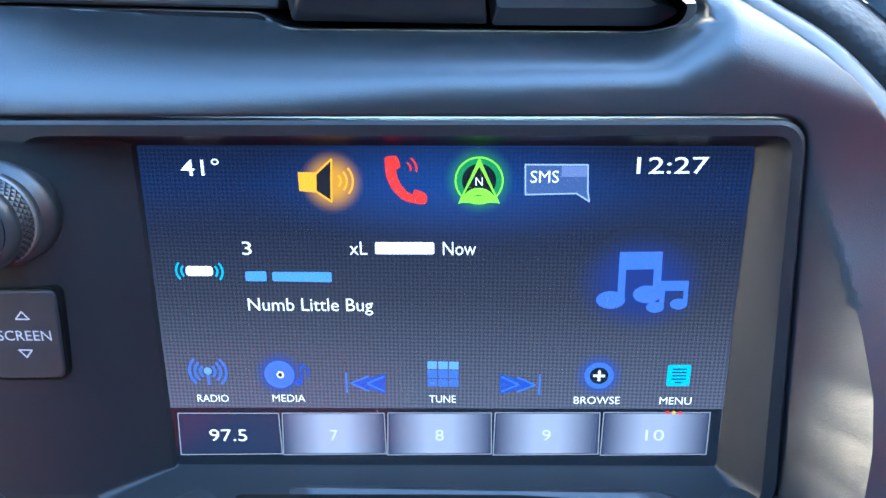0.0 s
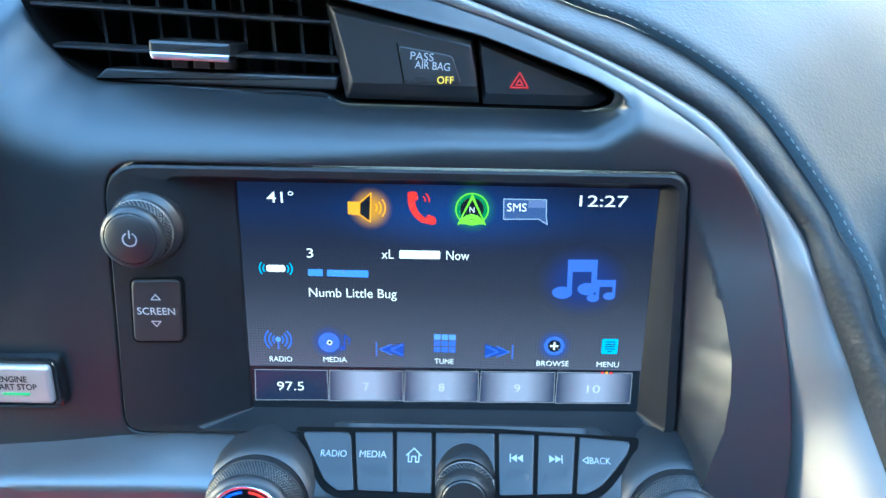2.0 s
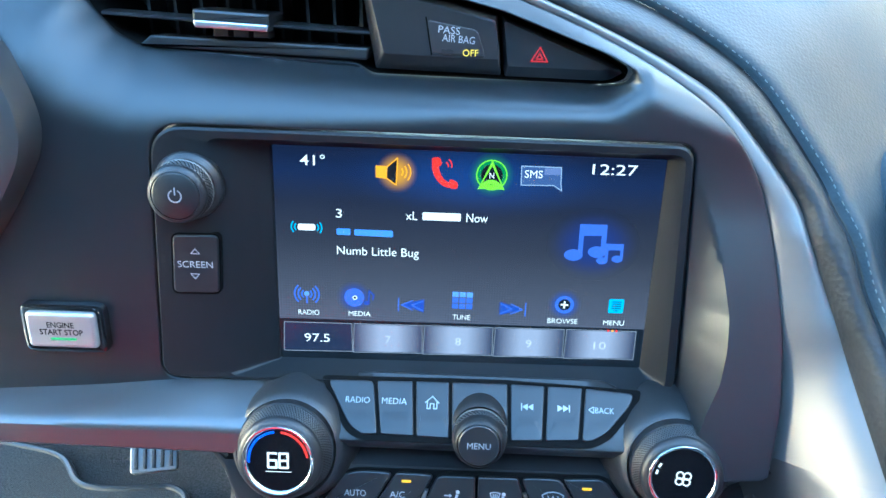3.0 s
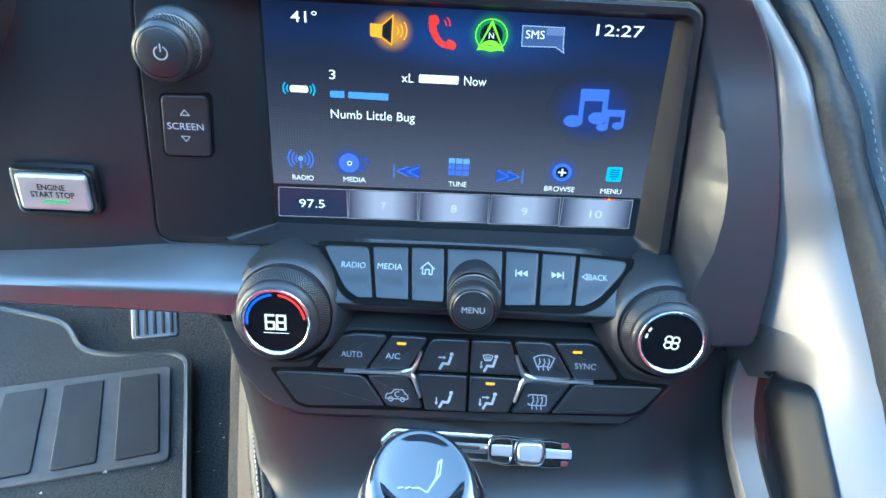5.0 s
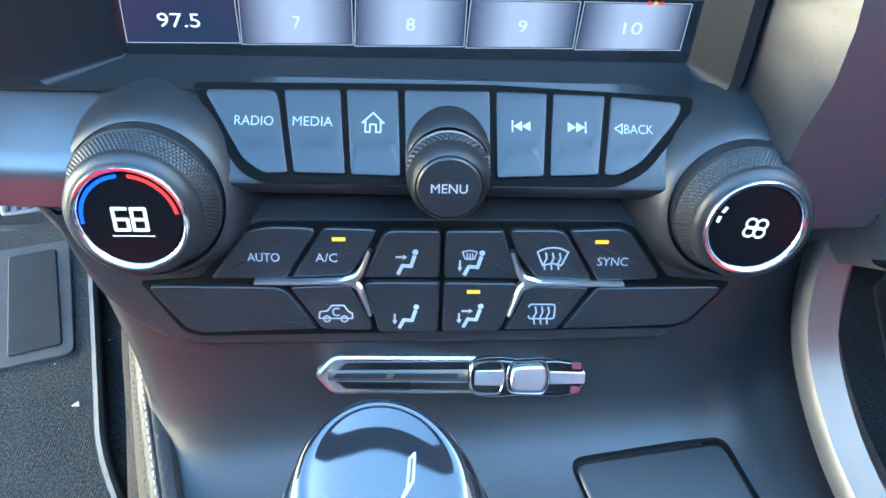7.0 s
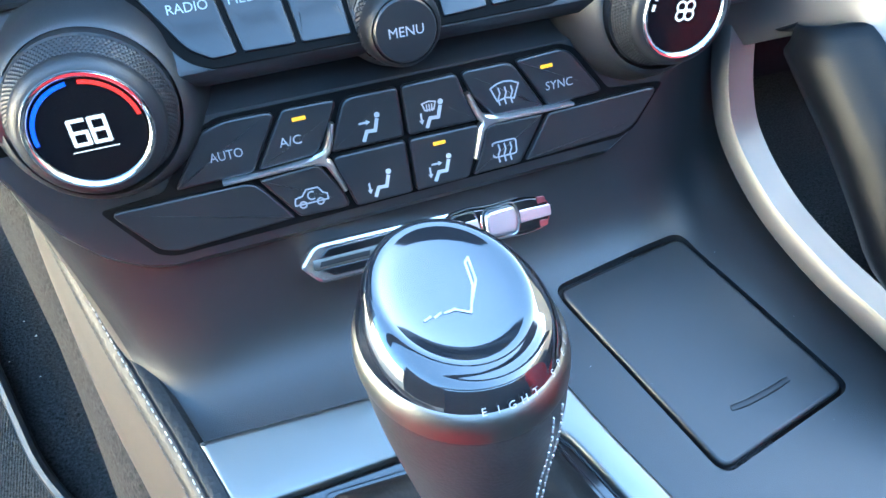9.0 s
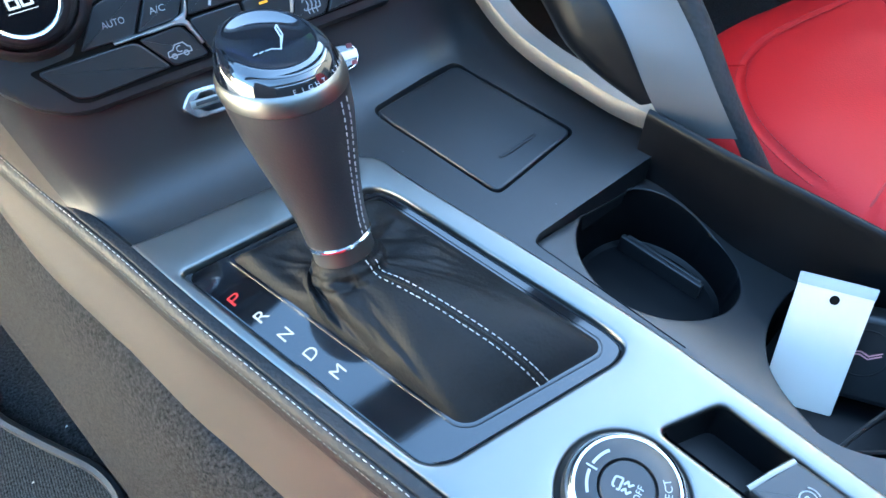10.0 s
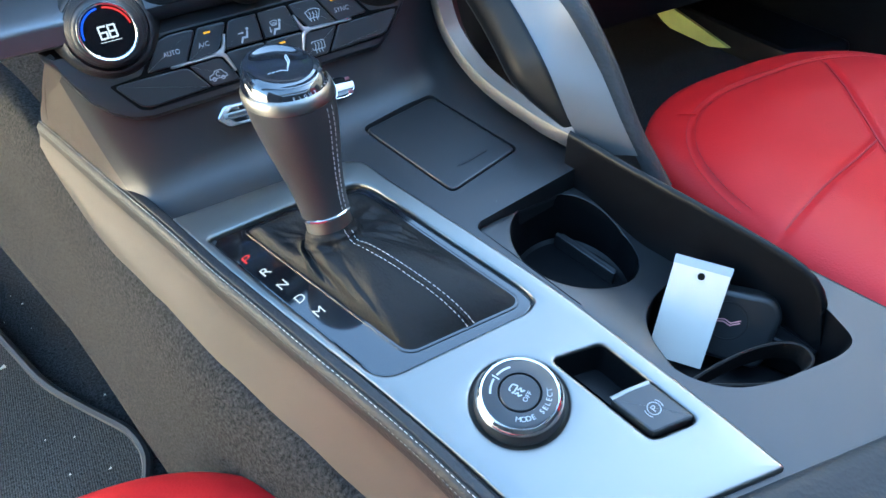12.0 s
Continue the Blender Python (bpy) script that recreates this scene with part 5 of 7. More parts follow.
# satin plate
PLATE = [(-67.5, 172.5), (8.4, 145.6), (42, 132.5), (54, 121.5), (54.4, 96), (59.8, 15), (62.6, -50), (61.4, -105), (60.4, -157), (58.2, -194), (-13, -162.5), (-50, -146.5), (-50.4, -80), (-54.0, -12), (-59, 36), (-63, 81), (-66, 130)]
BLACK = [(-60, 139.4), (-1, 123), (35.5, 109.2), (41, 98), (49, -29), (47.6, -40), (39, -42), (-42.4, -17.4), (-50, -9)]
plate_o = rounded(PLATE, [2, 20, 10, 9, 20, 20, 20, 20, 20, 4, 10, 3, 20, 20, 20, 20, 20], 5)
plate_h = [rounded(BLACK, [3, 20, 9, 6, 20, 8, 8, 12, 8], 5), rounded([(24.4, -72.6), (51.4, -85.6), (49.2, -149), (24.4, -138.4)], [4, 4, 5, 5], 5), circle(-6.5, -76.5, 25.8, 72)]
part("silver_plate", sheet(plate_o, plate_h, 9, lambda x, y: 3.6, 4, edge=2.4), SATIN, con, "satin silver console plate", smooth=60)

# leather roll along the driver's edge
rp = spline([(-79.5, 345, -10), (-78.5, 312, -5), (-75.5, 236, 0), (-71.6, 172, 1), (-69.6, 118, 1.2), (-66.2, 72, 1.2), (-63.2, 27, 1.2), (-60, -14, 1.2), (-57.6, -55, 1.2), (-57.2, -92, 1.2), (-57.0, -150, 1.2), (-56.5, -260, 1.2)], 10)
rows = []
for p in rp:
    rows.append([(p.x + a, p.y, p.z + b) for a, b in ((6.5, -6), (6.2, 0), (4.6, 2.4), (1.4, 3.4), (-0.2, 3.0), (-0.9, 2.0), (-1.7, 2.6), (-4.0, 2.0), (-6.4, -0.6), (-7.6, -5), (-8.2, -12))])
lroll = part("leather_edge", loft(rows), LEATHER, con, "black leather edge with pale stitching")
part("stitching", stitches([(p.x - 2.6, p.y, p.z + 2.75) for p in rp], 2.6, 1.1, 0.24), THREAD, lroll, "pale grey stitches")
part("stitching", stitches([(p.x - 6.9, p.y, p.z - 0.4) for p in rp], 2.0, 1.0, 0.2), THREAD_DARK, lroll)
rows = []
for p in rp:
    d = interp(p.y, [(-260, 1), (93, 1), (253, 0.6), (350, 0.18)])
    rows.append([tuple(q) for q in spline([(p.x - 7.4, p.y, p.z - 5), (p.x - 7.4 - 2 * d, p.y, p.z - 5 - 13 * d), (p.x - 7.4 - 12 * d, p.y, p.z - 5 - 37 * d), (p.x - 7.4 - 25 * d, p.y, p.z - 5 - 65 * d), (p.x - 7.4 - 33 * d, p.y, p.z - 5 - 95 * d)], 4)])
part("side_panel", loft(rows), SIDE, con, "smooth dark taupe-grey side panel")
# cheek that closes the stack towards the footwell
edge_a = [local(CON, at(CLI, -113.5, 24, -4)), local(CON, at(CLI, -112.5, 14, -4))] + [Vector(p) for p in cols[0] if p[1] > 168]
ea = []
for a, b_ in zip(edge_a, edge_a[1:]):
    ea += [a, a.lerp(b_, 0.5)]
ea.append(edge_a[-1])
rows = []
for k, a in enumerate(ea):
    t = k / (len(ea) - 1)
    v = 345 - (345 - ea[-1].y) * t
    e = min(rp, key=lambda p: abs(p.y - v)) + Vector((-1.5, 0, 1.0))
    bulge = (1 - t) * 0.9
    m1 = a.lerp(e, 0.35) + Vector((-3, 2, -1)) * bulge
    m2 = a.lerp(e, 0.7) + Vector((-4, 1, -2)) * bulge
    rows.append([tuple(q) for q in spline([a, m1, m2, e], 4)])
part("stack_cheek", loft(rows), SIDE, con)

rows = []
for i in range(25):
    v = 192 - 454 * i / 24
    rows.append([(edge_r(v) + a, v, b) for a, b in ((0, 0), (2, -1), (4, -6), (6, -40), (10, -90), (16, -150))])
part("passenger_side_panel", loft(rows), PLASTIC, con)

# storage pad
padt = thing("storage_mat", CON, "square black rubber storage mat with a raised lip in the console", "rubber mat")
part("mat", prism(rounded(PAD, 5, 5), -3.5, 0.6, 1.4, bseg=3), PLASTIC_FINE, padt)
part("thumb_mark", tube(spline([(96, 72.5, 0.4), (103, 70.6, 0.9), (113, 69.2, 0.9), (121, 68.6, 0.4)], 5), 1.2, 8, flat=0.5), PLASTIC_DARK, padt)

rnd_d = random.Random(11)
bm = bmesh.new()
for k in range(70):
    u, v = rnd_d.uniform(-40, 150), rnd_d.uniform(-150, 160)
    if 60 < u < 76 and -150 < v < 30 or (u > 60 and v < 30) or (u < 60 and v < 150 and u > -66):
        continue
    z = 0.75 if 79 < u < 134 and 60 < v < 136 else 0.12
    s = rnd_d.uniform(0.12, 0.34)
    fill([(u - s, v - s * 0.5), (u + s, v - s * 0.3), (u + s * 0.2, v + s)], z, bm)
part("dust", bm, PRINT, con, "pale dust specks")["kind"] = "stuff"

# ---- gear selector ----
gear = thing("gear_selector", CON, "automatic gear selector with leather boot in a gloss black surround", "gear lever")
sur = part("surround", prism(rounded(inset(BLACK, 0.4), [3, 20, 9, 6, 20, 8, 8, 12, 8], 5), -4, 0.6, 1.0), GLOSS, gear, "gloss black gear surround")
BOOT = [(-38, 129), (-2, 117), (35.5, 101.5), (42.4, -30), (38, -33), (-23, -13), (-27, -8)]
part("boot_rim", prism(rounded(inset(BOOT, -1.6), [3, 20, 7, 4, 4, 4, 4], 5), 0, 1.0, 0.6, bseg=3), GLOSS, gear, "raised gloss black boot rim")
rl = [(x, y, 1.0) for x, y in rounded(inset(BOOT, -1.5), [3, 20, 7, 4, 4, 4, 4], 5)]
part("rim_line", tube(rl + [rl[0]], 0.32, 6), GLOSS, gear, "fine glossy rim line")
for ch, x, y in (("P", -51.0, 110.3), ("R", -48.6, 93.8), ("N", -47.4, 78.2), ("D", -46.0, 62.4), ("M", -44.2, 46.8)):
    letters("gear_letter", ch, 6.4, x, y, 0.75, RED_LIGHT if ch == "P" else WHITE_LIGHT, sur, 2, 5.8, bold=0.0, label="lit red letter" if ch == "P" else "")

# boot: draped leather from the rim up to the collar
NECK = Vector((-4, 83, 29))
ax = Vector((9.9, 27.2, 71.2)).normalized()
sx = Vector((1, 0, 0)); sx = (sx - ax * sx.dot(ax)).normalized()
sy = ax.cross(sx)
base = rounded(BOOT, [3, 20, 7, 4, 4, 4, 4], 5)
# even samples round the rim
per = [Vector(p) for p in base]
NB = 160


def along(P, n):
    L = [0]
    for i in range(len(P)):
        L.append(L[-1] + (P[(i + 1) % len(P)] - P[i]).length)
    out = []
    for k in range(n):
        d = L[-1] * k / n
        i = max(j for j in range(len(P)) if L[j] <= d)
        s = (d - L[i]) / max(1e-6, L[i + 1] - L[i])
        out.append(P[i].lerp(P[(i + 1) % len(P)], s))
    return out


rimp = along(per, NB)
cen = Vector((NECK.x, NECK.y))
# each collar point faces its rim point
lo = []
NR = 34
for j in range(NR + 1):
    t = j / NR
    ring = []
    for p in rimp:
        a = math.atan2(p.y - (cen.y - 34), p.x - cen.x)
        top = NECK + sx * 14.3 * math.cos(a) + sy * 14.3 * math.sin(a) - ax * 9
        foot = NECK + sx * 19.0 * math.cos(a) + sy * 19.0 * math.sin(a) - ax * 19
        ridge = math.exp(-((a + 1.36) / 0.6) ** 2)
        tt = min(1.0, t / 0.72)
        sag = math.sin(math.pi * tt)
        if t < 0.72:
            e = tt ** 0.9
            q = Vector((p.x, p.y, 1.0)).lerp(foot, e)
            q.z = 1.0 + (foot.z - 1.0) * (e ** (0.62 + 1.1 * (1 - ridge))) + ridge * 3.5 * sag
            q.z += 6.0 * math.sin(math.pi * tt) ** 0.7 * (1 - 0.35 * ridge)
            q.z += 3.2 * math.sin(math.pi * min(1, tt * 2.4)) * (1 - tt) * (0.6 + 0.4 * noise.noise(Vector((p.x * 0.03, p.y * 0.03, 4))))
        else:
            k = (t - 0.72) / 0.28
            q = foot.lerp(top, k)
            sag = 0.35 * (1 - k)
        f = noise.noise(Vector((p.x * 0.04, p.y * 0.04, t * 1.8))) * 2.8 * sag * (1 - 0.7 * ridge)
        f += 1.7 * sag * math.sin(5 * a + 3.4 * t) * (1 - ridge)
        f += 2.4 * sag * (1 - 2 * abs(math.sin(3.2 * a + 3.0 * t + 1.2 * noise.noise(Vector((p.x * 0.03, p.y * 0.03, 2)))))) * (1 - ridge)
        f += 1.3 * math.sin(8 * a + 12 * t + 2 * noise.noise(Vector((p.x * 0.05, p.y * 0.05, 9)))) * math.exp(-((t - 0.74) / 0.14) ** 2)
        f += 0.9 * math.sin(46 * t + 2.2 * math.sin(a + 1.0)) * math.exp(-((t - 0.84) / 0.1) ** 2)
        f += 1.5 * noise.noise(Vector((p.x * 0.11, p.y * 0.11, t * 5.0))) * sag * (1 - 0.6 * ridge)
        rad = Vector((q.x - cen.x, q.y - cen.y, 0))
        if rad.length > 1:
            q += rad.normalized() * f * 0.35 + Vector((0, 0, f * 0.75))
        ring.append(tuple(q))
    lo.append(ring)
boot = part("boot", rings(bmesh.new(), lo, False, False), LEATHER_SOFT, gear, "soft creased black leather boot", smooth=80)
seam_i = min(range(NB), key=lambda i: (rimp[i].x - 12) ** 2 + (rimp[i].y + 24) ** 2)
for di in (-1, 1):
    path = []
    for j in range(NR + 1):
        a, b = Vector(lo[j][seam_i]), Vector(lo[j][(seam_i + di) % NB])
        d = (b - a).normalized() if (b - a).length > 1e-4 else Vector((di, 0, 0))
        path.append(a + d * 2.2 + Vector((0, -0.2, 0.45)))
    part("stitching", stitches(spline(path, 3), 2.6, 0.8, 0.27), THREAD, boot, "pale double stitching")
part("seam", tube([Vector(lo[j][seam_i]) + Vector((0, -0.1, 0.1)) for j in range(NR + 1)], 0.7, 6), LEATHER_SOFT, boot)

# lever grip
GM = Matrix((sx, sy, ax)).transposed().to_4x4()
GM.translation = NECK / 1000
lever = part("lever", lathe([(14.6, -18), (14.5, -9), (14.3, -6), (14.5, -1), (14.6, 1.6)], 48, caps=(False, False)), SATIN, gear, "polished grey lever collar")
lever.matrix_basis = GM @ Matrix.Scale(0.972, 4)


def grip_ring(z):
    """Half-widths and centre of the grip at height z along the lever."""
    hw = interp(z, [(0, 15.0), (10, 15.4), (24, 17.4), (41, 20.6), (55, 23.2), (67, 24.7), (76, 25.2), (82, 25.0), (87, 24.4)])
    dp = interp(z, [(0, 14.8), (10, 15.4), (24, 17.8), (41, 21.4), (55, 24.6), (67, 26.6), (76, 27.4), (82, 27.2), (87, 26.5)])
    return hw, dp


def grip_loop(z, k=1.0, off=0.0, n=64, tilt=0.0):
    hw, dp = grip_ring(z)
    return [((hw * k + off) * math.cos(2 * math.pi * i / n), (dp * k + off) * math.sin(2 * math.pi * i / n), z + tilt * math.sin(2 * math.pi * i / n)) for i in range(n)]


TL = 5.0
zs = [0, 2.4, 6, 11, 17, 24, 32, 41, 49, 58, 65, 71, 76]
lo = [grip_loop(z, tilt=TL * smooth01((z - 36) / 40)) for z in zs]
part("grip", rings(bmesh.new(), lo, False, False), LEATHER_GRIP, lever, "black leather grip")
part("collar_ring", lathe([(15.0, -1.2), (15.8, -0.6), (15.8, 0.4), (15.0, 0.9)], 48, caps=(False, False)), CHROME, lever, "thin chrome ring")
part("silver_ring", rings(bmesh.new(), [grip_loop(z, k, tilt=TL) for z, k in ((75.0, 0.99), (75.6, 1.016), (78, 1.024), (81, 1.012), (83, 0.985), (83.6, 0.96))], False, False), SATIN, lever, "satin silver ring")
part("cap", rings(bmesh.new(), [grip_loop(z, k, tilt=TL * k + 5.5 * k * smooth01((0.96 - k) / 0.2)) for z, k in ((82, 0.97), (83.2, 0.968), (86, 0.955), (88.6, 0.925), (90.8, 0.88), (92.4, 0.83), (93.4, 0.785), (93.9, 0.745), (94.0, 0.705), (93.7, 0.66), (93.2, 0.6), (92.7, 0.5), (92.3, 0.36), (92.1, 0.2), (92.05, 0.01))], False, True), CAP, lever, "polished black knob cap")
for sgn in (-1, 1):
    path = []
    for z in zs[1:]:
        a = radians(-68 + sgn * 5.2 * (1.25 - 0.004 * z))
        hw, dp = grip_ring(z)
        path.append((hw * math.cos(a), dp * math.sin(a), z + TL * smooth01((z - 36) / 40) * math.sin(a)))
    part("stitching", stitches([(x * 1.015, y * 1.015, z) for x, y, z in spline(path, 5)], 2.6, 0.8, 0.3), THREAD, lever, "pale double stitching")
# winged mark and ring of letters on the cap


def on_cap(lines, r):
    bm = strokes(lines, r, 0)
    for vtx in bm.verts:
        rr = math.hypot(vtx.co.x / 24.4, vtx.co.y / 27.5)
        vtx.co.z = interp(rr, [(0, 92.25), (0.2, 92.3), (0.36, 92.5), (0.5, 92.9), (0.6, 93.4), (0.66, 93.9)]) + (TL + 5.5) * vtx.co.y / 27.5
    return bm


part("wing_mark", on_cap([[(1.0, -6.0), (5.4, -0.4), (7.4, 5.6)], [(2.2, -4.4), (7.0, 0.6), (8.8, 6.4)], [(7.4, 5.6), (8.8, 6.4)], [(1.0, -6.0), (-1.8, -3.6), (-4.4, -3.4)], [(-5.2, -3.0), (-7.0, -3.4)], [(-7.8, -2.8), (-9.6, -3.2)]], 0.3), PRINT, lever, "pale engraved wing-shaped mark")["kind"] = "stuff"
word_cap = "EIGHT SPEED"
for k, ch in enumerate(word_cap):
    if ch == " ":
        continue
    a = radians(-112 + k * 7.4)
    hw, dp = 24.8 * 0.965, 27.0 * 0.965
    g = letters("cap_letter", ch, 1.9, 0, 0, 0, PRINT, lever, 0, None)
    g.matrix_basis = Matrix.Translation((hw * math.cos(a) / 1000, dp * math.sin(a) / 1000, (84.2 + TL * math.sin(a)) / 1000)) @ Matrix.Rotation(a + math.pi / 2, 4, 'Z') @ Matrix.Rotation(radians(66), 4, 'X') @ Matrix.Translation((0, 0, 0.0006))

# ---- badge on the console face ----
bl, br_ = Vector((-31.1, 175.2, 582.7)), Vector((65.6, 183.7, 575.8))
mid = min((Vector(p) for c in cols for p in c), key=lambda p: (p.x - 40) ** 2 * 0.2 + (p.z - 28.5) ** 2)
BM = plane(at(CON, mid.x, mid.y, mid.z) + Vector((0.05, -0.9, 0.43)) * 0.0016, (br_ - bl), (0.06, -0.84, 0.53))
badge = thing("model_badge", BM, "chrome badge with a small car relief and black bars", "badge")
part("plate", prism(rounded([(-50, 0), (-43.5, 7.3), (44, 7.3), (49.5, 4.6), (49.5, -4.6), (44, -7.3), (-43.5, -7.3)], [2, 3, 4, 3, 3, 4, 3], 4), -4, 2.4, 1.2), BADGE, badge)
part("black_bar", prism(rounded([(-38.5, 5.0), (7, 5.6), (7, 2.4), (-42.5, 2.0)], 0.5, 2), 2.0, 2.7, 0.2), GLOSS, badge)
part("black_bar", prism(rounded([(-42.5, -2.0), (7, -2.4), (7, -5.6), (-38.5, -5.0)], 0.5, 2), 2.0, 2.7, 0.2), GLOSS, badge)
part("satin_band", prism([(-45, 1.9), (7, 2.3), (7, -2.3), (-45, -1.9)], 2.0, 2.8, 0.3), SATIN, badge, "satin band")
for a, b_ in ((-43, -24.5), (-22, 1.5)):
    part("name_bar", prism([(a + 0.8, 0.9), (b_ + 0.6, 0.9), (b_, -0.9), (a, -0.9)], 2.6, 2.95), PLASTIC_DARK, badge, "plain bar in place of a name")
car = rounded([(5.2, 0), (6.6, 6.8), (15, 8.0), (24, 7.2), (40, 7.8), (47.5, 6.2), (50.2, 0), (47.5, -6.2), (40, -7.8), (24, -7.2), (15, -8.0), (6.6, -6.8)], 3, 4)
bm = bmesh.new()
rings(bm, [[(x, y, 1.8) for x, y in car], [(x, y, 3.4) for x, y in car], [(x, y, 4.4) for x, y in inset(car, 0.7)], [(x, y, 4.9) for x, y in inset(car, 1.8)]])
cr_ = part("car_relief", bm, GLOSS, badge, "polished black and chrome car relief")
part("hood_stripe", prism(rounded([(7.6, 2.8), (18.4, 3.0), (18.4, -3.0), (7.6, -2.8)], 0.8, 2), 4.6, 5.3, 0.3), ACCENT, cr_, "satin stripe over the hood")
part("rear_stripe", prism(rounded([(35.6, 2.5), (49.2, 2.2), (49.2, -2.2), (35.6, -2.5)], 0.6, 2), 4.4, 5.3, 0.3), ACCENT, cr_, "satin stripe over the tail")
part("roof_relief", prism(rounded([(21.4, 5.0), (33.2, 5.6), (35, 0), (33.2, -5.6), (21.4, -5.0), (20.6, 0)], 2.2, 4), 4.4, 6.9, 1.3, bseg=3), ACCENT, cr_, "pale satin roof")
for loop, z_, r_ in ((inset(car, 0.5), 3.9, 0.42), (rounded([(20.6, 5.8), (34, 6.4), (36, 0), (34, -6.4), (20.6, -5.8), (19.6, 0)], 2.4, 4), 5.0, 0.5), (rounded([(7.2, 5.8), (17.4, 6.4), (19.0, 0), (17.4, -6.4), (7.2, -5.8), (5.9, 0)], 2.2, 4), 4.9, 0.45)):
    part("chrome_outline", tube([(x, y, z_) for x, y in loop] + [(loop[0][0], loop[0][1], z_)], r_, 6), CHROME, cr_)
TAIL_RED = shader("tail_red", (0.16, 0.03, 0.035), 0.3, bump=0)
for yy in (4.6, -4.6):
    part("tail_mark", prism(rounded([(43.8, yy + 1.4), (47.4, yy + 1.2), (47.4, yy - 1.2), (43.8, yy - 1.4)], 0.8, 3), 4.4, 5.3, 0.3), TAIL_RED, cr_, "red tail mark")

# ---- drive mode dial ----
mode = thing("drive_mode_dial", CON @ Matrix.Translation((-0.0065, -0.0765, 0.0036)), "round black drive mode dial with chrome ring on the silver plate", "knob")
part("dish", lathe([(28.6, 0.05), (28.0, -0.1), (27.0, -0.7), (25.8, -1.6), (24.0, -2.4)], 72, caps=(False, False)), SATIN, mode, "shallow satin dish")
part("body", lathe([(24.2, -2.2), (24.0, 3.6), (23.2, 5.4)], 64, caps=(False, False)), RUBBER, mode)
part("chrome_ring", lathe([(23.2, 5.2), (22.9, 6.0), (22.0, 7.9), (20.8, 8.9), (19.6, 8.8)], 64, caps=(False, False)), CHROME, mode, "bright chrome ring")
top = part("top_ring", lathe([(19.8, 7.0), (19.8, 8.9), (18.9, 9.4), (11.6, 9.6), (11.2, 8.8), (11.2, 6)], 64, caps=(False, False)), BUTTON, mode)
part("button", lathe([(10.8, 6), (10.8, 9.0), (10.2, 9.6), (0.01, 9.4)], 48, caps=(False, True)), BUTTON, mode)
for k, ch in enumerate("MODE SELECT"):
    if ch != " ":
        a = radians(-141 + k * 10.0)
        g = letters("text", ch, 3.0, 0, 0, 0, PRINT, mode)
        g.matrix_basis = Matrix.Translation((15.2 * math.cos(a) / 1000, 15.2 * math.sin(a) / 1000, 0.00965)) @ Matrix.Rotation(a + math.pi / 2, 4, 'Z')
bm = bmesh.new()
for a0, a1 in ((61, 94), (104, 138)):
    p = arc(0, 0, 15.9, a0, a1, 8) + arc(0, 0, 14.7, a1, a0, 8)
    fill(p, 9.65, bm)
strokes([[(15.0 * math.cos(radians(99)) * k, 15.0 * math.sin(radians(99)) * k) for k in (0.86, 1.14)]], 0.4, 9.65, bm)
part("arrow_marks", bm, PRINT, mode)
bm = strokes([rounded([(-1.8, 5.6), (2.0, 5.6), (2.6, 2.6), (-2.6, 2.6)], 0.8, 2) + [(-1.8, 4.8)], [(-2.2, 1.6), (-0.8, 0.6), (-2.4, -0.4), (-1.0, -1.6)], [(0.6, 1.6), (2.2, 0.6), (0.6, -0.4), (2.0, -1.6)]], 0.42, 9.65)
bmesh.ops.rotate(bm, cent=(0, 0, 0), matrix=Matrix.Rotation(radians(12), 3, 'Z'), verts=bm.verts)
part("skid_sign", bm, PRINT, mode)
letters("text", "OFF", 2.7, 0.7, -4.3, 9.65, PRINT, mode, 12, 6.4)

# ---- parking brake switch ----
pb = thing("parking_brake_switch", CON, "black parking brake switch in a recessed pocket of the silver plate", "switch")
POCK = [(25.2, -73.4), (50.8, -86.2), (48.6, -148.2), (25.0, -138.0)]
bm = bmesh.new()
rings(bm, [lp(POCK, [4, 4, 5, 5], 2.6), lp(POCK, [4, 4, 5, 5], -2), lp(inset(POCK, 2), [3, 3, 4, 4], -19)], False, True)
part("pocket", bm, WALL_BLACK, pb)
sw = bmesh.new()
SWP = [(25.9, -110.2), (48.4, -118.6), (48.2, -147.0), (25.9, -137.4)]
prism(rounded(SWP, 2.5, 4), -10, 6.6, 1.3, sw)
swp = part("switch", sw, BUTTON, pb)
part("chrome_edge", tube([(26.4, -110.6, 5.9), (37, -114.4, 6.4), (47.8, -118.8, 5.9)], 1.5, 8, flat=0.6), SATIN, swp, "satin chrome lip")
bm = strokes([circle(37, -129.6, 3.5, 24) + [(40.5, -129.6)], arc(37, -129.6, 5.0, 60, 120, 6), arc(37, -129.6, 5.0, 240, 300, 6)], 0.28, 7.0)
bmesh.ops.rotate(bm, cent=(37, -129.6, 0), matrix=Matrix.Rotation(radians(90), 3, 'Z'), verts=bm.verts)
part("brake_sign", bm, PRINT, swp)
letters("text", "P", 3.8, 37.1, -129.6, 7.0, PRINT, swp, 0, 2.6)

# ---- cup holders ----
cup = thing("cup_holder", CON, "black cup holder tray with two wells and a tall side wall", "cup holder")
C1 = (111, -20.5)


def tray_depth(x, y):
    """The tray floor falls away towards the upright wall, most of all between the wells."""
    return -5 - smooth01((x - 62) / 100) * (13 + 17 * smooth01((8 - y) / 60))


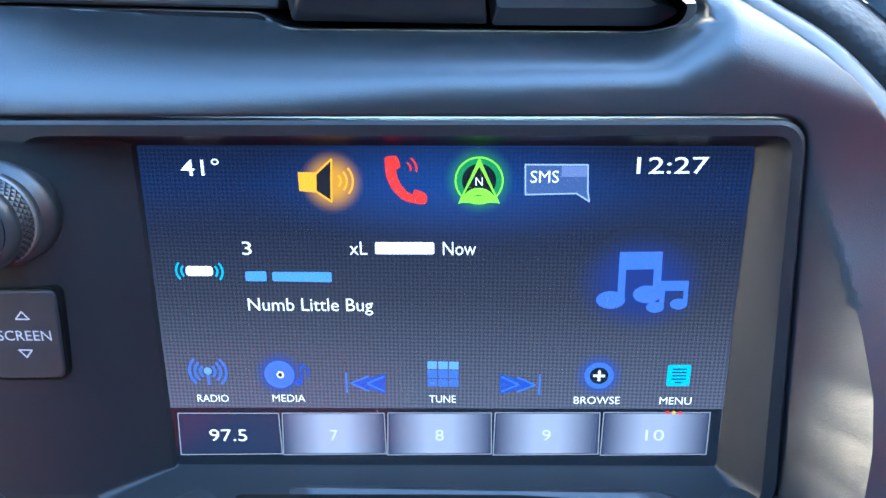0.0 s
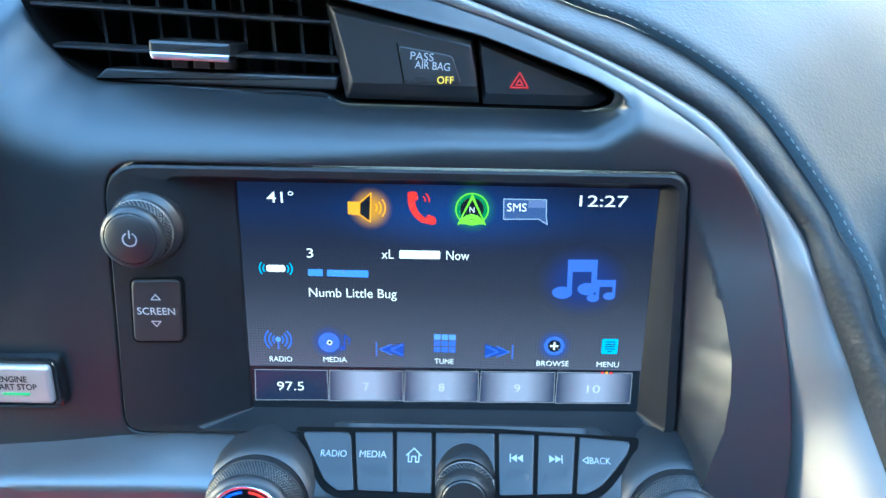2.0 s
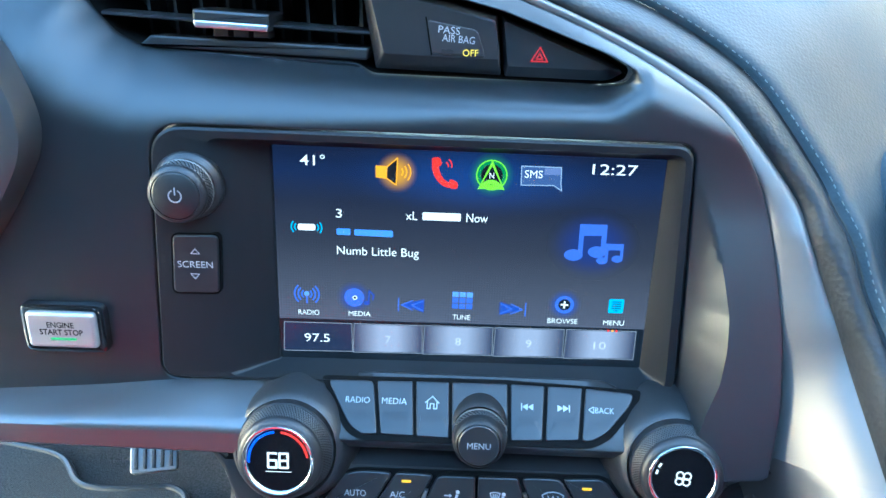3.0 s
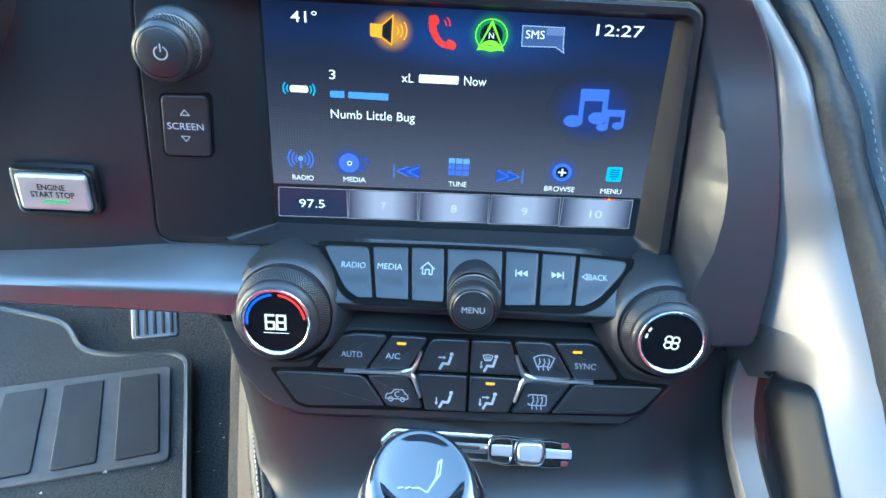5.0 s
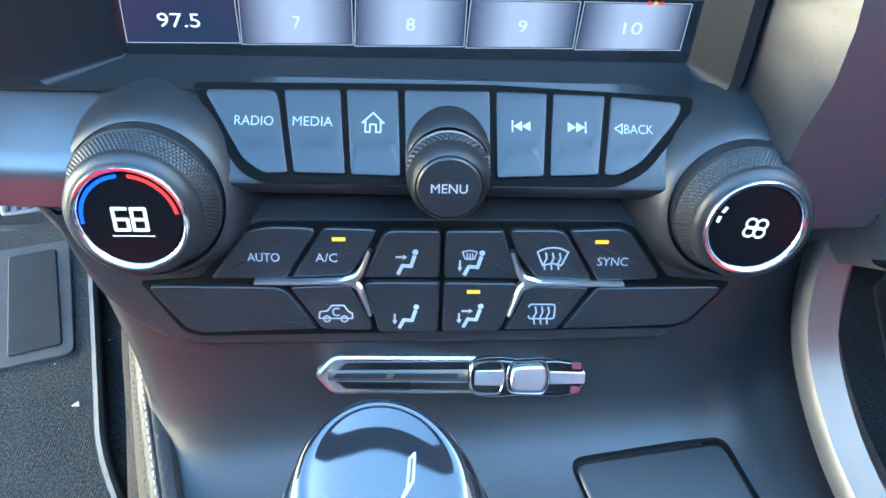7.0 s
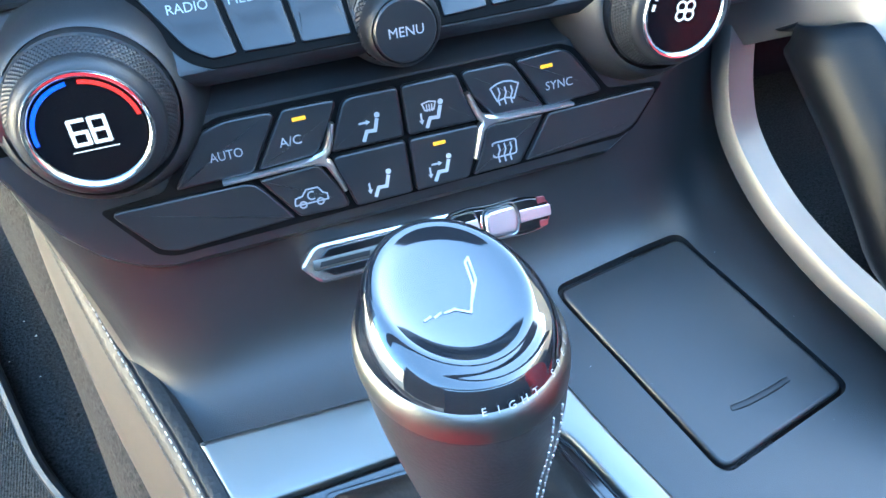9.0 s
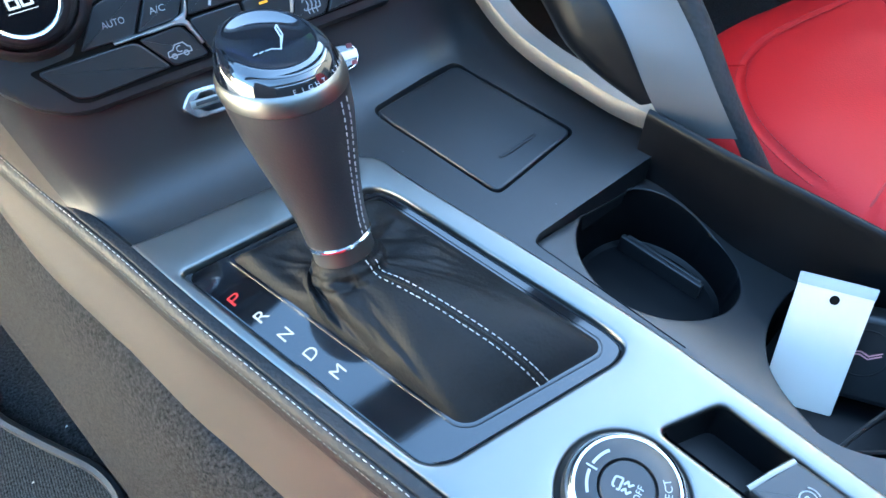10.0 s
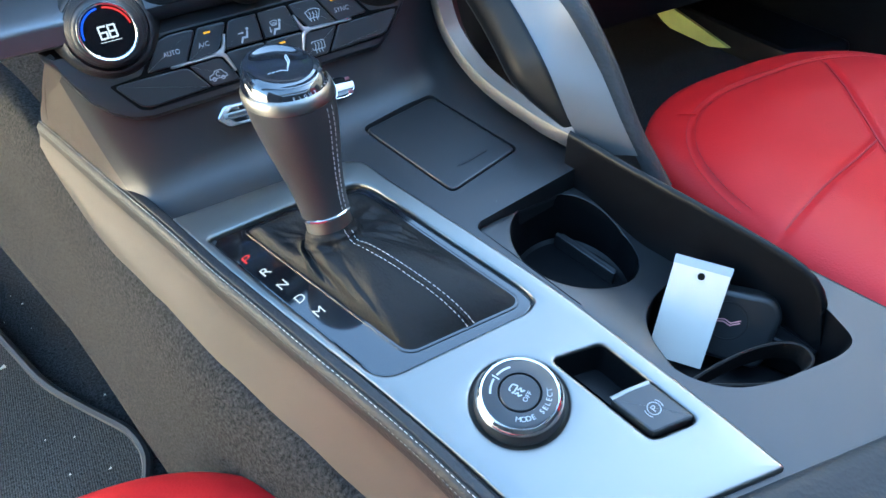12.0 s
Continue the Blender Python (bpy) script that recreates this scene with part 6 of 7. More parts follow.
tray_back = spline([(157.5, -83, 0), (146, -79.5, 0), (125, -79.5, 0), (105, -83, 0), (90, -90, 0), (80, -101, 0), (73, -117, 0), (68.5, -131, 0)], 5)
tray_front = [(65.5, -60), (66.4, 24.0), (71, 26.0), (136, 14.6), (152.4, 11.8)]
well_hole = [(x if x < 138 else 138 + (x - 138) * 0.72, y) for x, y in circle(*C1, 42, 64, 42.5)]
part("tray_floor", sheet(dense([(p.x, p.y) for p in tray_back] + tray_front, 6), [well_hole], 5, tray_depth, 3, edge=1.0), PLASTIC, cup, smooth=60)
part("step_wall", loft([[(x, y, 0.5), (x, y, -26)] for x, y in ((65.4, -60), (65.8, -20), (66.0, 23.6), (67.4, 25.8), (71, 26.3), (104, 20.6), (136, 14.9), (152.6, 12))]), PLASTIC_DARK, cup)
bm = bmesh.new()
rings(bm, [[(x, y, tray_depth(x, y) - 0.6) for x, y in well_hole], [(x, y, -30) for x, y in inset(well_hole, 0.6)], [(x, y, -60) for x, y in inset(well_hole, 2.2)], [(x, y, -62) for x, y in inset(well_hole, 5)]], False, True)
part("well", bm, WALL_BLACK, cup)
part("well_rib", prism(rounded([(130, 10), (133.5, 10), (133.5, -42), (130, -42)], 1, 2), -62, -50, 1), PLASTIC, cup, "raised rib in the well")
part("well_rib", prism(rounded([(135, 8), (137, 8), (137, -40), (135, -40)], 0.8, 2), -62, -53, 0.8), PLASTIC, cup)
outer = [(p.x, p.y) for p in tray_back] + rounded([(68, -132), (79, -152), (97, -165), (136, -181.5), (150.5, -183), (160, -160), (163, -140), (160.5, -100)], [6, 12, 12, 8, 7, 8, 14, 4], 4)[4:]
bm = bmesh.new()
rings(bm, [[(x, y, tray_depth(x, y) - 0.8 if y > -131 and x < 157.6 else -0.8) for x, y in outer], [(x, y, -56) for x, y in inset(outer, 2.4)], [(x, y, -60) for x, y in inset(outer, 6)]], False, True)
part("well", bm, WALL_BLACK, cup)
# upright wall, its rear end rounded over and leaning back
wp = spline([(150.4, 21.5, 0), (152.6, -20, 0), (156.2, -70, 0), (159.4, -112, 0), (160.2, -135, 0), (159.6, -148, 0), (158.6, -155, 0), (157.6, -159, 0), (157.2, -161, 0)], 6)
lo = []
for i, p in enumerate(wp):
    d = (wp[min(i + 1, len(wp) - 1)] - wp[max(i - 1, 0)]).normalized()
    q = Vector((-d.y, d.x, 0))
    h = interp(-p.y, [(-22, 27.5), (20, 25.4), (70, 24.2), (112, 22.2), (130, 21), (140, 19.6), (148, 16.6), (154, 12), (158, 6.5), (160, 2), (161, -3)])
    lean = 0.36 * smooth01((-120 - p.y) / 40)
    lo.append([tuple(p + q * a + Vector((0, -lean * (h - b), b))) for a, b in ((2.4, -58), (2.6, h - 5), (2.3, h - 2.0), (1.3, h - 0.5), (0, h), (-1.3, h - 0.5), (-2.3, h - 2.0), (-2.6, h - 5), (-2.4, -58))])
part("side_wall", rings(bmesh.new(), lo), WALL_BLACK, cup, "upright black wall with a rounded top edge", smooth=60)
part("wall_foot", prism(rounded([(157.4, -126), (158.6, -150), (155.4, -171), (149, -168), (143, -146), (146, -132)], [2, 6, 3, 3, 10, 8], 3), -58, -31, 2.0), WALL_BLACK, cup)

# ---- things in the rear well ----
A, Bp, Cp = Vector((131.5, -78.6, 3.6)), Vector((145.2, -109.2, 3.0)), Vector((103.6, -124.4, -43))
ex = (A - Bp).normalized()
ey = ((Bp - Cp) - ex * (Bp - Cp).dot(ex)).normalized()
TM = Matrix((-ex, ey, (-ex).cross(ey))).transposed().to_4x4()
TM.translation = ((A + Bp) / 2) / 1000
tag = thing("key_tag", CON @ TM, "blank white card key tag in a clear sleeve", "tag")
hw = (A - Bp).length / 2
hh = (Bp - Cp).length
part("card", prism(rounded([(-hw, -4.8), (hw, -4.8), (hw - 1.2, -hh), (-hw + 0.2, -hh)], 0.8, 2), -0.3, 0.3), PAPER, tag)
part("sleeve", prism(rounded([(-hw - 0.3, 0.2), (hw + 0.3, 0.2), (hw + 0.2, -5.2), (-hw - 0.2, -5.2)], 0.5, 2), -0.5, 0.5), FILM, tag, "clear sleeve edge")
part("hole", prism(circle(0.6, -9.4, 2.2, 20), -0.4, 0.42), GAP, tag)
KM = Matrix((-ex, ey, (-ex).cross(ey))).transposed().to_4x4() @ Matrix.Rotation(radians(10), 4, 'X')
KM.translation = (Vector((128.6, -122.5, -21)) - (-ex).cross(ey) * 10) / 1000
key = thing("key_fob", CON @ KM, "black car key fob with a round mark lying in the well", "key fob")
part("shell", prism(rounded([(-27, 17), (22, 21), (30, 12), (27, -26), (-22, -26)], [8, 8, 10, 8, 8], 5), -9, 4, 3.5, bseg=4), PLASTIC_FINE, key)
part("mark_ring", lathe([(12.6, 3.6), (12.4, 4.4), (11.6, 4.4), (11.4, 3.8), (0.01, 3.9)], 40, caps=(False, True)), PLASTIC_DARK, key)
part("mark", strokes([[(-7.5, -0.6), (-1.5, 1.0), (2.5, -0.6), (7.5, 2.4)], [(-7.5, -2.0), (-1.5, -0.6), (2.5, -2.2), (7.5, 0.8)]], 0.35, 4.45), shader("pale_red_mark", (0.6, 0.3, 0.32), 0.4, bump=0), key, "pale red and silver mark")
lp_ = spline([(72, -131, 0), (92, -136, 0), (112, -143, 0), (128, -152, 0), (136, -162, 0), (133, -171, 0), (122, -172, 0), (104, -164, 0), (88, -150, 0), (72, -133, 0)], 7)
lo = []
for i, p in enumerate(lp_):
    d = (lp_[min(i + 1, len(lp_) - 1)] - lp_[max(i - 1, 0)]).normalized()
    q = Vector((-d.y, d.x, 0))
    z = -9 - 0.03 * abs(p.x - 72)
    lo.append([tuple(p + q * a + Vector((0, 0, z + b))) for a, b in ((0.9, -16), (1.1, -8), (0.9, 0), (0, 0.5), (-0.9, 0), (-1.1, -8), (-0.9, -16))])
strap = thing("key_strap", CON, "looped black leather strap in the rear well", "strap")
part("loop", rings(bmesh.new(), lo), LEATHER_SOFT, strap)

# ---- armrest ----
arm = thing("armrest", CON, "black leather armrest lid with pale double stitching", "armrest")
AR = rounded([(-62, -142), (-13, -164.8), (58.6, -196.6), (122, -225), (195, -252), (200, -440), (-62, -440)], [6, 40, 40, 40, 20, 20, 20], 6)
part("lid", prism(AR, -60, 6.5, 9, bseg=5), LEATHER, arm)
sp_ = spline([(-40, -204, 6.7), (20, -230, 6.7), (90, -262, 6.7), (185, -300, 6.7)], 8)
part("stitching", stitches(sp_, 3.6, 1.6, 0.5), THREAD, arm, "pale stitching")
part("seam", tube([(p.x - 2, p.y - 6, p.z - 0.2) for p in sp_], 0.6, 6), LEATHER_SOFT, arm)
# ---- grab handle between console and dash ----
grab = thing("grab_handle", FAS, "satin silver passenger grab handle with dark inner faces", "grab handle")


def sweep(path, across, prof, bm=None):
    """Loft of a profile along a path; across gives the sideways direction, prof is (sideways, out)."""
    P = spline(path, 6)
    S = spline(across, 6)
    lo = []
    for i, p in enumerate(P):
        d = (P[min(i + 1, len(P) - 1)] - P[max(i - 1, 0)]).normalized()
        s = (S[i] - d * S[i].dot(d)).normalized()
        o = s.cross(d)
        lo.append([tuple(p + s * a + o * b) for a, b in prof])
    return rings(bm or bmesh.new(), lo)


def fa(u, v, w):
    return tuple(local(FAS, at(CON, u, v, w)))


lip_path = [(147, -95, 0), (146, -101, 6.5), fa(168, 166, 44), fa(164, 150, 26), fa(159, 122, 14), fa(155, 92, 10.5), fa(152, 60, 11.5), fa(150.5, 42, 12.5), fa(151.5, 29.5, 12.6), fa(154, 19.5, 11)]
PROF = [(-1, -7), (-1, 0.4), (0.2, 2.0), (2.4, 3.0), (6.0, 3.2), (9.4, 2.4), (11.2, 0.8), (11.8, -1.6), (11.4, -9), (0, -9)]
part("lower_lip", sweep(lip_path, [(1, 0, 0)] * 10, PROF), SATIN_TRIM, grab, "satin silver lower lip")
lp6 = spline(lip_path, 6)
part("inner_wall", loft([[(p.x + a, p.y + b, p.z + c) for a, b, c in ((11.0, 0.2, -2.6), (12.6, -1.5, -5.4), (17, -4.5, -9.5), (20.5, -6, -11), (22, -7, -12.6))] for p in lp6]), SATIN, grab, "satin grey inner wall")
part("inner_panel", loft([[(p.x + a, p.y + b, p.z + c) for a, b, c in ((21.5, -6.6, -13.4), (28, -10, -18), (35, -15, -26), (39, -22, -36))] for p in lp6]), PLASTIC, grab)
bar_l = spline([(158.8, -84, 71), (159.6, -93, 84), (161, -108, 106), (162, -130, 133), (168, -164, 156), (180, -184, 166)], 6)
bar_r = spline([(175.8, -77, 88), (178, -88, 106), (180.6, -100, 128), (188, -130, 154), (192, -158, 175), (197, -179, 189)], 6)


def bar_row(p, q):
    """Eight points across the bar, slightly crowned and turned down at the outer edge."""
    return [p.lerp(q, k / 8) + Vector((-0.35, 0.62, 0.70)) * (1.0 * math.sin(math.pi * k / 8)) for k in range(9)]


# one plate from the arch down to the top of the opening, running on into the bar
hole_top = spline([(147, -120, 7), (149, -113, 14), (151.5, -106.5, 22), (154.5, -98, 34), (156.5, -90, 46), (157.5, -82.5, 57), (158, -80.5, 64), (158.8, -84, 71)], 2)
lower = hole_top[:-1] + bar_row(bar_l[0], bar_r[0])
nh = len(hole_top) - 1
upper = []
for i in range(len(lower)):
    t = 0.72 * i / nh if i <= nh else 0.72 + 0.28 * (i - nh) / 8
    k = min(11, int(t * 12))
    upper.append(arch_end[k].lerp(arch_end[k + 1], t * 12 - k))
bm = bmesh.new()
grid = [[bm.verts.new(p.lerp(q, j / 8) + Vector((-1.6, 0.4, 1.0)) * math.sin(math.pi * j / 8) ** 2 * max(0, 1 - i / nh)) for i, (p, q) in enumerate(zip(upper, lower))] for j in range(9)]
bar_v = [grid[-1][nh:]] + [[bm.verts.new(p) for p in bar_row(bar_l[i], bar_r[i])] for i in range(1, len(bar_l))]
roll_v = [grid[-1][:nh + 1]]
for dx, dy, dz in ((0.6, -0.9, -0.3), (1.6, -1.6, -1.0), (3.2, -2.0, -2.6), (6.0, -1.6, -6.0), (9.5, -0.5, -12)):
    roll_v.append([bm.verts.new(p + Vector((dx, dy, dz)) * (1 - 0.55 * i / nh)) for i, p in enumerate(hole_top)])
for g in (grid, bar_v, roll_v):
    for r0, r1 in zip(g, g[1:]):
        for i in range(len(r0) - 1):
            bm.faces.new((r0[i], r0[i + 1], r1[i + 1], r1[i]))
bmesh.ops.recalc_face_normals(bm, faces=bm.faces)
soft_v = [v for r in grid[2:] for v in r[nh + 1:-1]] + [v for r in bar_v[1:20] for v in r[1:-1]] + [v for r in grid[2:-1] for v in r[2:nh + 1]]
for _ in range(70):
    bmesh.ops.smooth_vert(bm, verts=soft_v, factor=0.5, use_axis_x=True, use_axis_y=True, use_axis_z=True)
part("plate", bm, SATIN_TRIM, grab, "satin silver plate running into the bar", smooth=70)
rows = []
for k, p in enumerate(hole_top[-7:-1] + bar_l[:25]):
    g = (0.45 + 0.55 * smooth01(k / 8)) * (1 - 0.93 * smooth01((k - 24) / 8))
    rows.append([tuple(p + Vector(o) * g) for o in ((0, 0.7, 0.5), (-1.2, 0.4, -0.4), (-2.6, -0.8, -2.2), (-6, -3, -6), (-10, -5.4, -11), (-13, -8, -17), (-13.4, -11, -24), (-10, -14, -32), (0, -17, -40))])
part("bar_inner", loft(rows), WALL_BLACK, grab, "dull black inner face", smooth=80)

# ---- seats ----
def oval(a, hx, hy, ex):
    c, q = math.cos(a), math.sin(a)
    r = (abs(c) ** ex + abs(q) ** ex) ** (-1 / ex)
    return hx * r * c, hy * r * q


def groove(x, y, lines, wide):
    d = 1e9
    for a, b in lines:
        ab = b - a
        k = max(0, min(1, (Vector((x, y)) - a).dot(ab) / ab.length_squared))
        d = min(d, (Vector((x, y)) - a - ab * k).length)
    return math.exp(-(d / wide) ** 2)


def oval_norm(x, y, hx, hy, ex):
    return ((abs(x) / hx) ** ex + (abs(y) / hy) ** ex) ** (1 / ex)


def cushion_height(rho, h, bolster):
    return -h + h * (1 - min(1, rho) ** 7) ** 0.42 - 9 * smooth01((0.62 - rho) / 0.5) * bolster


def cushion(hx, hy, ex, h, lines, bolster, n=380, m=190):
    """Seat cushion: full rounded edge, raised bolster round a flatter middle, sewn grooves."""
    lo = []
    for j in range(m + 1):
        t = j / m
        rho = 1 - t ** 1.35
        ring = []
        for i in range(n):
            x, y = oval(2 * math.pi * i / n, hx, hy, ex)
            x, y = x * max(rho, 0.003), y * max(rho, 0.003)
            z = cushion_height(rho, h, bolster)
            z -= 3.6 * groove(x, y, lines, 4.0) + 2.0 * math.exp(-((((x / (hx * 0.93)) ** 2 + 1e-9) ** (ex / 2) + ((y / (hy * 0.78)) ** 2 + 1e-9) ** (ex / 2)) ** (1 / ex) - 1) ** 2 / 0.016 ** 2) * smooth01((y - 40) / 60)
            z += 1.2 * noise.noise(Vector((x * 0.02, y * 0.02, hx)))
            ring.append((x, y, z))
        lo.append(ring)
    lo.insert(0, [(x * 0.9, y * 0.9, -h - 60) for x, y, z in lo[0]])
    return rings(bmesh.new(), lo, True, True)


# deep red of the stitches, also of the shade drawn into the creases
RED_THREAD_AND_SHADE = shader("red_thread_and_crease_shade", (0.3, 0.012, 0.016), 0.7, bump=0)


def seat(m, label, hx, hy, ex, lines, seam, back=True):
    t = thing("car_seat", m, label, "car seat", "front seats")
    cush = part("cushion", cushion(hx, hy, ex, 46, lines, 1.0), RED, t, "red leather cushion with sewn creases", smooth=70)
    for rr in (0.985, 1.02):
        ring = [oval(math.pi * (0.08 + 0.84 * i / 90), hx * 0.93 * rr, hy * 0.78 * rr, ex) for i in range(91)]
        path = []
        for x, y in ring:
            rho = ((abs(x) / hx) ** ex + (abs(y) / hy) ** ex) ** (1 / ex)
            path.append((x, y, -46 + 46 * (1 - min(0.999, rho) ** 7) ** 0.42 + 0.1))
        part("stitching", stitches(path, 3.4, 1.4, 0.42), RED_THREAD_AND_SHADE, cush)
    # thin tubes sunk in the grooves; their darker red paints the crease shade
    for a, b in lines:
        run = [a.lerp(b, k / 24) for k in range(25)]
        run = [p for p in run if oval_norm(p.x, p.y, hx, hy, ex) < 0.9]
        part("crease_shade", tube([(p.x, p.y, cushion_height(oval_norm(p.x, p.y, hx, hy, ex), 46, 1.0) - 3.0 + 1.2 * noise.noise(Vector((p.x * 0.02, p.y * 0.02, hx)))) for p in run], 1.0, 6), RED_THREAD_AND_SHADE, cush)
    part("seam", tube([(x, y, -46 + 46 * (1 - min(0.999, r_) ** 7) ** 0.42 + 0.2) for x, y, r_ in seam], 0.9, 6), RED, cush)
    part("base", prism(rounded([(-hx * 0.8, hy * 0.8), (hx * 0.8, hy * 0.8), (hx * 0.8, -hy * 0.9), (-hx * 0.8, -hy * 0.9)], 40, 5), -165, -90, 12), PLASTIC_DARK, t)
    if not back:
        return t
    lo = []
    for z, wd, dp, y in ((-30, 0.86, 1.0, 0), (60, 1.0, 1.0, -8), (180, 1.04, 0.95, -26), (320, 1.0, 0.9, -52), (430, 0.86, 0.8, -76), (500, 0.62, 0.72, -90), (560, 0.56, 0.66, -100), (610, 0.44, 0.5, -108), (628, 0.2, 0.25, -110)):
        lo.append([(hx * wd * px_, -hy * 0.9 + y + 70 * dp * py_, z) for px_, py_ in (oval(2 * math.pi * i / 40, 1, 1, 3.0) for i in range(40))])
    part("backrest", rings(bmesh.new(), lo), RED, t, "red leather backrest with moulded headrest", smooth=70)
    return t


V2 = Vector
seat(Matrix.Translation((0.592, 0.0, 0.426)), "red leather passenger seat with stitched bolster and creased middle", 225, 294, 2.8,
     [(V2((-240, 14)), V2((-12, 76))), (V2((-12, 76)), V2((80, 214))), (V2((-12, 76)), V2((-95, -50)))],
     [(-133 - 2 * k, 203 + 4.5 * k, 0.79 + 0.026 * k) for k in range(8)])
seat(Matrix.Translation((-0.258, -0.194, 0.41)), "red leather driver seat beside the console", 225, 294, 3.1,
     [(V2((-200, 20)), V2((12, 76))), (V2((12, 76)), V2((-62, 186)))],
     [(112 + 2.0 * k, 196 + 5 * k, 0.79 + 0.026 * k) for k in range(8)], back=False)

# ---- floor, mat, pedal ----
FLOOR = 0.25


def terrain(x0, x1, y0, y1, nx, ny, f):
    return loft([[(x0 + (x1 - x0) * i / nx, y0 + (y1 - y0) * j / ny, f(x0 + (x1 - x0) * i / nx, y0 + (y1 - y0) * j / ny)) for i in range(nx + 1)] for j in range(ny + 1)])


def floor_z(x, y):
    p = CON.inverted() @ Vector((x / 1000, y / 1000, 0.40))
    u, v = p.x * 1000, p.y * 1000
    z = FLOOR * 1000 + 240 * smooth01((y - 690) / 330)
    rt = smooth01((u - 190) / 60)
    z = z * (1 - rt) + FLOOR * 1000 * rt
    return z + 1.2 * noise.noise(Vector((x * 0.02, y * 0.02, 0)))


fl_ob = solo("floor", terrain(-1000, 1100, -700, 1000, 210, 170, floor_z), CARPET, IDN, "dark grey carpeted car floor and tunnel", "floor", kind="structure", smooth=80)
rows = []
for i in range(61):
    v = -300 + 960 * i / 60
    e = interp(v, [(-300, -86), (8, -91), (93, -98), (253, -91), (345, -86), (425, -83), (700, -90)])
    h = interp(v, [(93, 0), (253, 14), (345, 36), (425, 44), (700, 40)])
    r = [(e + 16, v, h - 66), (e + 4, v, h - 60.5), (e - 6, v, h - 63), (e - 18, v, h * 0.9 - 80), (e - 29, v, h * 0.7 - 112), (e - 39, v, h * 0.4 - 150), (e - 51, v, h * 0.2 - 195), (e - 64, v, -236), (e - 72, v, -266), (e - 74, v, -320)]
    rows.append([tuple(Vector(q) + Vector((0, 0, 1.5 * noise.noise(Vector((q.x * 0.03, q.y * 0.03, 1)))))) for q in spline(r, 4)])
solo("tunnel", loft(rows), CARPET, CON, "dark grey carpet over the transmission tunnel", "carpet", kind="structure", smooth=80)
fm = thing("floor_mat", IDN, "dark ribbed driver floor mat with bound edge and heel pad", "floor mat")
MATP = [(-344, 642), (-322, 628), (-296, 552), (-252, 420), (-231, 356), (-201, 305), (-166, 250), (-158, 214), (-200, 60), (-640, 40), (-640, 720), (-506, 692), (-458, 632), (-406, 629)]
mo = rounded(MATP, 30, 5)
part("carpet_top", prism(mo, 252, 258), MAT_CARPET, fm)
me_ = [(x, y, 257) for x, y in mo]
part("binding", tube(me_ + [me_[0]], 5, 8), RUBBER, fm, "black bound edge")
SCUFF = shader("scuffed_rubber", (0.042, 0.042, 0.043), 0.65, vary=0.6, grain=700, bump=0.4, blotch=60)
hp = part("heel_pad", prism(rounded([(-338, 614), (-283, 458), (-600, 350), (-655, 508)], 10, 4), 257, 260.5, 1.5), SCUFF, fm, "scuffed black rubber heel pad")
for k in range(5):
    q = [(-388, 582), (-346, 597), (-297, 467), (-339, 451)]
    part("pad_panel", prism(rounded([(x - 59 * k, y - 20 * k) for x, y in q], 4, 3), 259.5, 262, 1.2), MAT, hp)
crumb = bmesh.new()
rnd = random.Random(5)
for k in range(46):
    x, y = rnd.uniform(-420, -170), rnd.uniform(60, 520)
    s = rnd.uniform(0.5, 1.5) * (2.2 if k % 17 == 0 else 1)
    z = max(259, floor_z(x, y) + 0.6)
    prism([(x - s, y - s * 0.6), (x + s, y - s * 0.4), (x + s * 0.5, y + s)], z, z + s * 0.7, 0, crumb)
part("crumbs", crumb, shader("crumb", (0.5, 0.47, 0.42), 0.9, vary=0.5, bump=0), fm, "pale grit and crumbs")["kind"] = "stuff"
PM = plane((-0.281, 0.470, 0.418), (0.96, 0.26, 0), (0.1, -0.75, 0.66))
ped = thing("accelerator_pedal", PM, "steel accelerator pedal with rubber ribs", "pedal")
part("plate", prism(rounded([(-22, 40), (22, 40), (22, -6), (-22, -6)], 5, 4), -5, 0, 1.5), PEDAL, ped)
for k in range(5):
    x = -16 + 8 * k
    part("rib", prism([(x - 1.6, 36), (x + 1.6, 36), (x + 1.6, -2), (x - 1.6, -2)], -1, 1.6, 0.6), RUBBER, ped)
part("arm", tube([(0, 40, -4), (0, 90, -30), (0, 160, -60)], 7, 8), PLASTIC_DARK, ped)

# ---- vent at the passenger side ----
pv = thing("passenger_vent", FAS @ Matrix.Translation((0.238, 0.010, 0.004)) @ Matrix.Rotation(radians(20), 4, 'Y'), "round passenger air vent with dark slats in a leather pad", "air vent")
po = [oval(2 * math.pi * i / 64, 48, 52, 2.3) for i in range(64)]
pi_ = [(x + 6, y - 6) for x, y in (oval(2 * math.pi * i / 64, 36, 42, 2.3) for i in range(64))]
bm = bmesh.new()
rings(bm, [[(x, y, -60) for x, y in po], [(x, y, 2) for x, y in po], [(x, y, 6) for x, y in inset(po, 2)], [(x, y, 8) for x, y in inset(po, 5)], [(x, y, 8.5) for x, y in inset(pi_, -2)], [(x, y, 7) for x, y in pi_], [(x, y, -20) for x, y in inset(pi_, 1)]], True, True)
part("pad", bm, LEATHER_DASH, pv, "grey-black leather pad")
part("rim", tube([(x, y, 8.2) for x, y in pi_ + pi_[:1]], 0.9, 6), SATIN, pv, "thin satin rim")
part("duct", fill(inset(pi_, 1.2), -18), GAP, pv)
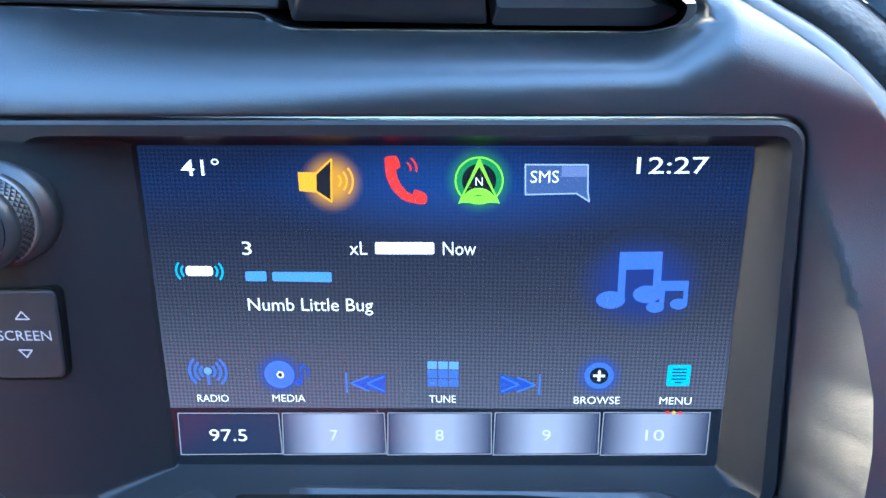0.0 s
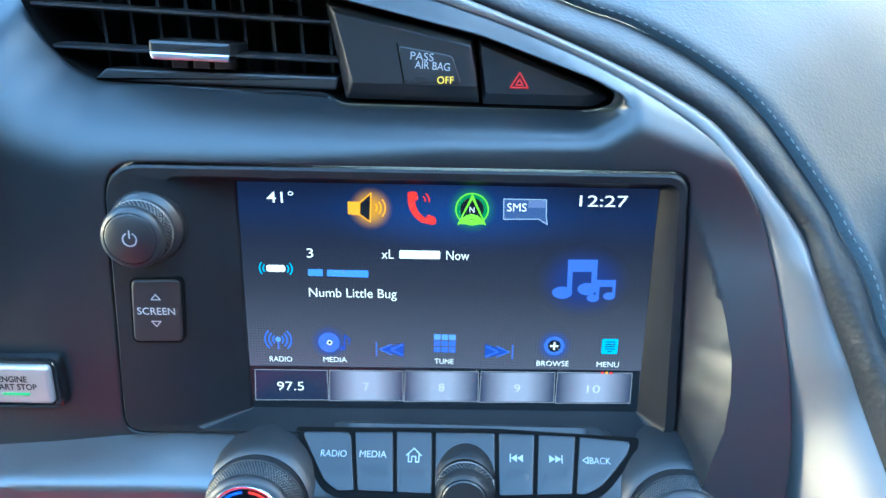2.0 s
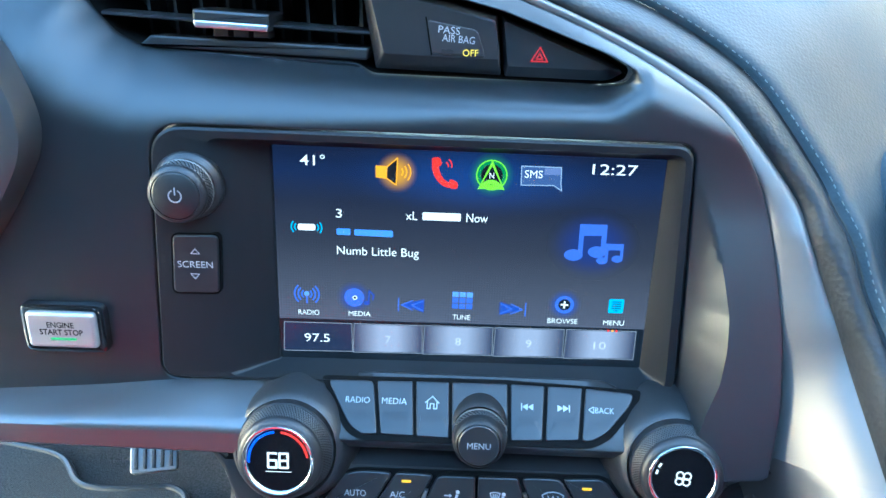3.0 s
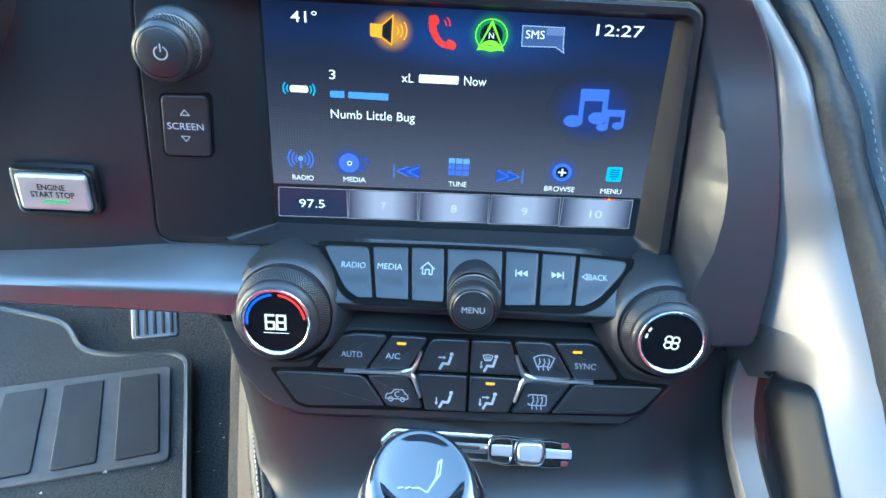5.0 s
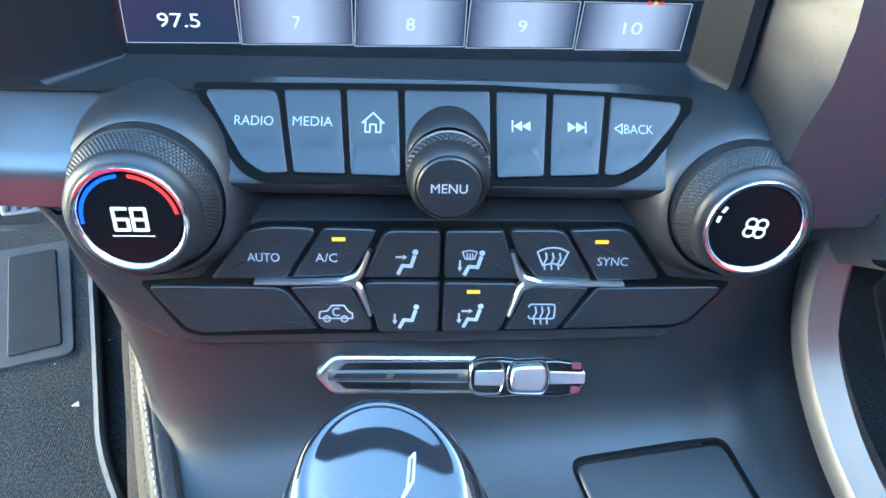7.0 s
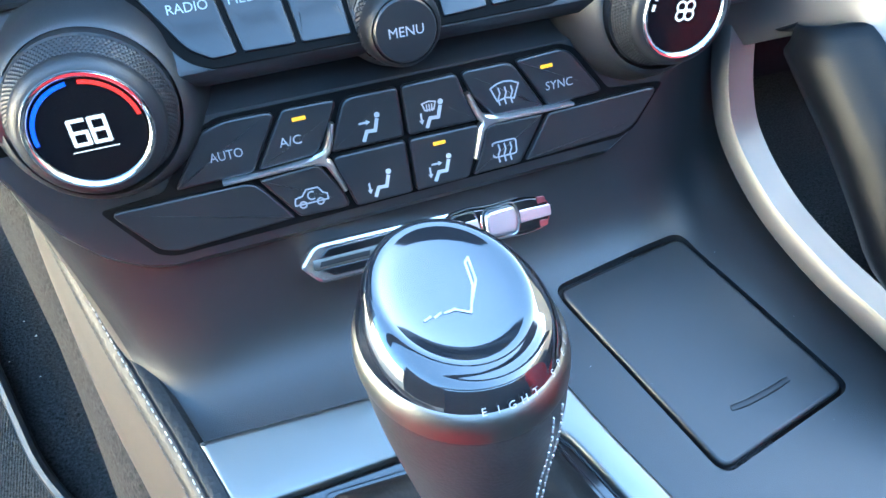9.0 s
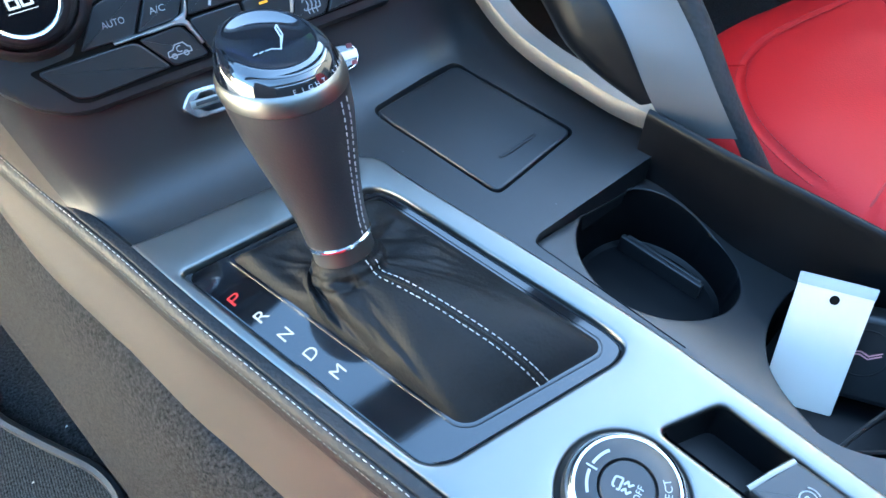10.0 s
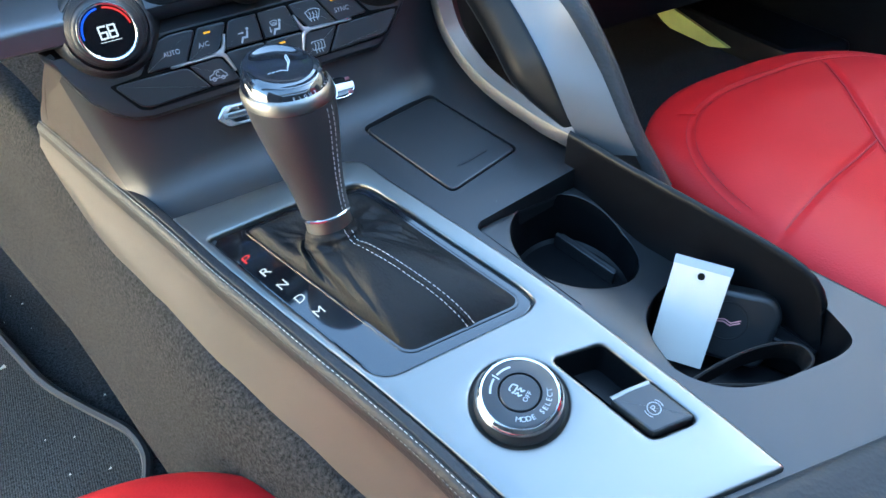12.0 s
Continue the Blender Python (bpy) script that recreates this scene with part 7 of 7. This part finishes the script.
for k in range(6):
    y = 22 - 12 * k
    hw_ = 36 * max(0.2, 1 - abs((y + 6) / 42) ** 2.3) ** (1 / 2.3) - 2
    bm = bmesh.new()
    rings(bm, [[(x, y + a, b) for a, b in ((-1, 3), (0.6, 4), (5.2, -10), (3.6, -11))] for x in (6 - hw_, 6 + hw_)])
    part("slat", bm, PLASTIC_FINE, pv)

# ---- cabin shell and outside ----
def slab(name, pts, z0, z1, mat, label, category="wall"):
    return solo(name, prism(pts, z0, z1), mat, IDN, label, category, kind="structure")


slab("ceiling", [(-780, -640), (1200, -640), (1200, -500), (-780, -500)], 1190, 1230, HEADLINER, "grey fabric car headliner behind the open roof panel", "ceiling")
slab("windscreen_header", [(-780, 100), (1200, 100), (1200, 170), (-780, 170)], 1180, 1225, LINING, "dark windscreen header", "trim")
# unseen wall, made roof-high to keep light from behind off the dash
slab("wall_rear", [(-780, -840), (1200, -840), (1200, -800), (-780, -800)], 100, 1190, LINING, "grey cabin rear wall")
# unseen panel, run well forward to cut the light from the left
slab("wall_left", [(-780, -800), (-740, -800), (-740, -100), (-780, -100)], 360, 1230, LINING, "grey door pillar and quarter panel on the driver side")
# unseen panel that cuts the light from behind on the right
slab("wall_right", [(1160, -800), (1200, -800), (1200, -200), (1160, -200)], 760, 1230, LINING, "grey door pillar and quarter panel on the passenger side")
slab("wall_front", [(-780, 960), (1250, 960), (1250, 1000), (-780, 1000)], 100, 830, PLASTIC_DARK, "black bulkhead under the windscreen")
slab("dash_pad_left", [(-780, 300), (-120, 300), (-120, 960), (-780, 960)], 820, 850, LEATHER_DASH, "black dashboard top on the driver side", "dashboard")
gb = thing("glove_box", IDN, "black passenger side lower dash with glove box", "glove box")
part("body", prism(rounded([(330, 420), (1025, 420), (1025, 950), (330, 950)], 30, 4), 430, 760, 20), WALL_BLACK, gb)
part("lid", prism(rounded([(420, 412), (960, 412), (960, 424), (420, 424)], 4, 2), 500, 690, 3), WALL_BLACK, gb)
pdoor = thing("passenger_door", IDN, "black passenger door with armrest and a pale sill patch", "car door")
part("panel", prism([(1030, -760), (1080, -760), (1080, 960), (1030, 960)], 160, 790), WALL_BLACK, pdoor)
part("armrest", prism(rounded([(970, -400), (1030, -420), (1030, 420), (985, 380)], 20, 4), 520, 590, 14), WALL_BLACK, pdoor)
# block added to the door only to hold the sunlit patch
pocket = part("patch_carrier", prism(rounded([(905, 430), (1030, 400), (1030, 930), (905, 900)], 20, 4), 150, 292, 10), WALL_BLACK, pdoor, "black map pocket")
# added panel whose pale lime colour stands for a patch of sunlight
lit_patch = part("sunlit_patch", rings(bmesh.new(), [[(x, y, z) for y, z in ((762, 286), (715, 291), (669, 285), (600, 273), (541, 262), (585, 249), (644, 238), (700, 256))] for x in (898, 904)]), shader("painted_sunlight", (0.5, 0.56, 0.2), 0.5, vary=0.15, bump=0.1), pocket, "pale yellow-green flap")
solo("sill_driver", prism([(-780, -760), (-700, -760), (-700, 960), (-780, 960)], 100, 285), PLASTIC_DARK, IDN, "black door sill on the driver side", "door sill", kind="structure")
ASPH = shader("concrete", (0.5, 0.43, 0.34), 0.9, vary=0.3, grain=300, bump=0.5, blotch=3)
solo("ground", fill([(-60000, -60000), (60000, -60000), (60000, 60000), (-60000, 60000)], 0), ASPH, IDN, "sunlit pale concrete ground", "ground", kind="structure")
STUCCO = shader("beige_render", (0.5, 0.41, 0.31), 0.9, vary=0.15, grain=60, bump=0.4, blotch=1.2)
# wall out of view, added to bounce warm sunlight in from the left
slab("wall_warm_reflector", [(-8200, -16000), (-8000, -16000), (-8000, 16000), (-8200, 16000)], 0, 3200, STUCCO, "sunlit beige rendered wall across the yard")
# wall out of view, added so that its shadow covers the car
slab("wall_sun_blocker", [(2700, -16000), (2900, -16000), (2900, 16000), (2700, 16000)], 0, 3300, STUCCO, "shaded beige rendered wall beside the car")
